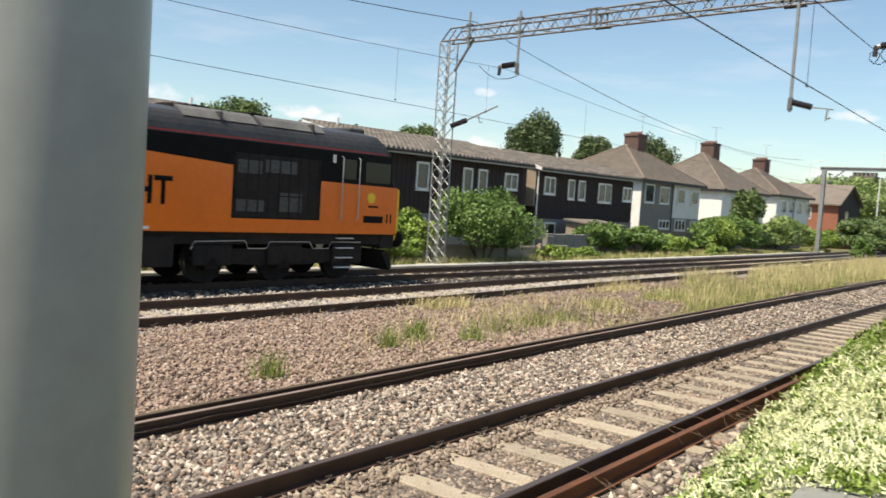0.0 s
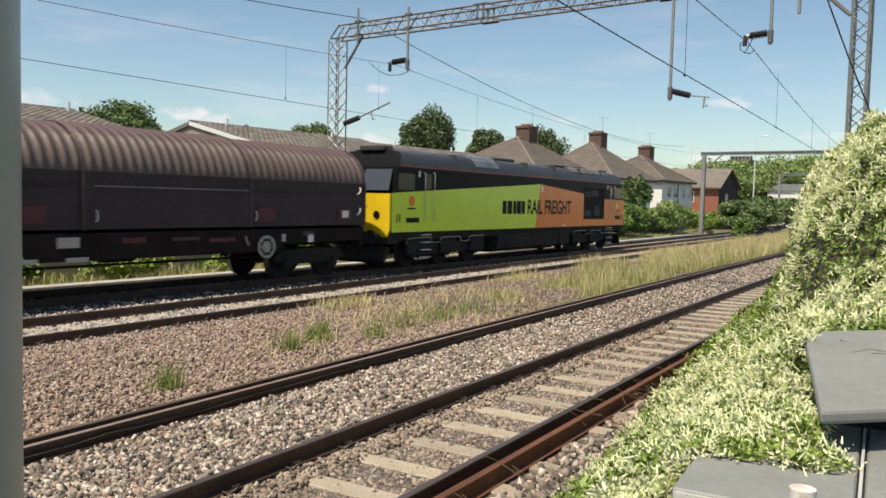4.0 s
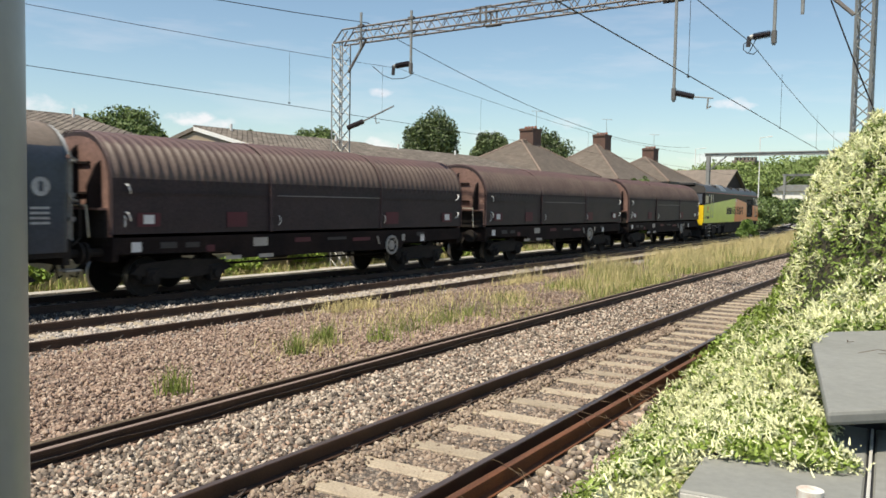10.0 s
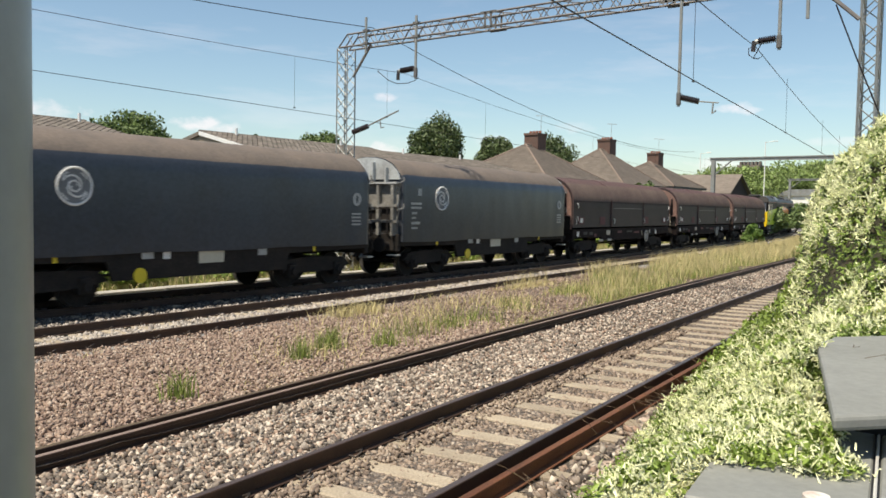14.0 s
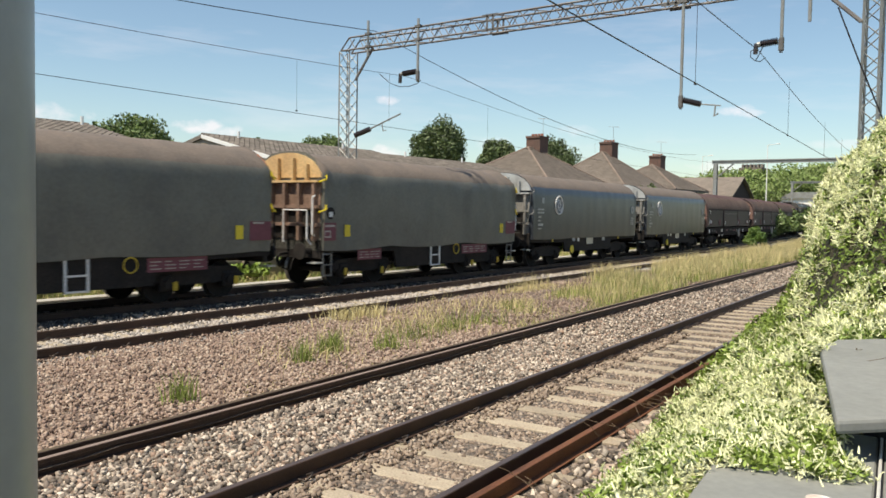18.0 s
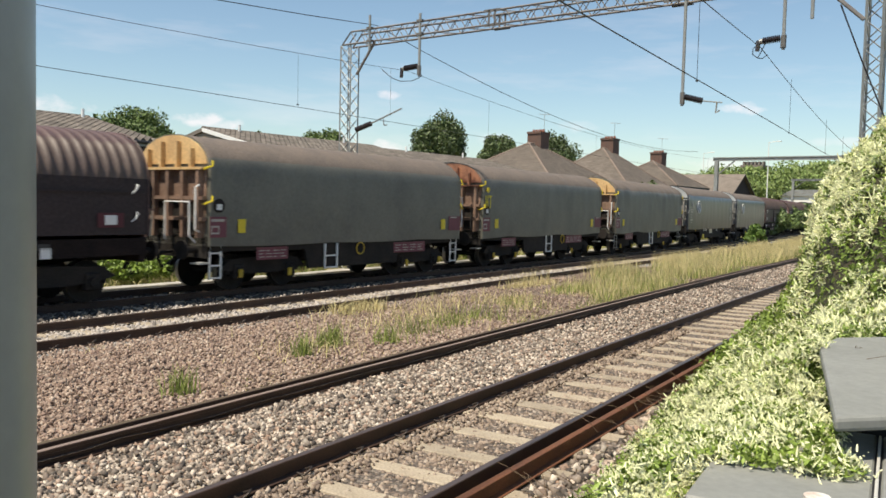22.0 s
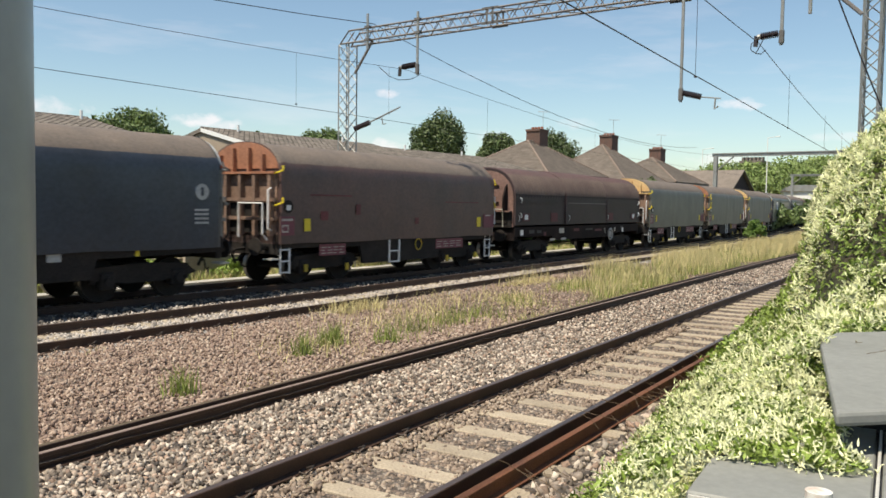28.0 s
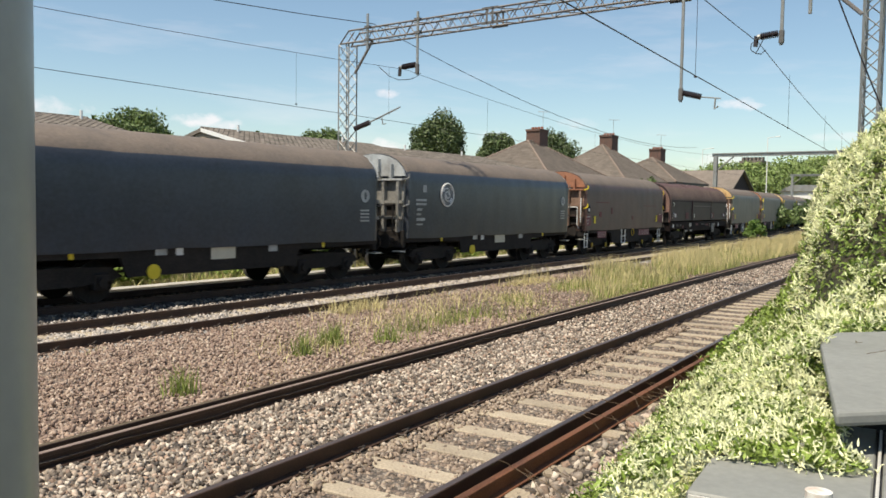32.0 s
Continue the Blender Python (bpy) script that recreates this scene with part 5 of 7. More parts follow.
lead_mat = mat("mortared hip tile", (0.21, 0.16, 0.13), 0.9, vary=0.2)
gutter_mat = mat("dark plastic gutter", (0.03, 0.03, 0.032), 0.5)
fence_mat = mat("weathered grey boards", (0.19, 0.165, 0.14), 0.9, vary=0.3, scale=3)
aerial_mat = mat("thin aluminium aerial", (0.4, 0.4, 0.4), 0.4, 0.6)


def window(parent, x, y0, y1, z0, z1, bays=1, transom=False):
    """White frame standing proud of a wall that faces +x, with a pane set back in it for each bay."""
    w = part("window", cbox(x - 0.02, x + 0.02, y0, y1, z0, z1), curtain_mat, parent)
    bm = bmesh.new()
    f = 0.085
    box(bm, x + 0.005, x + 0.07, y0 - 0.02, y1 + 0.02, z1 - f, z1 + 0.02)
    box(bm, x + 0.005, x + 0.07, y0 - 0.02, y1 + 0.02, z0 - 0.02, z0 + f)
    for k in range(bays + 1):
        yy = y0 + (y1 - y0) * k / bays
        box(bm, x + 0.006, x + 0.071, yy - f / 2, yy + f / 2, z0 + 0.02, z1 - 0.02)
    part("window_frame", bm, pvc_mat, w)
    for k in range(bays):
        a, b = y0 + (y1 - y0) * k / bays, y0 + (y1 - y0) * (k + 1) / bays
        part("pane", cbox(x + 0.022, x + 0.034, a + 0.04, b - 0.04, z0 + 0.06, z1 - 0.06), pane_mat, w)
    part("window_sill", cbox(x + 0.0, x + 0.12, y0 - 0.05, y1 + 0.05, z0 - 0.07, z0 - 0.022), pvc_mat, w)
    return w


def roof_tiles(bm, y0, y1, p0, p1, step_y, step_s, lift=0.035):
    """Rows of rounded tiles on a slope from p0 (x, z at the eaves) to p1 (x, z at the ridge)."""
    n = int(math.hypot(p1[0] - p0[0], p1[1] - p0[1]) / step_s)
    cols = int((y1 - y0) / step_y)
    dx, dz = (p1[0] - p0[0]) / n, (p1[1] - p0[1]) / n
    ln_ = math.hypot(dx, dz)
    nx, nz = -dz / ln_, dx / ln_
    if nz < 0:
        nx, nz = -nx, -nz
    for i in range(n):
        a = (p0[0] + dx * i, p0[1] + dz * i)
        b = (p0[0] + dx * (i + 1.08), p0[1] + dz * (i + 1.08))
        for j in range(cols):
            ya = y0 + (y1 - y0) * j / cols
            yb = y0 + (y1 - y0) * (j + 1) / cols
            ym = ya + (yb - ya) * 0.4
            v = [bm.verts.new((p[0] + nx * h, yy, p[1] + nz * h)) for p, hh in ((a, lift), (b, 0.0)) for yy, h in ((ya, hh * 0.6 - 0.03), (ym, hh + 0.1), (yb, hh * 0.6 - 0.03))]
            bm.faces.new((v[0], v[1], v[4], v[3]))
            bm.faces.new((v[1], v[2], v[5], v[4]))
            bm.faces.new((v[0], v[2], v[1]))


def terrace(y0, y1, label, wins, eave=4.42, ridge=5.62, x=-28.5, rx=-33.2, base=-0.6):
    t = thing("terraced_house", label, "house", "terraced houses")
    bx = x - 9.2
    wall = part("wall", cprism([(x, base), (x, eave), (rx, ridge - 0.12), (bx, eave), (bx, base)], "y", y0, y1), clad_mat, t, "dark brown upper wall")
    part("wall_base", cbox(x, x + 0.05, y0, y1, base, 1.5), grey_render_mat, t, "grey ground floor wall")
    part("gable", cprism([(x + 0.03, 2.2), (x + 0.03, eave - 0.05), (rx, ridge - 0.15), (bx, eave), (bx, 2.2)], "y", y0 - 0.05, y0 - 0.003), buff_mat, t, "buff brick gable")
    for k in range(int((y1 - y0) / 0.32)):
        yy = y0 + 0.1 + k * 0.32
        part("cladding_strip", cbox(x, x + 0.02, yy, yy + 0.03, 1.52, eave - 0.1), clad_mat, wall)
    roof = part("roof", cprism([(x + 0.45, eave - 0.06), (x + 0.45, eave + 0.02), (rx, ridge), (bx - 0.4, eave + 0.02), (bx - 0.4, eave - 0.06), (rx, ridge - 0.12)], "y", y0 - 0.1, y1 + 0.05), tile_mat, t, "low-pitched roof of rounded brown tiles")
    bm = bmesh.new()
    roof_tiles(bm, y0 - 0.1, y1 + 0.05, (x + 0.5, eave + 0.02), (rx, ridge + 0.01), 0.3, 0.36)
    tagged(part("roof_tiles", bm, tile_mat, roof), kind="stuff")
    part("ridge", tube(bmesh.new(), [(rx, y0 - 0.12, ridge + 0.03), (rx, y1 + 0.05, ridge + 0.03)], 0.1, 8), tile_mat, roof)
    part("bargeboard", cprism([(x + 0.5, eave - 0.12), (x + 0.5, eave + 0.06), (rx, ridge + 0.05), (rx, ridge - 0.14)], "y", y0 - 0.16, y0 - 0.11), pvc_mat, roof, "white bargeboard")
    part("bargeboard", cprism([(bx - 0.4, eave - 0.12), (bx - 0.4, eave + 0.06), (rx, ridge + 0.05), (rx, ridge - 0.14)], "y", y0 - 0.16, y0 - 0.11), fence_mat, roof, "grey bargeboard of the rear slope")
    part("fascia", cbox(x + 0.44, x + 0.48, y0 - 0.1, y1 + 0.05, eave - 0.18, eave - 0.02), grey_end_mat, roof, "pale fascia board")
    part("gutter", crod((x + 0.54, y0 - 0.1, eave - 0.03), (x + 0.54, y1 + 0.05, eave - 0.03), 0.06, 8), gutter_mat, roof)
    part("drainpipe", crod((x + 0.1, y0 + 0.12, base), (x + 0.1, y0 + 0.12, eave - 0.1), 0.045, 8), pvc_mat, t, "white drainpipe")
    for a, b, z0, z1, bays in wins:
        window(t, x + (0.05 if z1 < 1.6 else 0.0), a, b, z0, z1, bays)
    for yy in (y0 + 1.7, y1 - 0.5 if y0 < 10 else y1 - 3.0):
        part("roof_vent", crod((rx + 0.5, yy, ridge - 0.25), (rx + 0.5, yy, ridge + 0.32), 0.065, 8), pvc_mat, roof, "white roof vent pipe")
    return t


def build_terraces():
    terrace(2.0, 18.85, "dark brown clad terraced house with a tiled low roof", [(9.0, 10.1, 2.65, 4.0, 1), (12.5, 13.4, 2.65, 4.0, 1)], 4.42, 5.6)
    terrace(24.8, 36.9, "dark brown clad terraced house with white windows", [(28.15, 28.95, 2.66, 4.0, 1), (31.55, 32.2, 2.7, 3.95, 1), (32.75, 33.4, 2.7, 3.95, 1), (34.95, 36.0, 3.02, 3.9, 2), (28.1, 28.9, 0.93, 1.27, 1)], 4.45, 5.68)
    terrace(37.75, 48.5, "dark brown clad terraced house with paired white windows beside a bush", [(38.6, 39.6, 2.95, 3.95, 2), (41.0, 41.6, 2.75, 3.93, 1), (42.1, 42.75, 2.75, 3.93, 1), (44.3, 45.75, 2.7, 3.9, 2), (47.25, 48.25, 2.9, 3.8, 2), (38.85, 39.8, 0.3, 1.3, 1)], 4.38, 5.55)


build_terraces()


def hipped_house(y0, y1, label, walls, x=-31.0, depth=8.4, eave=4.7, top=7.55, base=-0.6, wins=(), ridge_in=4.25):
    """Pair of semi-detached houses under one hipped roof with a chimney in the middle."""
    t = thing("semi_detached_house", label, "house", "semi-detached houses")
    bx = x - depth
    mid = (y0 + y1) / 2
    for a, b, m in ((y0, mid, walls[0]), (mid, y1, walls[1])):
        part("wall", cbox(bx, x, a, b, base, eave), m, t)
    part("wall_base", cbox(x, x + 0.03, y0 + 0.0, y1, base, 1.95), grey_render_mat, t, "grey pebbledash ground floor")
    part("side_wall", cbox(bx + 0.05, x - 0.0, y0 - 0.03, y0 - 0.001, base, eave), render_mat, t, "white rendered side wall")
    rx = (x + bx) / 2
    o = 0.4
    bm = bmesh.new()
    A = [(x + o, y0 - o, eave), (x + o, y1 + o, eave), (bx - o, y1 + o, eave), (bx - o, y0 - o, eave)]
    R0, R1 = (rx, y0 + ridge_in, top), (rx, y1 - ridge_in, top)
    va = [bm.verts.new(p) for p in A]
    r0, r1 = bm.verts.new(R0), bm.verts.new(R1)
    for f in ((va[0], va[1], r1, r0), (va[1], va[2], r1), (va[2], va[3], r0, r1), (va[3], va[0], r0), va[::-1]):
        bm.faces.new(f)
    bmesh.ops.recalc_face_normals(bm, faces=bm.faces)
    roof = part("roof", bm, slate_mat, t, "hipped roof of weathered brown tiles")
    # courses of tiles on the front slope and the near hip
    bm = bmesh.new()
    n = 26
    for i in range(n):
        k0, k1 = i / n, (i + 1.05) / n
        for P, Q, S, U in ((A[0], A[1], R1, R0), (A[3], A[0], R0, R0)):
            P, Q, S, U = map(Vector, (P, Q, S, U))
            a0, a1, b1, b0 = P.lerp(U, k0), Q.lerp(S, k0), Q.lerp(S, min(1, k1)), P.lerp(U, min(1, k1))
            nrm = (Q - P).cross(U - P).normalized()
            nrm = nrm if nrm.z > 0 else -nrm
            cols = max(1, int((a1 - a0).length / 0.34))
            for j in range(cols):
                e0, e1 = j / cols, (j + 1) / cols
                q = [a0.lerp(a1, e0) + nrm * 0.045, a0.lerp(a1, e1) + nrm * 0.045, b0.lerp(b1, e1) + nrm * 0.012, b0.lerp(b1, e0) + nrm * 0.012]
                bm.faces.new([bm.verts.new(v) for v in q])
    bmesh.ops.recalc_face_normals(bm, faces=bm.faces)
    tagged(part("roof_tiles", bm, slate_mat, roof), kind="stuff")
    for p, q in ((A[0], R0), (A[3], R0), (A[1], R1), (R0, R1)):
        part("hip_tiles", crod(p, q, 0.11, 6), lead_mat, roof)
    part("fascia", cbox(x + o - 0.03, x + o, y0 - o, y1 + o, eave - 0.2, eave - 0.02), gutter_mat, roof)
    part("fascia", cbox(bx - o, x + o, y0 - o, y0 - o + 0.03, eave - 0.2, eave - 0.02), gutter_mat, roof)
    # chimney on the ridge
    ch = part("chimney", cbox(rx - 0.65, rx + 0.65, y0 + ridge_in + 0.8, y0 + ridge_in + 2.15, top - 0.9, top + 1.0), chimney_mat, roof, "brick chimney stack")
    part("chimney_cap", cbox(rx - 0.68, rx + 0.68, y0 + ridge_in + 0.72, y0 + ridge_in + 2.23, top + 0.85, top + 1.03), chimney_mat, ch)
    for k in range(4):
        part("chimney_pot", crod((rx - 0.45 + k * 0.3, y0 + ridge_in + 1.5, top + 1.03), (rx - 0.45 + k * 0.3, y0 + ridge_in + 1.5, top + 1.25), 0.12, 8), brick_mat, ch)
    for a, b, z0, z1, bays in wins:
        window(t, x + (0.03 if z1 < 2.3 else 0.0), a, b, z0, z1, bays)
    part("drainpipe", crod((x + 0.06, mid, base), (x + 0.06, mid, eave - 0.1), 0.05, 6), gutter_mat, t, "black drainpipe")
    part("aerial", tube(bmesh.new(), [(rx, y0 + ridge_in + 2.4, top - 0.3), (rx, y0 + ridge_in + 2.4, top + 2.6), (rx - 0.5, y0 + ridge_in + 2.4, top + 2.65), (rx + 0.6, y0 + ridge_in + 2.4, top + 2.55)], 0.02, 4), aerial_mat, roof, "thin television aerial")
    return t


def build_semis():
    a = 54.0
    hipped_house(a, a + 9.4, "semi-detached house in grey and white render under a hipped roof", (grey_render_mat, render_mat),
                 wins=[(54.5, 55.8, 3.0, 4.38, 1), (56.75, 58.1, 3.0, 4.3, 1), (59.5, 60.7, 3.1, 4.25, 1), (61.85, 63.0, 3.1, 4.22, 1), (56.85, 58.4, 1.1, 1.75, 3), (59.4, 61.0, 1.0, 1.85, 3), (62.0, 63.0, 1.0, 1.8, 2)])
    part_y = 67.6
    hipped_house(part_y, part_y + 9.0, "semi-detached house in white render under a hipped roof", (render_mat, render_mat), top=8.1, eave=4.65,
                 wins=[(69.3, 70.5, 3.0, 4.2, 1), (71.5, 72.5, 3.0, 4.2, 1), (73.8, 74.9, 3.0, 4.2, 1), (75.6, 76.6, 3.0, 4.2, 1)])
    hipped_house(79.6, 88.2, "semi-detached house in white render half hidden by a tree", (render_mat, render_mat), top=7.55, eave=4.8,
                 wins=[(80.8, 81.9, 3.1, 4.3, 1), (82.7, 83.7, 3.1, 4.3, 1), (85.0, 86.0, 3.1, 4.3, 1), (87.0, 88.0, 3.1, 4.3, 1), (80.8, 81.9, 1.0, 1.8, 1), (85.0, 86.0, 1.0, 1.8, 1)])
    # red brick house, its ridge across the view, with a dark gable
    t = thing("brick_house", "red brick house with a brown tiled roof and dark gable", "house")
    xa, xb, y0, y1 = -46.0, -33.1, 104.0, 112.0
    ym = (y0 + y1) / 2
    part("wall", cbox(xa, xb, y0, y1, -0.6, 4.75), brick_mat, t, "red brick wall")
    # gable and side wall are darker than the brick front
    part("gable", cprism([(y0, 4.75), (ym, 7.1), (y1, 4.75)], "x", xb - 0.3, xb), clad_mat, t, "dark gable over the side wall")
    part("gable_cladding", cbox(xb, xb + 0.05, y0, y1, 1.9, 4.75), clad_mat, t, "dark side wall below the gable")
    roof = part("roof", cprism([(y0 - 0.5, 4.55), (y0 - 0.5, 4.7), (ym, 7.25), (y1 + 0.5, 4.7), (y1 + 0.5, 4.55), (ym, 7.1)], "x", xa - 0.4, xb + 0.4), slate_mat, t, "brown tiled roof")
    for k in range(14):
        z = 4.72 + 2.5 * k / 14
        part("tile_course", cbox(xa - 0.4, xb + 0.4, y0 - 0.48 + 4.5 * k / 14, y0 - 0.2 + 4.5 * k / 14, z, z + 0.03), slate_mat, roof)
    part("window_pane", cbox(xb - 4.3, xb - 3.2, y0 - 0.03, y0 - 0.01, 2.9, 4.1), pane_mat, t)
    part("window_frame", cbox(xb - 4.4, xb - 3.1, y0 - 0.012, y0 - 0.004, 2.8, 4.2), pvc_mat, t)
    part("window_pane", cbox(xb + 0.055, xb + 0.07, y0 + 2.4, y0 + 3.6, 2.9, 4.0), pane_mat, t)
    # far pale warehouse
    w = thing("warehouse", "long white industrial shed far down the line", "building")
    part("wall", cbox(-43.2, -20, 165, 185, -0.5, 5.7), render_mat, w)
    part("roof", cprism([(-43.5, 5.7), (-19.6, 5.7), (-22, 6.9), (-41, 6.9)], "y", 164.6, 185.4), galv_mat, w)
    # flats behind the far trees
    w = thing("tower_block", "distant block of flats behind the trees", "building")
    part("wall", cbox(-83, -76, 268, 278, -0.5, 17.6), fence_mat, w)
    for k in range(6):
        part("chimney", cbox(-82.8 + k * 1.2, -82.2 + k * 1.2, 270, 272, 17.6, 18.8), fence_mat, w)


build_semis()


def street_lamp(x, y, top, label):
    t = thing("street_lamp", label, "street lamp", "street lamps", pose(x, y, -0.5))
    part("pole", crod((0, 0, 0), (0, 0, top + 0.5), 0.12, 8, 0.07), pvc_mat, t)
    part("arm", crod((0, 0, top + 0.45), (1.4, 0.3, top + 0.62), 0.05, 6), pvc_mat, t)
    part("lantern", cbox(1.2, 2.0, 0.2, 0.45, top + 0.55, top + 0.72, 0.04), pvc_mat, t)


street_lamp(-41.6, 150.0, 14.8, "tall white street lamp beyond the houses")
street_lamp(-57.0, 161.0, 13.9, "tall white street lamp behind the brick house")


def build_yard():
    """Low walls and boards along the far side of the line."""
    w = thing("retaining_wall", "low grey concrete wall along the far side of the line", "wall")
    for k in range(17):
        y = -8 + k * 2.45
        part("panel", cbox(-23.25, -23.1, y + 0.02, y + 2.41, -0.6, 0.34 + 0.04 * (k % 3), 0.01), concrete_mat, w)
        part("wall_post", cbox(-23.08, -22.95, y - 0.07, y + 0.07, -0.6, 0.48), concrete_mat, w)
    c = thing("cable_trough", "pale concrete cable trough beside the main line", "trough")
    for k in range(46):
        y = -12 + k * 1.02
        part("trough_lid", cbox(main_x(y) - 3.75, main_x(y) - 3.35, y, y + 0.99, -0.42, -0.24, 0.012), concrete_mat, c)
    b = thing("block_wall", "grey concrete block wall of a back garden", "wall")
    for k in range(6):
        part("block", cbox(-24.9, -24.6, 33.9 + k * 0.8, 34.68 + k * 0.8, -0.6, 0.85 - 0.02 * (k % 2), 0.01), grey_render_mat, b)
    f = thing("garden_fence", "weathered board fence behind the back gardens", "fence")
    for k in range(110):
        y = 39.0 + k * 0.32
        part("board", cbox(-26.6, -26.57, y, y + 0.3, -0.6, 1.0 + 0.03 * ((k * 7) % 5)), fence_mat, f)
    h = thing("garden_rail", "thin pale handrail by the garden steps", "rail")
    part("rail", tube(bmesh.new(), [(-24.0, 31.0, -0.4), (-24.0, 31.0, 0.75), (-24.0, 33.6, 0.75), (-24.0, 33.6, -0.4)], 0.03, 6), galv_mat, h)
    s = thing("shed", "pale timber lean-to against the terrace", "shed")
    part("wall", cbox(-27.6, -25.9, 39.8, 43.2, -0.6, 1.35), buff_mat, s)
    part("roof", cprism([(-25.7, 1.3), (-25.7, 1.38), (-27.7, 1.62), (-27.7, 1.52)], "y", 39.6, 43.4), fence_mat, s)


build_yard()


# ---- concrete cable trough along the far side of the main line ----
def build_trough():
    t = thing("cable_trough", "pale concrete cable trough with loose lids beside the main line", "cable trough")
    lid = mesh(cbox(-0.24, 0.24, -0.49, 0.49, 0.0, 0.05, 0.008), "lid", trough_mat)
    side = mesh(cbox(-0.22, 0.22, -0.5, 0.5, -0.3, -0.003), "channel", trough_mat)
    for k in range(80):
        y = -6 + k * 1.0
        for name, me, dz in (("channel", side, 0.0), ("lid", lid, random.uniform(0, 0.012))):
            ob = new(name, me)
            ob.parent = t
            ob.matrix_basis = pose(main_x(y) - 2.35, y, -0.16 + dz, 0, 0, heading(main_x, y) + random.uniform(-1, 1))


trough_mat = mat("pale weathered trough concrete", (0.44, 0.42, 0.37), 0.9, vary=0.25, scale=4, second=(0.32, 0.30, 0.26), rand=0.12)
build_trough()


# ---- unseen wall added behind the camera: closes the place, darkens the tarpaulins' reflections ----
def build_reflection_wall():
    solo("wall_boundary", cbox(9.0, 9.3, -60, 70, -0.5, 2.9), chimney_mat, "unseen added dark wall, there to be mirrored in the tarpaulins", "wall", "", "structure")


build_reflection_wall()

# ---- growing things ----


def leaf_mat(name, base, second, amount=0.35, rough=0.55):
    m = mat(name, base, rough, vary=0.15, scale=1.0, second=second, second_scale=0.9, island=amount)
    return m


leaf_dark_mat = leaf_mat("dark green tree leaves", (0.105, 0.155, 0.04), (0.068, 0.108, 0.03))
leaf_tree_mat = leaf_mat("dull dark green broad leaves", (0.082, 0.118, 0.036), (0.05, 0.078, 0.027), 0.45)
leaf_mid_mat = leaf_mat("fresh green leaves", (0.12, 0.20, 0.036), (0.08, 0.145, 0.028))
leaf_light_mat = leaf_mat("yellow-green leaves", (0.20, 0.28, 0.04), (0.13, 0.21, 0.035))
# far leaves are paler than the near ones: distance haze mixed into the colour
leaf_far_mat = leaf_mat("pale leaves with haze in the colour", (0.20, 0.27, 0.075), (0.15, 0.215, 0.06))
vine_leaf_mat = leaf_mat("bright vine leaves", (0.20, 0.275, 0.048), (0.125, 0.19, 0.034), 0.4)
flower_mat = leaf_mat("cream vine blossom", (0.80, 0.80, 0.53), (0.72, 0.75, 0.44), 0.15, 0.8)
yellow_flower_mat = leaf_mat("yellow blossom", (0.75, 0.55, 0.03), (0.7, 0.5, 0.03), 0.1, 0.8)
straw_mat = leaf_mat("dry golden grass", (0.58, 0.49, 0.25), (0.45, 0.40, 0.18), 0.3, 0.9)
grass_mat = leaf_mat("green weeds", (0.23, 0.285, 0.06), (0.16, 0.21, 0.05), 0.35, 0.8)
bark_mat = mat("grey-brown bark", (0.10, 0.075, 0.055), 0.95, vary=0.3, scale=4, bump=0.5)
stem_mat = mat("brown vine stem", (0.13, 0.085, 0.05), 0.9, vary=0.3)
# near-black colour stands in for the deep shade between the vine leaves
inner_shade_mat = mat("dark sheet for the shade inside the vine", (0.035, 0.036, 0.017), 0.95, vary=0.4, scale=6, bump=0.6, second=(0.06, 0.045, 0.025), second_scale=5)
rng = np.random.default_rng(7)


def mesh_np(name, verts, faces, material):
    """A mesh from arrays: verts (n, 3), faces (m, k)."""
    me = bpy.data.meshes.new(name)
    k = faces.shape[1]
    me.vertices.add(len(verts))
    me.vertices.foreach_set("co", np.ascontiguousarray(verts, dtype=np.float32).ravel())
    me.loops.add(faces.size)
    me.loops.foreach_set("vertex_index", np.ascontiguousarray(faces, dtype=np.int32).ravel())
    me.polygons.add(len(faces))
    me.polygons.foreach_set("loop_start", np.arange(0, faces.size, k, dtype=np.int32))
    me.polygons.foreach_set("loop_total", np.full(len(faces), k, dtype=np.int32))
    me.materials.append(material)
    me.update()
    me.validate()
    return me


def leaves(points, normals, size, spread=0.9, aspect=0.62):
    """Folded leaves, two triangles each, at the points, facing roughly along the normals."""
    n = len(points)
    d = normals + spread * rng.normal(size=(n, 3))
    d /= np.linalg.norm(d, axis=1, keepdims=True) + 1e-9
    r = rng.normal(size=(n, 3))
    u = np.cross(d, r)
    u /= np.linalg.norm(u, axis=1, keepdims=True) + 1e-9
    v = np.cross(d, u)
    s = (np.broadcast_to(size, n) * rng.uniform(0.6, 1.35, n))[:, None]
    a = points - u * s
    b = points + v * s * aspect - d * s * 0.15
    c = points + u * s
    e = points - v * s * aspect - d * s * 0.15
    verts = np.stack([a, b, c, e], 1).reshape(-1, 3)
    i = np.arange(n)[:, None] * 4
    faces = np.concatenate([i + [0, 1, 2], i + [0, 2, 3]], 1).reshape(-1, 3)
    return verts, faces


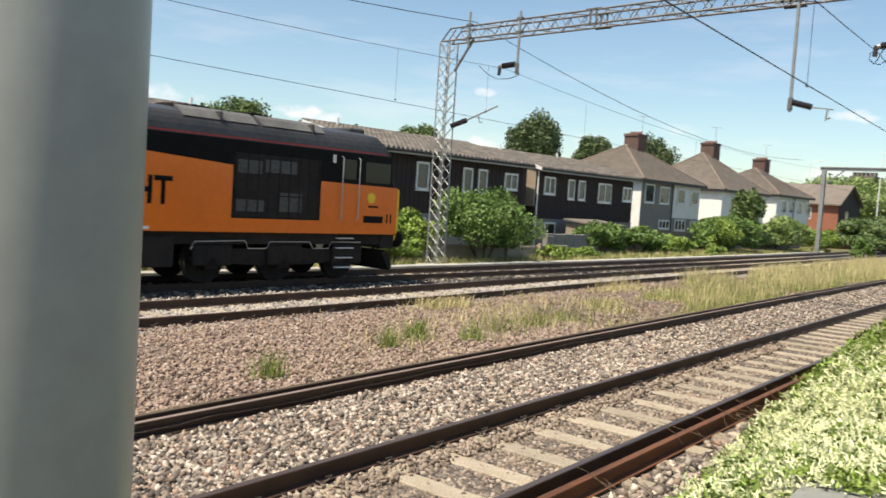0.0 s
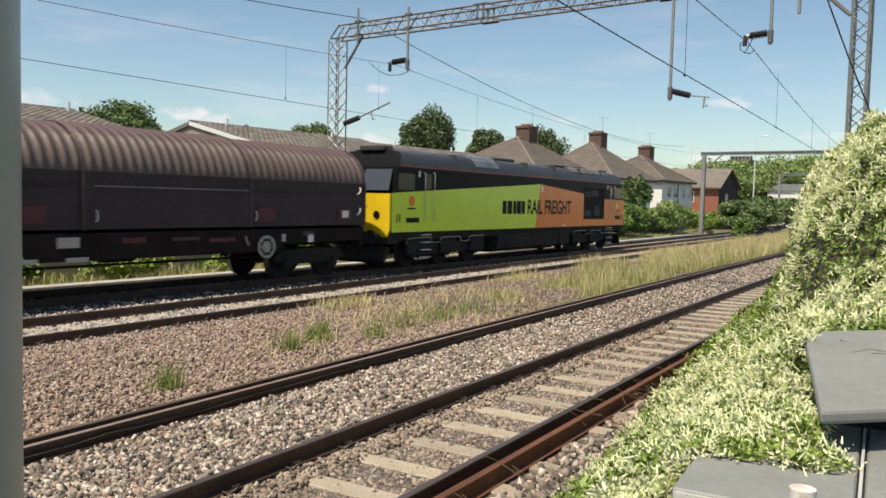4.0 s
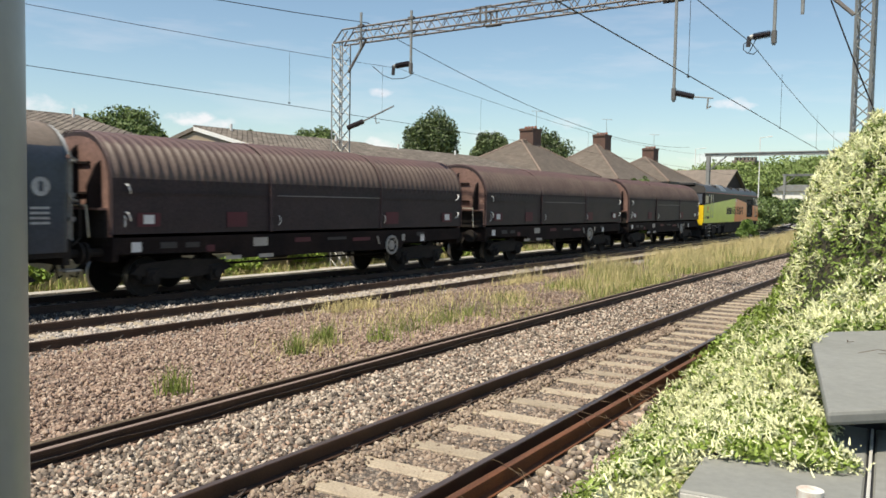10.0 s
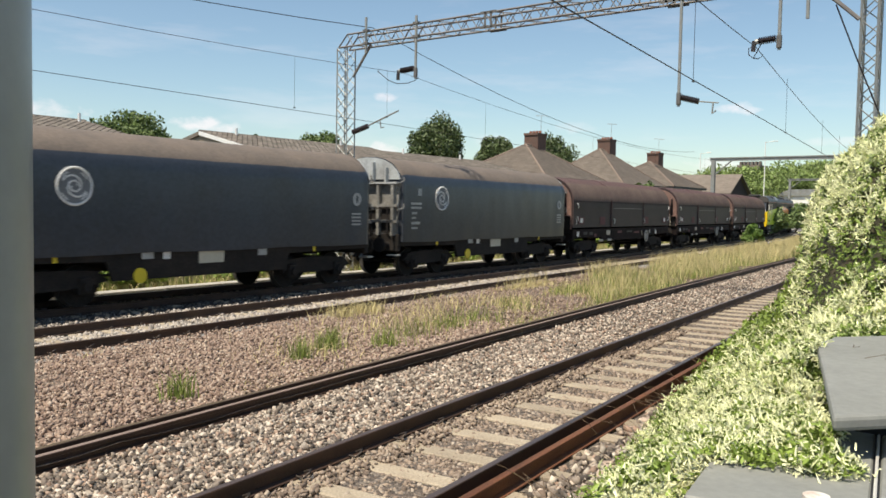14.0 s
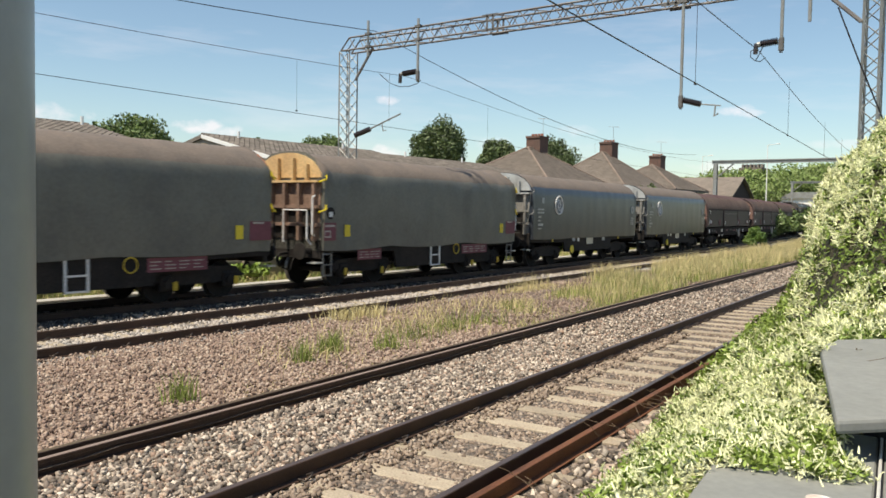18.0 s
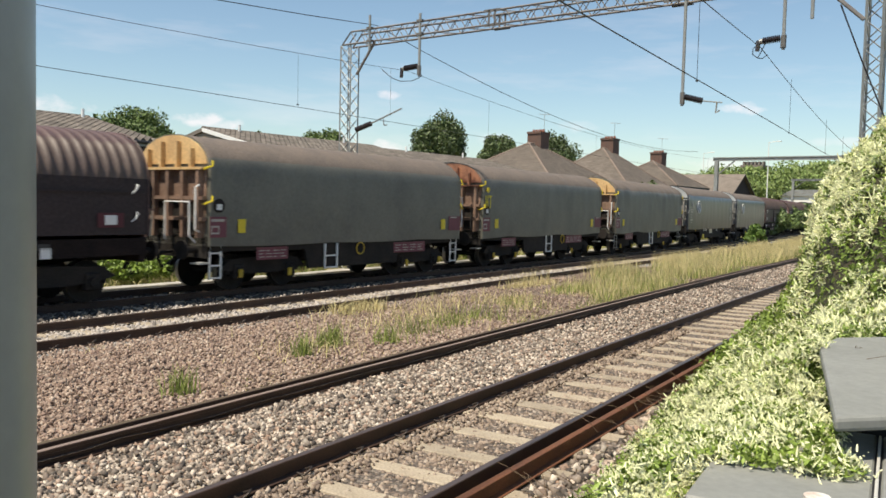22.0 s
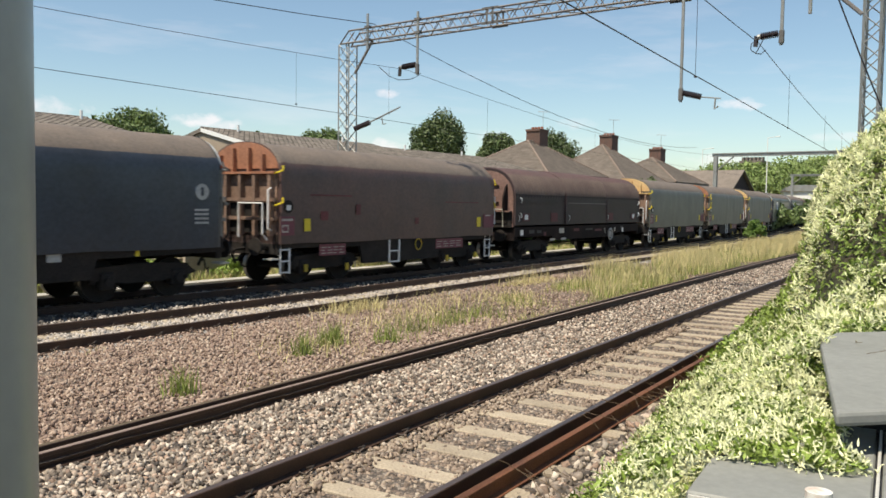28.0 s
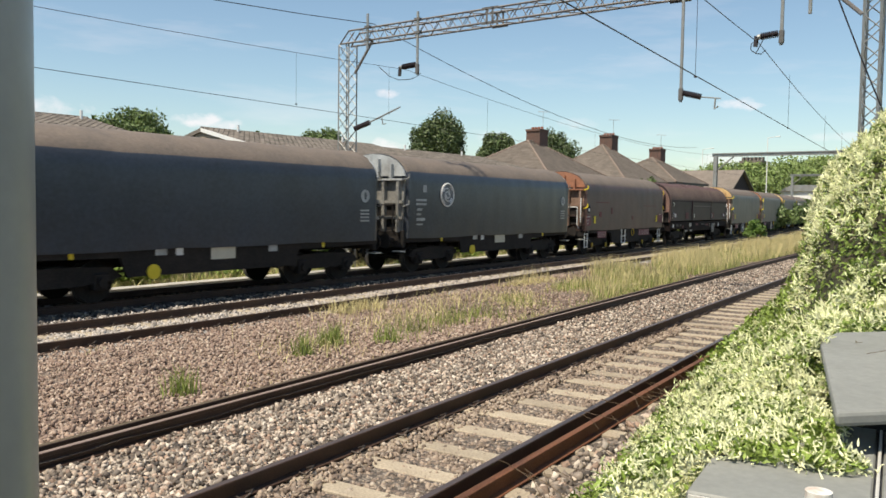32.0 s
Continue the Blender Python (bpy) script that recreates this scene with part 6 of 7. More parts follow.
def plumes(points, ways, length, width):
    """Tapering curved plumes: two crossed ribbons of two pieces each."""
    n = len(points)
    u = ways / (np.linalg.norm(ways, axis=1, keepdims=True) + 1e-9)
    a = np.cross(u, rng.normal(size=(n, 3)))
    a /= np.linalg.norm(a, axis=1, keepdims=True) + 1e-9
    b = np.cross(u, a)
    ln_ = (np.broadcast_to(length, n) * rng.uniform(0.55, 1.35, n))[:, None]
    w = (np.broadcast_to(width, n) * rng.uniform(0.7, 1.3, n))[:, None]
    bend = rng.normal(size=(n, 3)) * 0.6
    at = [points + ln_ * (u * k + bend * k * k) for k in (0.0, 0.5, 1.0)]
    rows = []
    for side in (a, b):
        for c, k in zip(at, (0.6, 1.0, 0.35)):
            rows += [c - side * w * k, c + side * w * k]
    verts = np.stack(rows, 1).reshape(-1, 3)
    quad = np.array([(r + 2 * i, r + 2 * i + 1, r + 2 * i + 3, r + 2 * i + 2) for r in (0, 6) for i in range(2)])
    return verts, (np.arange(n)[:, None, None] * 12 + quad[None]).reshape(-1, 4)


def shell(n, centre, radii, inner=0.72, cut=-0.6):
    """Random points in the outer part of a bumpy ellipsoid, with outward normals."""
    d = rng.normal(size=(n * 2, 3))
    d /= np.linalg.norm(d, axis=1, keepdims=True)
    d = d[d[:, 2] > cut][:n]
    k = rng.uniform(inner, 1.0, len(d))
    return np.array(centre) + d * np.array(radii) * k[:, None], d


def crown_points(n, centre, radii, lumps, seed):
    """Many overlapping small clumps that together fill a crown with an uneven outline and gaps."""
    r = np.random.default_rng(seed)
    P, N = [], []
    for i in range(lumps):
        d = r.normal(size=3)
        d /= np.linalg.norm(d)
        if d[2] < -0.5:
            d[2] *= -0.5
        c = np.array(centre) + d * np.array(radii) * r.uniform(0.45, 0.85)
        q = np.array(radii) * r.uniform(0.26, 0.46)
        p, nn = shell(n // lumps, c, q, 0.5, -0.8)
        P.append(p)
        N.append(nn)
    return np.concatenate(P), np.concatenate(N)


def tree(x, y, base, top, radius, label, material, n=7000, leaf=0.22, seed=1, lumps=34, height_share=0.62, group="trees"):
    t = thing("tree", label, "tree", group, pose(x, y, base))
    h = top - base
    rz = h * height_share / 2
    c = (0, 0, h - rz)
    r = random.Random(seed)
    part("trunk", crod((0, 0, -0.1), (0, 0, h - rz * 1.3), 0.045 * h * 0.6, 8, 0.02 * h * 0.6), bark_mat, t)
    for k in range(5):
        a = r.uniform(0, 6.28)
        part("limb", crod((0, 0, h - rz * 1.9 + k * 0.1), (math.cos(a) * radius * 0.6, math.sin(a) * radius * 0.6, h - rz * r.uniform(0.6, 1.2)), 0.018 * h * 0.5, 6, 0.006 * h), bark_mat, t)
    p, nn = crown_points(n, c, (radius, radius, rz), lumps, seed)
    v, f = leaves(p, nn, leaf)
    ob = new("crown", mesh_np("crown", v, f, material))
    ob.parent = t
    tagged(ob, kind="stuff")
    return t


def bush(x, y, base, rx, ry, h, label, material, n=9000, leaf=0.12, seed=1, lumps=26, second=None):
    t = thing("bush", label, "bush", "bushes", pose(x, y, base))
    p, nn = crown_points(n, (0, 0, h * 0.5), (rx, ry, h * 0.5), lumps, seed)
    keep = p[:, 2] > 0
    p, nn = p[keep], nn[keep]
    v, f = leaves(p, nn, leaf)
    ob = new("foliage", mesh_np("foliage", v, f, material))
    ob.parent = t
    tagged(ob, kind="stuff")
    r = random.Random(seed)
    for k in range(5):
        a = r.uniform(0, 6.28)
        part("stem", crod((0.1 * math.cos(a), 0.1 * math.sin(a), -0.1), (rx * 0.6 * math.cos(a), ry * 0.6 * math.sin(a), h * 0.7), 0.04, 6, 0.012), bark_mat, t)
    return t


def build_trees():
    # (direction x, direction y, rise of the top) seen over the roofs; distance, radius
    far = ((-0.8442, 0.5361, 0.1085, 75, 3.7), (-0.7635, 0.6458, 0.0841, 95, 1.5), (-0.7125, 0.7017, 0.0945, 95, 3.2), (-0.6070, 0.7947, 0.1135, 95, 3.45),
           (-0.5474, 0.8368, 0.0912, 95, 2.5), (-0.4882, 0.8727, 0.0938, 110, 2.9))
    for k, (dx, dy, up, d, r) in enumerate(far):
        tree(dx * d, dy * d, -0.6, 1.75 + up * d, r, "leafy dark green tree rising behind the rooftops", leaf_dark_mat if k < 3 else leaf_tree_mat, 26000, 0.15, 11 + k, 90)
    wood = ((-0.335, 0.046, 150, 6.5), (-0.30, 0.053, 165, 8.0), (-0.278, 0.053, 175, 7.0), (-0.252, 0.055, 185, 8.0), (-0.228, 0.060, 190, 8.5), (-0.205, 0.063, 190, 8.0),
            (-0.18, 0.064, 200, 9.0), (-0.15, 0.066, 200, 9.0), (-0.12, 0.062, 200, 9.0), (-0.085, 0.064, 200, 9.0), (-0.05, 0.064, 200, 9.0))
    for k, (dx, up, d, r) in enumerate(wood):
        dy = math.sqrt(1 - dx * dx)
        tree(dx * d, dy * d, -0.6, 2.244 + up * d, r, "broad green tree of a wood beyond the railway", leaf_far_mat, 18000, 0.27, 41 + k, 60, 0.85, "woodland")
    bush(-22.6, 26.6, -0.45, 1.9, 2.6, 3.35, "large green bush by the mast", leaf_mid_mat, 42000, 0.06, 3, 60)
    bush(-23.6, 23.4, -0.45, 1.0, 1.4, 2.2, "pale yellow-green bush beside the mast", leaf_light_mat, 6000, 0.085, 4, 20)
    bush(-25.0, 39.6, -0.5, 1.3, 2.2, 2.3, "trimmed dark ivy hedge", leaf_mid_mat, 12000, 0.09, 5, 34)
    bush(-25.0, 43.8, -0.5, 1.2, 2.2, 1.9, "low bush along the fence", leaf_mid_mat, 9000, 0.09, 6, 30)
    bush(-25.2, 48.6, -0.5, 1.2, 2.2, 1.5, "low bright bush along the fence", leaf_light_mat, 6000, 0.09, 7, 26)
    bush(-25.6, 57.0, -0.5, 2.1, 3.6, 3.0, "wide green bush with bright shoots", leaf_mid_mat, 30000, 0.095, 8, 46)
    bush(-24.6, 54.6, -0.5, 1.3, 2.0, 2.8, "bright yellow-green bush by the fence", leaf_light_mat, 9000, 0.09, 9, 24)
    tree(-26.6, 62.5, -0.5, 5.0, 1.25, "slender young tree before the white house", leaf_dark_mat, 6000, 0.14, 10, 26, 0.8)
    bush(-25.6, 67.5, -0.5, 2.0, 3.6, 3.0, "grey-green bush by the portal gantry", leaf_far_mat, 20000, 0.11, 12, 40)
    bush(-24.0, 84.0, -0.5, 3.0, 5.5, 3.6, "dense dark green thicket beside the line", leaf_dark_mat, 26000, 0.15, 13, 46)
    bush(-26.0, 96.0, -0.5, 3.5, 6.5, 3.7, "dense dark green thicket beside the line", leaf_dark_mat, 22000, 0.18, 14, 46)
    bush(-27.5, 112.0, -0.5, 4.0, 8.0, 4.0, "dense green thicket far down the line", leaf_dark_mat, 12000, 0.28, 15, 46)
    bush(-26.2, 79.0, -0.5, 1.6, 3.2, 2.3, "pale shrubs and tall weeds before the brick house", leaf_light_mat, 12000, 0.1, 17, 30)
    bush(-16.7, 57.7, -0.3, 0.75, 0.9, 1.85, "young sapling growing between the tracks", leaf_mid_mat, 3500, 0.085, 16, 18)
    for k, (x, y, h) in enumerate(((-22.2, 10.5, 0.9), (-22.0, 14.2, 1.0), (-22.3, 18.4, 0.8), (-22.5, 31.5, 0.9), (-23.5, 35.5, 0.8), (-22.0, 6.2, 0.7), (-22.4, 21.3, 1.5), (-23.3, 50.5, 1.0), (-22.0, 2.5, 0.9))):
        bush(x, y, -0.45, 0.7, 1.3, h, "rough weeds at the foot of the wall", leaf_light_mat, 2500, 0.075, 60 + k, 16)


build_trees()


def blades(points, heights, lean, width):
    """Upright grass blades: one thin triangle pair each."""
    n = len(points)
    a = rng.uniform(0, 2 * np.pi, n)
    side = np.stack([np.cos(a), np.sin(a), np.zeros(n)], 1) * width[:, None]
    tip = points + np.stack([rng.normal(size=n) * lean * heights, rng.normal(size=n) * lean * heights, heights], 1)
    mid = points * 0.45 + tip * 0.55
    mid[:, :2] = points[:, :2] * 0.75 + tip[:, :2] * 0.25
    verts = np.stack([points - side, points + side, mid + side * 0.7, tip, mid - side * 0.7], 1).reshape(-1, 3)
    i = np.arange(n)[:, None] * 5
    faces = np.concatenate([i + [0, 1, 2], i + [0, 2, 4], i + [4, 2, 3]], 1).reshape(-1, 3)
    return verts, faces


def lines(f, ys):
    return np.array([f(v) for v in ys])


def build_grass():
    def patch(name, label, n, material, place, height, lean=0.28, width=0.0042):
        p = place(n)
        h = height * rng.uniform(0.45, 1.25, len(p)) * (np.interp(p[:, 1], [12, 27], [0.55, 1.0]) if height > 0.3 and name.startswith("tall") else 1.0)
        v, f = blades(p, h, lean, width * rng.uniform(0.6, 1.4, len(p)) * (1 + p[:, 1] / 25))
        tagged(new(name, mesh_np(name, v, f, material)), label, "grass", kind="stuff")

    def band(y0, y1, a0, a1, power=1.0, thin=0.0):
        """Between the lone rail and the second line: a0, a1 are shares of that width."""
        def place(n):
            y = y0 + (y1 - y0) * rng.uniform(0, 1, n) ** power
            l, r = lines(second_x, y) + 1.3, lines(single_x, y) - 0.3
            k = rng.uniform(a0, a1, n)
            p = np.stack([l + (r - l) * k, y, np.full(n, -0.14)], 1)
            c = np.array([noise.noise(Vector((q[0] * 0.7, q[1] * 0.35, 2))) for q in p])
            sparse = np.clip((27 - y) / 12, 0, 1) * np.clip(1.5 - 1.5 * k, 0, 1) + np.clip((14 - y) / 3, 0, 1)
            return p[c + rng.normal(size=n) * 0.15 > thin + 0.55 * sparse]
        return place
    patch("tall_dry_grass", "tall golden dry grass between the tracks", 60000, straw_mat, band(12, 80, 0.0, 1.0, 0.7, -0.02), 0.57, 0.24, 0.0034)
    patch("tall_green_grass", "green stems among the dry grass", 46000, grass_mat, band(11.5, 65, 0.2, 1.0, 1.1, -0.02), 0.34, 0.3, 0.0036)
    patch("short_dry_grass", "short dry grass tufts on the gravel", 20000, straw_mat, band(3, 24, 0.0, 1.0, 1.0, -0.25), 0.11, 0.7)

    def tufts(spots):
        def place(n):
            k = rng.integers(0, len(spots), n)
            s = np.array(spots)[k]
            return np.stack([s[:, 0] + rng.normal(size=n) * s[:, 2], s[:, 1] + rng.normal(size=n) * s[:, 2], np.full(n, -0.13)], 1)
        return place
    patch("weed_tufts", "bright green weed tufts on the gravel", 1000, grass_mat, tufts([(-9.15, 8.65, 0.1), (-9.5, 9.7, 0.11), (-9.45, 9.5, 0.09), (-8.3, 5.85, 0.1), (-9.25, 11.5, 0.2), (-9.7, 14.1, 0.3), (-9.4, 12.8, 0.25), (-8.95, 10.4, 0.15)]), 0.38, 0.26)
    patch("straw_tufts", "dry seed heads beside the second line", 1500, straw_mat, tufts([(-12.2, 12.8, 0.25), (-12.3, 13.6, 0.25), (-11.2, 14.4, 0.7), (-10.2, 11.6, 0.8), (-11.3, 17.0, 0.8), (-9.9, 13.0, 0.7), (-9.3, 9.0, 0.6)]), 0.27, 0.45)
    patch("rank_dry_grass", "pale dry stems along the far boundary", 14000, straw_mat,
          lambda n: (lambda y: np.stack([lines(main_x, y) - rng.uniform(2.8, 6.5, n), y, np.full(n, -0.42)], 1))(rng.uniform(-6, 80, n)), 0.42, 0.35, 0.007)
    patch("rank_grass", "rank green grass along the far boundary", 15000, grass_mat,
          lambda n: (lambda y: np.stack([lines(main_x, y) - rng.uniform(2.9, 6.5, n), y, np.full(n, -0.42)], 1))(rng.uniform(-6, 80, n)), 0.4, 0.3, 0.008)


build_grass()

# ---- the flowering vine over the lineside cabinets ----


def vine_left(y):
    return np.interp(y, [0, 2.5, 3.5, 5.5, 7, 8, 10, 13, 17, 22], [-2.1, -2.6, -2.88, -3.13, -3.33, -3.5, -3.85, -4.3, -4.3, -4.0])


# height over the distance in from the edge: low by the cabinets, a tall bank further on
LOW_IN, LOW_UP = [0, 0.12, 0.5, 0.85, 1.3, 1.9, 2.6, 6], [-0.4, -0.12, 0.05, 0.35, 0.78, 1.2, 1.42, 1.5]
TALL_IN, TALL_UP = [0, 0.12, 0.5, 0.8, 1.0, 1.15, 1.4, 1.8, 2.4, 3.3, 6], [-0.4, 0.12, 0.5, 0.8, 1.35, 2.2, 2.85, 3.25, 3.6, 3.85, 4.0]


def vine_height(x, y):
    s = np.clip(x - vine_left(y), 0, 6)
    steep = s * np.interp(y, [8, 10, 12, 14, 16, 20], [0.55, 0.64, 0.77, 0.98, 1.3, 1.3])
    k = np.clip((y - 7.2) / 3.6, 0, 1)
    k = k * k * (3 - 2 * k)
    lump = np.array([noise.noise(Vector((a * 1.5, b * 1.5, 1.0))) * 0.3 + noise.noise(Vector((a * 4.2, b * 4.2, 4.0))) * 0.2 for a, b in zip(x, y)])
    return np.interp(s, LOW_IN, LOW_UP) * (1 - k) + np.interp(steep, TALL_IN, TALL_UP) * k + lump * np.minimum(1, 2.5 * s)


def vine_points(n, y0, y1, reach):
    y = y0 + (y1 - y0) * rng.uniform(0, 1, n) ** 1.15
    x = vine_left(y) + rng.uniform(0.0, 1.0, n) ** 0.85 * reach(y)
    z = vine_height(x, y)
    e = 0.08
    dx = (vine_height(x + e, y) - z) / e
    dy = (vine_height(x, y + e) - z) / e
    nn = np.stack([-dx, -dy, np.ones(n)], 1)
    nn /= np.linalg.norm(nn, axis=1, keepdims=True)
    p = np.stack([x, y, z], 1)
    return p, nn


def build_vine():
    # bare of leaves above the cabinet tops, but for a tongue that lies on the lower lid
    def free(p):
        x, y = p[:, 0], p[:, 1]
        edge = np.interp(y, [2.4, 2.9, 3.36, 3.46, 3.7, 4.1, 4.4, 5.0, 5.6, 6.2], [-1.35, -1.2, -1.12, -0.58, -0.68, -0.75, -0.9, -1.06, -1.2, -1.22])
        back = np.interp(x, [-1.3, -1.0, -0.8, 0.35], [6.2, 6.5, 6.76, 7.9])
        wob = 0.045 * np.sin(y * 9.1) + 0.035 * np.sin(y * 21.3 + 1)
        return (y > back) | (x < edge + wob)

    def settle(p):
        """Keeps the shoots lying on the lower lid."""
        tongue = (p[:, 0] > -1.3) & (p[:, 1] < 4.5)
        p[:, 2] = np.where(tongue, np.clip(p[:, 2] - 0.1, 1.22, 1.29), p[:, 2])
        return p
    t = thing("flowering_vine", "rampant climbing vine covered in cream blossom, spilling over grey cabinets", "vine")
    reach = lambda y: np.interp(y, [0, 4, 7, 10, 14, 20], [2.0, 2.4, 3.4, 4.6, 5.0, 5.0])
    p, nn = vine_points(160000, 1.6, 19, reach)
    k = free(p)
    p, nn = settle(p[k]), nn[k]
    d = np.where((p[:, 0] > -1.3) & (p[:, 1] < 4.5), rng.uniform(0.0, 0.04, len(p)), rng.uniform(-0.22, 0.05, len(p)))
    v, f = leaves(p + nn * d[:, None], nn, np.interp(p[:, 1], [4, 12], [0.021, 0.036]), 0.9, 0.42)
    ob = new("leaves", mesh_np("leaves", v, f, vine_leaf_mat))
    ob.parent = t
    tagged(ob, "bright green heart-shaped leaves", kind="stuff")
    # blossom: bunches of curved cream plumes, thick in drifts with green between
    p, nn = vine_points(26000, 1.6, 19, reach)
    k = free(p)
    p, nn = settle(p[k]), nn[k]
    c = np.array([1.3 * noise.noise(Vector((q[0] * 1.5, q[1] * 1.3, 17.3 + q[2]))) + 1.0 * noise.noise(Vector((q[0] * 4.2, q[1] * 3.8, 9.0 + q[2] * 3))) for q in p])
    inward = (p[:, 0] - vine_left(p[:, 1])) * np.interp(p[:, 1], [10, 12, 14, 16], [0.64, 0.77, 0.98, 1.3])
    low = np.interp(p[:, 1], [4.5, 6.0, 8.0, 12.0], [0.32, 0.16, 0.05, 0.35]) - 1.1 * np.clip((1.28 - inward) / 0.4, 0, 1) * np.clip((p[:, 1] - 9.0) / 2.0, 0, 1)
    low -= 0.5 * np.clip((0.5 - (p[:, 0] - vine_left(p[:, 1]))) / 0.4, 0, 1)
    low += 0.3 * ((p[:, 0] > -2.3) & (p[:, 1] < 5.5))
    k = c + low + rng.normal(size=len(p)) * 0.15 > 0.0
    p, nn = p[k], nn[k]
    m = np.where(p[:, 1] < 7.5, 17, 9)
    p = np.repeat(p, m, 0)
    nn = np.repeat(nn, m, 0)
    p = p + rng.normal(size=p.shape) * 0.027
    v, f = plumes(p - nn * 0.012, nn + np.array([0, 0, 0.25]) + 0.75 * rng.normal(size=nn.shape), np.interp(p[:, 1], [4, 12], [0.0185, 0.045]), np.interp(p[:, 1], [4, 12], [0.0048, 0.0105]))
    ob = new("blossom", mesh_np("blossom", v, f, flower_mat))
    ob.parent = t
    tagged(ob, "dense fluffy plumes of cream blossom", kind="stuff")
    # dark inner sheet: deep shade put into its colour, and no light shows through
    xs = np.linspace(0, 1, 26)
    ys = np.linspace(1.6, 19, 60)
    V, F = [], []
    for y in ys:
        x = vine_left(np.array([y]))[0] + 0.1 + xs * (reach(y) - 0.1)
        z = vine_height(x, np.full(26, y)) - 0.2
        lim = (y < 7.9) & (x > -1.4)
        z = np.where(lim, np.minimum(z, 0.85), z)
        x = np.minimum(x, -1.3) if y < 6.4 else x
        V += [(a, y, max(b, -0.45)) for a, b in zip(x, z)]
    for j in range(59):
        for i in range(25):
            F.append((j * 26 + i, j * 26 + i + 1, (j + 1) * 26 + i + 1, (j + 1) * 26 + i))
    ob = new("inner_leaves", mesh_np("inner_leaves", np.array(V), np.array(F), inner_shade_mat))
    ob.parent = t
    bm = bmesh.new()
    for k in range(6):
        y = random.uniform(4.6, 6.2)
        x = random.uniform(-1.25, -0.5)
        z = 1.207 if y < 3.7 else 1.405
        pts = [(x, y, z)]
        for i in range(4):
            pts.append((pts[-1][0] + random.uniform(0.0, 0.09), pts[-1][1] + random.uniform(-0.07, 0.07), z + random.uniform(0.0, 0.02)))
        tube(bm, pts, 0.0016, 4)
    for k in range(46):
        y = random.uniform(4.0, 12.0)
        x = float(vine_left(y)) + random.uniform(0.0, 0.5)
        z = random.uniform(-0.1, 0.25)
        pts = [(x, y, z)]
        dx, dy = random.uniform(-0.12, -0.02), random.uniform(-0.08, 0.08)
        for i in range(4):
            pts.append((pts[-1][0] + dx, pts[-1][1] + dy, pts[-1][2] + random.uniform(0.0, 0.05)))
        tube(bm, pts, 0.0028, 4)
    ob = part("tendril", bm, stem_mat, t)
    tagged(ob, kind="stuff")
    # yellow blossom in the shade behind
    p = np.stack([rng.normal(size=300) * 0.1 - 0.72, rng.normal(size=300) * 0.2 + 7.9, rng.normal(size=300) * 0.1 + 1.72], 1)
    v, f = leaves(p, np.tile([0.0, -0.6, 0.8], (300, 1)), 0.022)
    ob = new("yellow_blossom", mesh_np("yellow_blossom", v, f, yellow_flower_mat))
    ob.parent = t
    tagged(ob, "a patch of yellow blossom", kind="stuff")


build_vine()

cabinet_mat = mat("grey painted sheet", (0.245, 0.25, 0.228), 0.6, vary=0.1, scale=3, second=(0.205, 0.21, 0.19), second_scale=2.4, bump=0.05, bump_scale=15)
stained_mat = mat("white paint with rust stains", (0.72, 0.70, 0.64), 0.6, vary=0.1, scale=8, second=(0.34, 0.17, 0.08), second_scale=16, second_amount=0.2)
lip_mat = mat("pale worn edge", (0.55, 0.54, 0.49), 0.7, vary=0.15, scale=6)


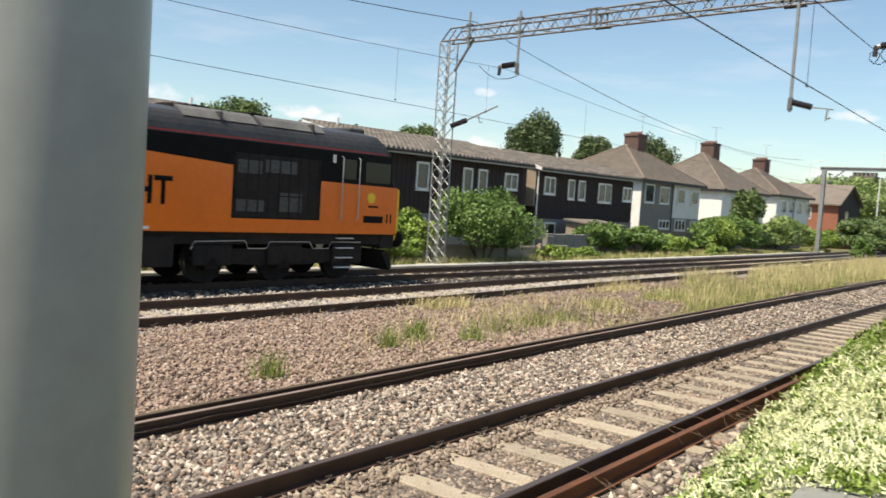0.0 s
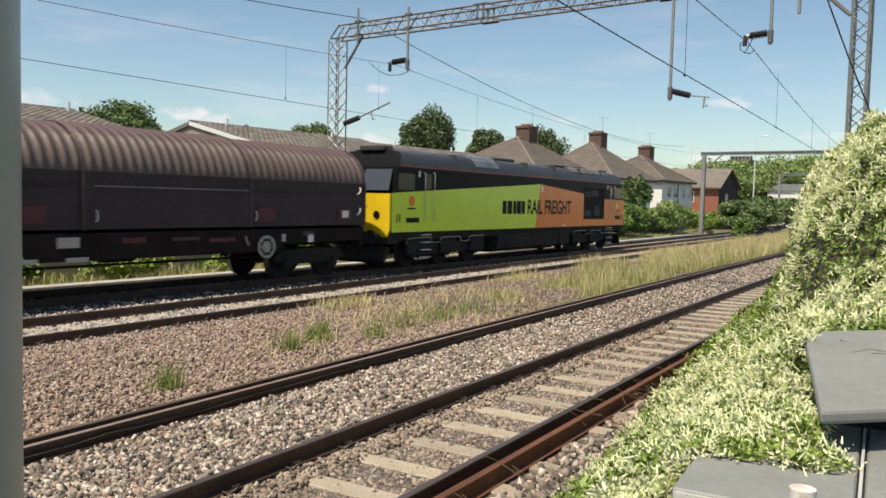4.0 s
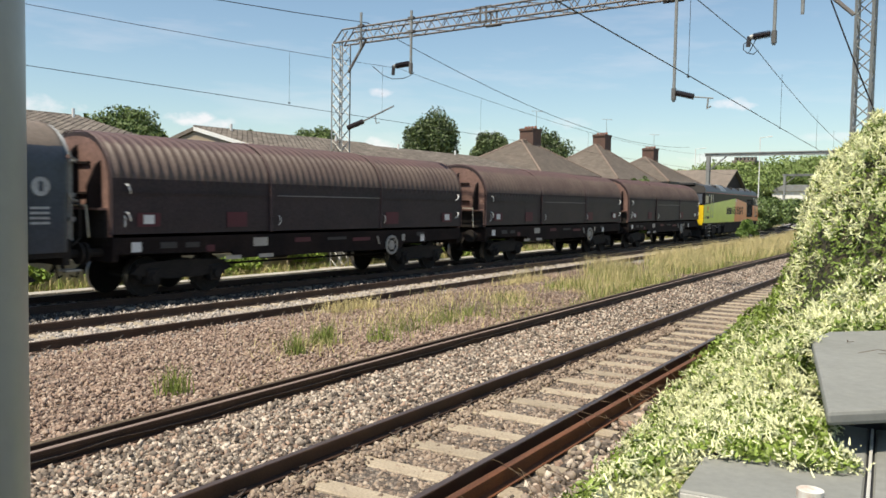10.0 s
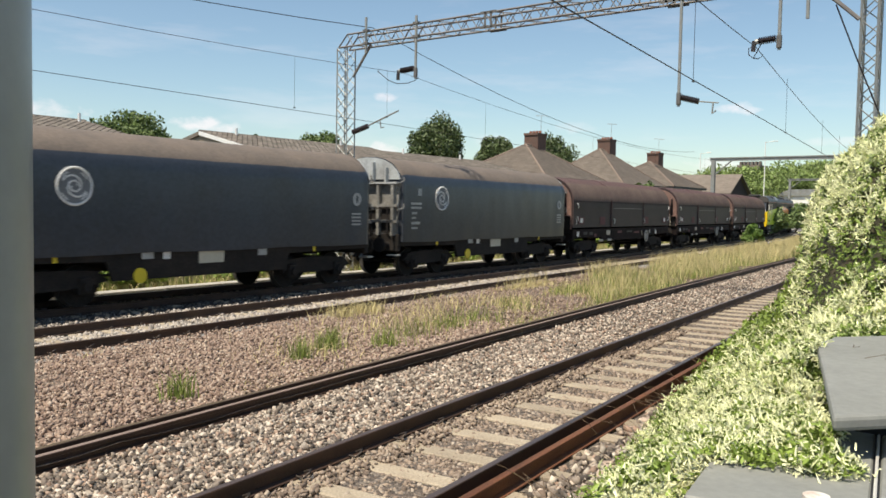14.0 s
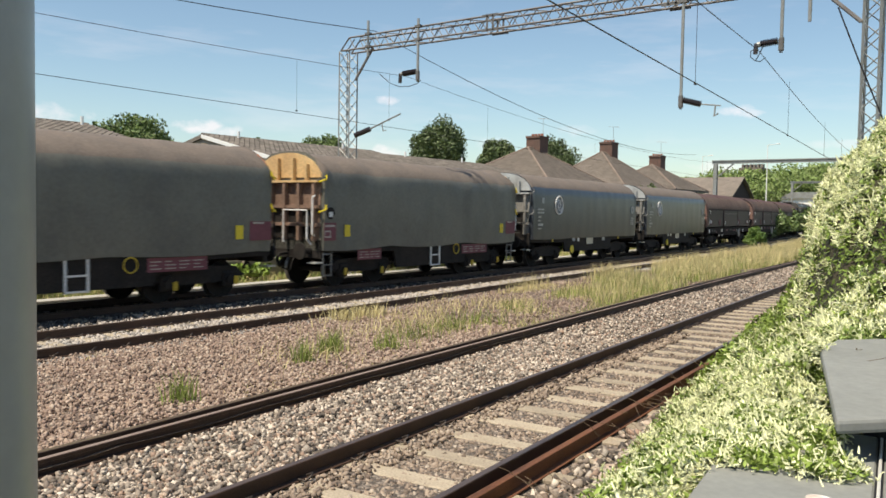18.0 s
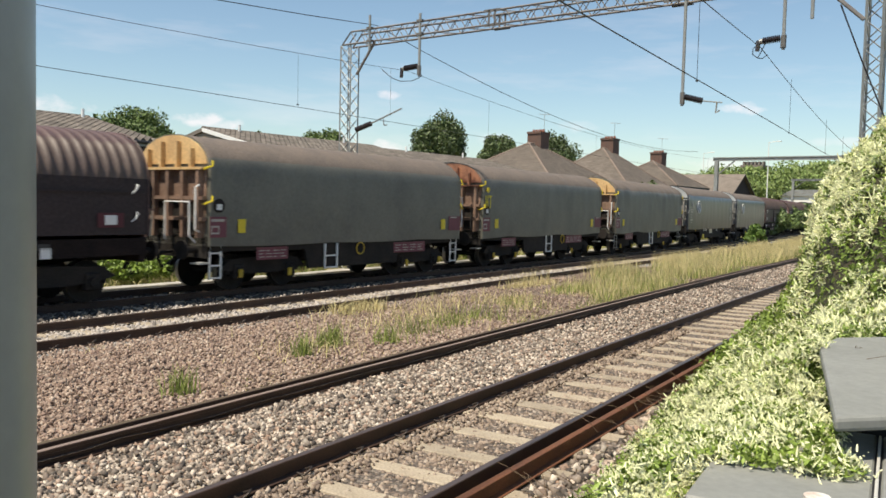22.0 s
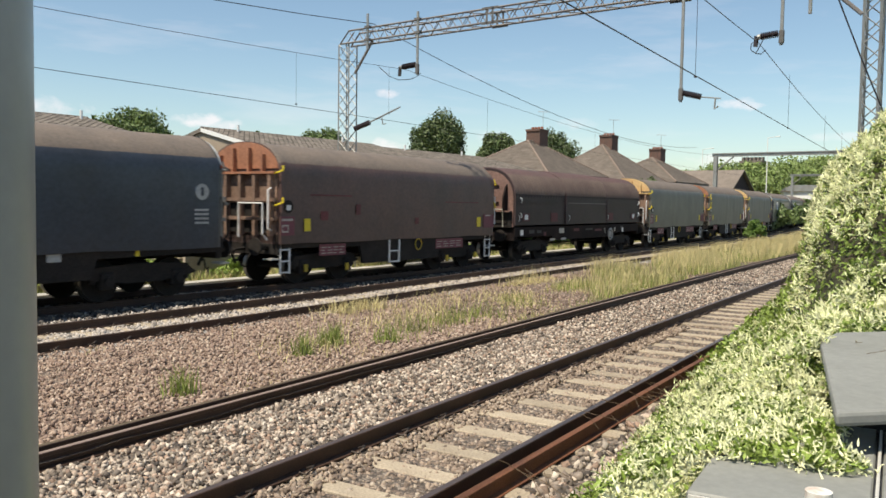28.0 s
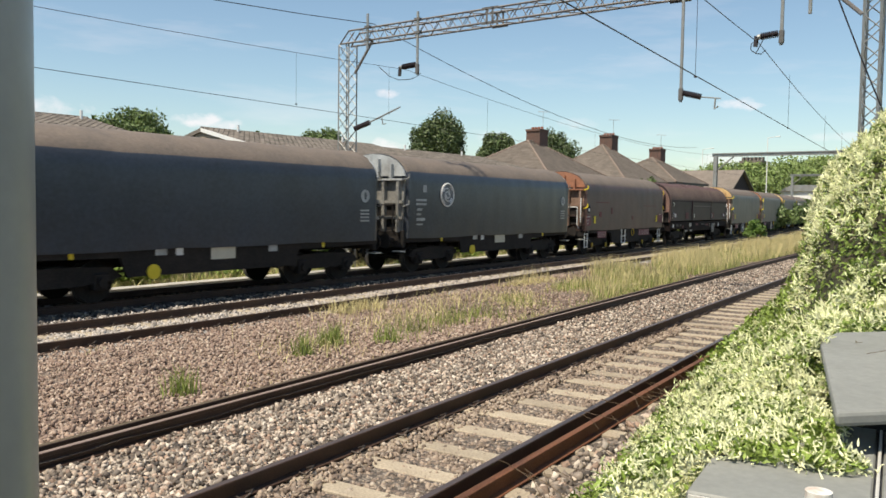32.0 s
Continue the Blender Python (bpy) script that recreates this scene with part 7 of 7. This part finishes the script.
def build_cabinets():
    u = thing("lineside_cabinet", "grey sheet-covered lineside cabinet overgrown by vine", "cabinet")
    top = [(-0.71, 3.69), (-0.47, 3.97), (0.95, 5.65), (0.35, 7.8), (-0.83, 6.6), (-1.2, 6.15), (-1.22, 5.74), (-0.96, 4.7)]
    bm = cprism(top, "z", 1.335, 1.4)
    bmesh.ops.bevel(bm, geom=bm.edges[:], offset=0.018, segments=2, affect="EDGES", profile=0.5)
    part("lid", bm, cabinet_mat, u, "grey lid with a rounded lip")
    inner = [(-0.9, 5.0), (0.7, 5.6), (0.2, 7.2), (-1.0, 6.1)]
    part("body", cprism(inner, "z", -0.42, 1.332), cabinet_mat, u)
    # black panel added before the body to draw the shaded gap under the lid
    part("bearer", cprism([(-0.78, 4.75), (0.6, 5.1), (0.55, 5.25), (-0.83, 4.9)], "z", -0.42, 1.333), gutter_mat, u, "dark panel added for the shade under the lid")
    l = thing("lineside_cabinet", "low grey slab-topped cabinet with a pale front edge", "cabinet", "", pose(-1.06, 2.93, 0, 0, 0, 8))
    for x0, x1 in ((0.0, 0.605), (0.635, 1.75)):
        part("lid", cbox(x0, x1, 0.0, 1.35, 1.12, 1.2, 0.008), cabinet_mat, l, "grey flat lid")
    part("edge_trim", cbox(0.01, 0.6, -0.014, -0.002, 1.135, 1.19), lip_mat, l, "pale front edge")
    part("edge_trim", cbox(0.64, 1.74, -0.014, -0.002, 1.135, 1.19), lip_mat, l, "pale front edge")
    part("seam", cbox(0.606, 0.634, 0.0, 1.34, 1.13, 1.185), gutter_mat, l, "dark seam strip")
    part("hinge_rod", crod((0.62, 0.02, 1.205), (0.62, 1.3, 1.205), 0.007, 6), lip_mat, l, "pale rod along the seam")
    part("body", cbox(0.06, 1.7, 0.06, 1.25, -0.42, 1.12), cabinet_mat, l)
    p = thing("marker_post", "short post with a rust-stained white top", "post", "", pose(-0.587, 2.84, -0.405))
    part("post", crod((0, 0, 0), (0, 0, 1.69), 0.04, 18), stained_mat, p)
    part("cap", crod((0, 0, 1.69), (0, 0, 1.735), 0.042, 18), stained_mat, p)
    part("rust_band", crod((0, 0, 1.56), (0, 0, 1.63), 0.0408, 18), rust_mat, p)


build_cabinets()

# ---- the grey post beside the camera ----
def build_post():
    t = thing("steel_post", "grey painted round steel post close by", "post", "", pose(-0.935, 0.354, -0.45))
    part("shaft", crod((0, 0, 0), (0, 0, 6.0), 0.103, 64), post_mat, t, smooth=True)
    part("base_plate", cbox(-0.2, 0.2, -0.2, 0.2, 0, 0.03, 0.005), post_mat, t)


build_post()

# ---- loose stones ----


def stone_piece_mat(name, tones):
    m = bpy.data.materials.new(name)
    m.use_nodes = True
    nt = m.node_tree
    b = nt.nodes["Principled BSDF"]
    g = nt.nodes.new("ShaderNodeNewGeometry")
    ramp = nt.nodes.new("ShaderNodeValToRGB")
    els = ramp.color_ramp.elements
    while len(els) < len(tones):
        els.new(0.5)
    for i, c in enumerate(tones):
        els[i].position = i / (len(tones) - 1)
        els[i].color = (*c, 1)
    nt.links.new(g.outputs["Random Per Island"], ramp.inputs["Fac"])
    tc = nt.nodes.new("ShaderNodeTexCoord")
    no = nt.nodes.new("ShaderNodeTexNoise")
    no.inputs["Scale"].default_value = 90
    nt.links.new(tc.outputs["Object"], no.inputs["Vector"])
    hs = nt.nodes.new("ShaderNodeHueSaturation")
    mr = nt.nodes.new("ShaderNodeMapRange")
    mr.inputs["To Min"].default_value, mr.inputs["To Max"].default_value = 0.7, 1.3
    nt.links.new(no.outputs["Fac"], mr.inputs["Value"])
    nt.links.new(mr.outputs["Result"], hs.inputs["Value"])
    nt.links.new(ramp.outputs["Color"], hs.inputs["Color"])
    nt.links.new(hs.outputs["Color"], b.inputs["Base Color"])
    b.inputs["Roughness"].default_value = 0.9
    return m


def stones(name, label, pts, size, material):
    """Angular stones: skewed eight-cornered lumps, half sunk in the bed."""
    n = len(pts)
    cube = np.array([(x, y, z) for x in (-1, 1) for y in (-1, 1) for z in (-1, 1)], float)
    v = cube[None] * rng.uniform(0.5, 1.0, (n, 8, 3))
    q = rng.normal(size=(n, 4))
    q /= np.linalg.norm(q, axis=1, keepdims=True)
    w, x, y, z = q.T
    R = np.stack([np.stack([1 - 2 * (y * y + z * z), 2 * (x * y - z * w), 2 * (x * z + y * w)], 1),
                  np.stack([2 * (x * y + z * w), 1 - 2 * (x * x + z * z), 2 * (y * z - x * w)], 1),
                  np.stack([2 * (x * z - y * w), 2 * (y * z + x * w), 1 - 2 * (x * x + y * y)], 1)], 1)
    s = size * rng.uniform(0.45, 1.45, n)
    v = np.einsum("nij,nkj->nki", R, v * np.array([1.4, 0.92, 0.66])) * s[:, None, None] + pts[:, None, :]
    quad = np.array([(0, 1, 3, 2), (4, 6, 7, 5), (0, 4, 5, 1), (2, 3, 7, 6), (0, 2, 6, 4), (1, 5, 7, 3)])
    f = (np.arange(n)[:, None, None] * 8 + quad[None]).reshape(-1, 4)
    return tagged(new(name, mesh_np(name, v.reshape(-1, 3), f, material)), label, "stones", kind="stuff")


pale_stone_mat = stone_piece_mat("pale mixed ballast stone", [(0.03, 0.026, 0.022), (0.21, 0.168, 0.135), (0.46, 0.385, 0.31), (0.085, 0.07, 0.058), (0.36, 0.245, 0.18), (0.66, 0.58, 0.48), (0.055, 0.046, 0.04), (0.29, 0.24, 0.195)])
dirty_stone_mat = stone_piece_mat("brown grimy ballast stone", [(0.09, 0.068, 0.053), (0.27, 0.205, 0.155), (0.38, 0.30, 0.23), (0.16, 0.118, 0.092), (0.46, 0.385, 0.305)])
brown_stone_mat = stone_piece_mat("brown gravel stone", [(0.085, 0.058, 0.046), (0.28, 0.195, 0.15), (0.40, 0.30, 0.23), (0.165, 0.11, 0.085), (0.51, 0.41, 0.325), (0.22, 0.145, 0.118)])
# oily tones taken down further to deepen the shadow of the train
shadowed_oily_stone_mat = stone_piece_mat("oily ballast stone darkened for the train's shadow", [(0.025, 0.022, 0.02), (0.095, 0.086, 0.078), (0.052, 0.047, 0.043)])
grey_stone_mat = stone_piece_mat("grey running line ballast stone", [(0.14, 0.124, 0.108), (0.38, 0.335, 0.29), (0.49, 0.445, 0.395), (0.26, 0.226, 0.197)])


def scatter(n, y0, y1, left, right, z, power=1.0, jitter=0.017):
    y = y0 + (y1 - y0) * rng.uniform(0, 1, n) ** power
    l, r = lines(left, y), lines(right, y)
    x = l + (r - l) * rng.uniform(0, 1, n)
    if isinstance(z, list):
        k = (x - l) / (r - l)
        z = np.interp(k, np.linspace(0, 1, len(z)), z)
    return np.stack([x, y, z + rng.normal(size=n) * jitter], 1)


GRAVEL_Z = [-0.182, -0.152, -0.142, -0.132, -0.122, -0.122, -0.112, -0.112, -0.102, -0.092, -0.085, -0.085]


def build_stones():
    p = np.concatenate([scatter(40000, 2.2, 14, lambda y: single_x(y) + 0.1, lambda y: bay_x(y) - 0.09, -0.172),
                        scatter(22000, 14, 42, lambda y: single_x(y) + 0.1, lambda y: bay_x(y) - 0.09, -0.168, 1.3)])
    # the ends of the sleepers show through here and there
    k = (p[:, 1] - 5.7059) / 0.7365
    out = lines(bay_x, p[:, 1]) - p[:, 0]
    bare = (np.abs(k - np.round(k)) < 0.13) & (out < 0.2 + 0.22 * np.abs(np.sin(np.round(k) * 2.3)))
    stones("ballast_stones", "pale crushed stones between the lone rail and the track", p[~bare], 0.0215, pale_stone_mat)
    stones("sleeper_stones", "brown grimy stones between the sleepers",
           np.concatenate([scatter(12000, 2.2, 12, lambda y: bay_x(y) + 0.1, lambda y: bay_x(y) + 1.4, -0.203, jitter=0.011),
                           scatter(8000, 12, 34, lambda y: bay_x(y) + 0.1, lambda y: bay_x(y) + 1.4, -0.203, 1.2, 0.011),
                           scatter(2600, 2.2, 16, lambda y: bay_x(y) + 0.12, lambda y: bay_x(y) + 0.42, -0.162, jitter=0.012)]), 0.021, dirty_stone_mat)
    stones("shoulder_stones", "pale stones on the shoulder beside the spare rail", scatter(5000, 2.2, 14, lambda y: bay_x(y) + 1.85, lambda y: bay_x(y) + 3.0, -0.2), 0.034, pale_stone_mat)
    stones("gravel_stones", "brown gravel stones between the tracks",
           np.concatenate([scatter(5000, 2.5, 30, lambda y: second_x(y) + 0.82, lambda y: second_x(y) + 1.4, -0.178, 1.2), scatter(42000, 2.5, 14, lambda y: second_x(y) + 1.3, lambda y: single_x(y) - 0.25, GRAVEL_Z),
                           scatter(12000, 14, 34, lambda y: second_x(y) + 1.3, lambda y: single_x(y) - 0.25, GRAVEL_Z, 1.2)]), 0.019, brown_stone_mat)
    # this band of dark stones paints in the train's shadow as well as oil
    stones("shadowed_oily_stones", "oily stones beside the main line, blackened for the train's shadow", scatter(7000, 2.5, 40, lambda y: main_x(y) - 0.65, lambda y: main_x(y) + 1.95, -0.178, 1.2), 0.034, shadowed_oily_stone_mat)
    stones("line_stones", "grey stones around the running lines",
           np.concatenate([scatter(9000, 2.5, 30, lambda y: second_x(y) - 0.65, lambda y: second_x(y) + 0.65, -0.19, 1.2),
                           scatter(6000, 2.5, 34, lambda y: main_x(y) + 1.85, lambda y: second_x(y) - 0.85, -0.175, 1.2)]), 0.034, grey_stone_mat)


build_stones()


def motions():
    """The train runs along the main line; every vehicle follows the curve."""
    for ob, mid in TRAIN:
        rows = []
        for k in range(33):
            y = mid + running(k)
            rows.append((k, pose(main_x(y), y, 0, 0, 0, heading(main_x, y))))
        walk(ob, rows)
        # the wheelsets roll as far as the vehicle runs
        for w in ob.children:
            if w.name.startswith("wheelset"):
                p = w.matrix_basis.translation.copy()
                turns = []
                for k in range(321):
                    a = math.degrees((running(k * 0.1) - running(0)) / p.z)
                    turns.append((k * 0.1, Matrix.Translation(p) @ pose(0, 0, 0, -(a % 360.0))))
                walk(w, turns)


motions()
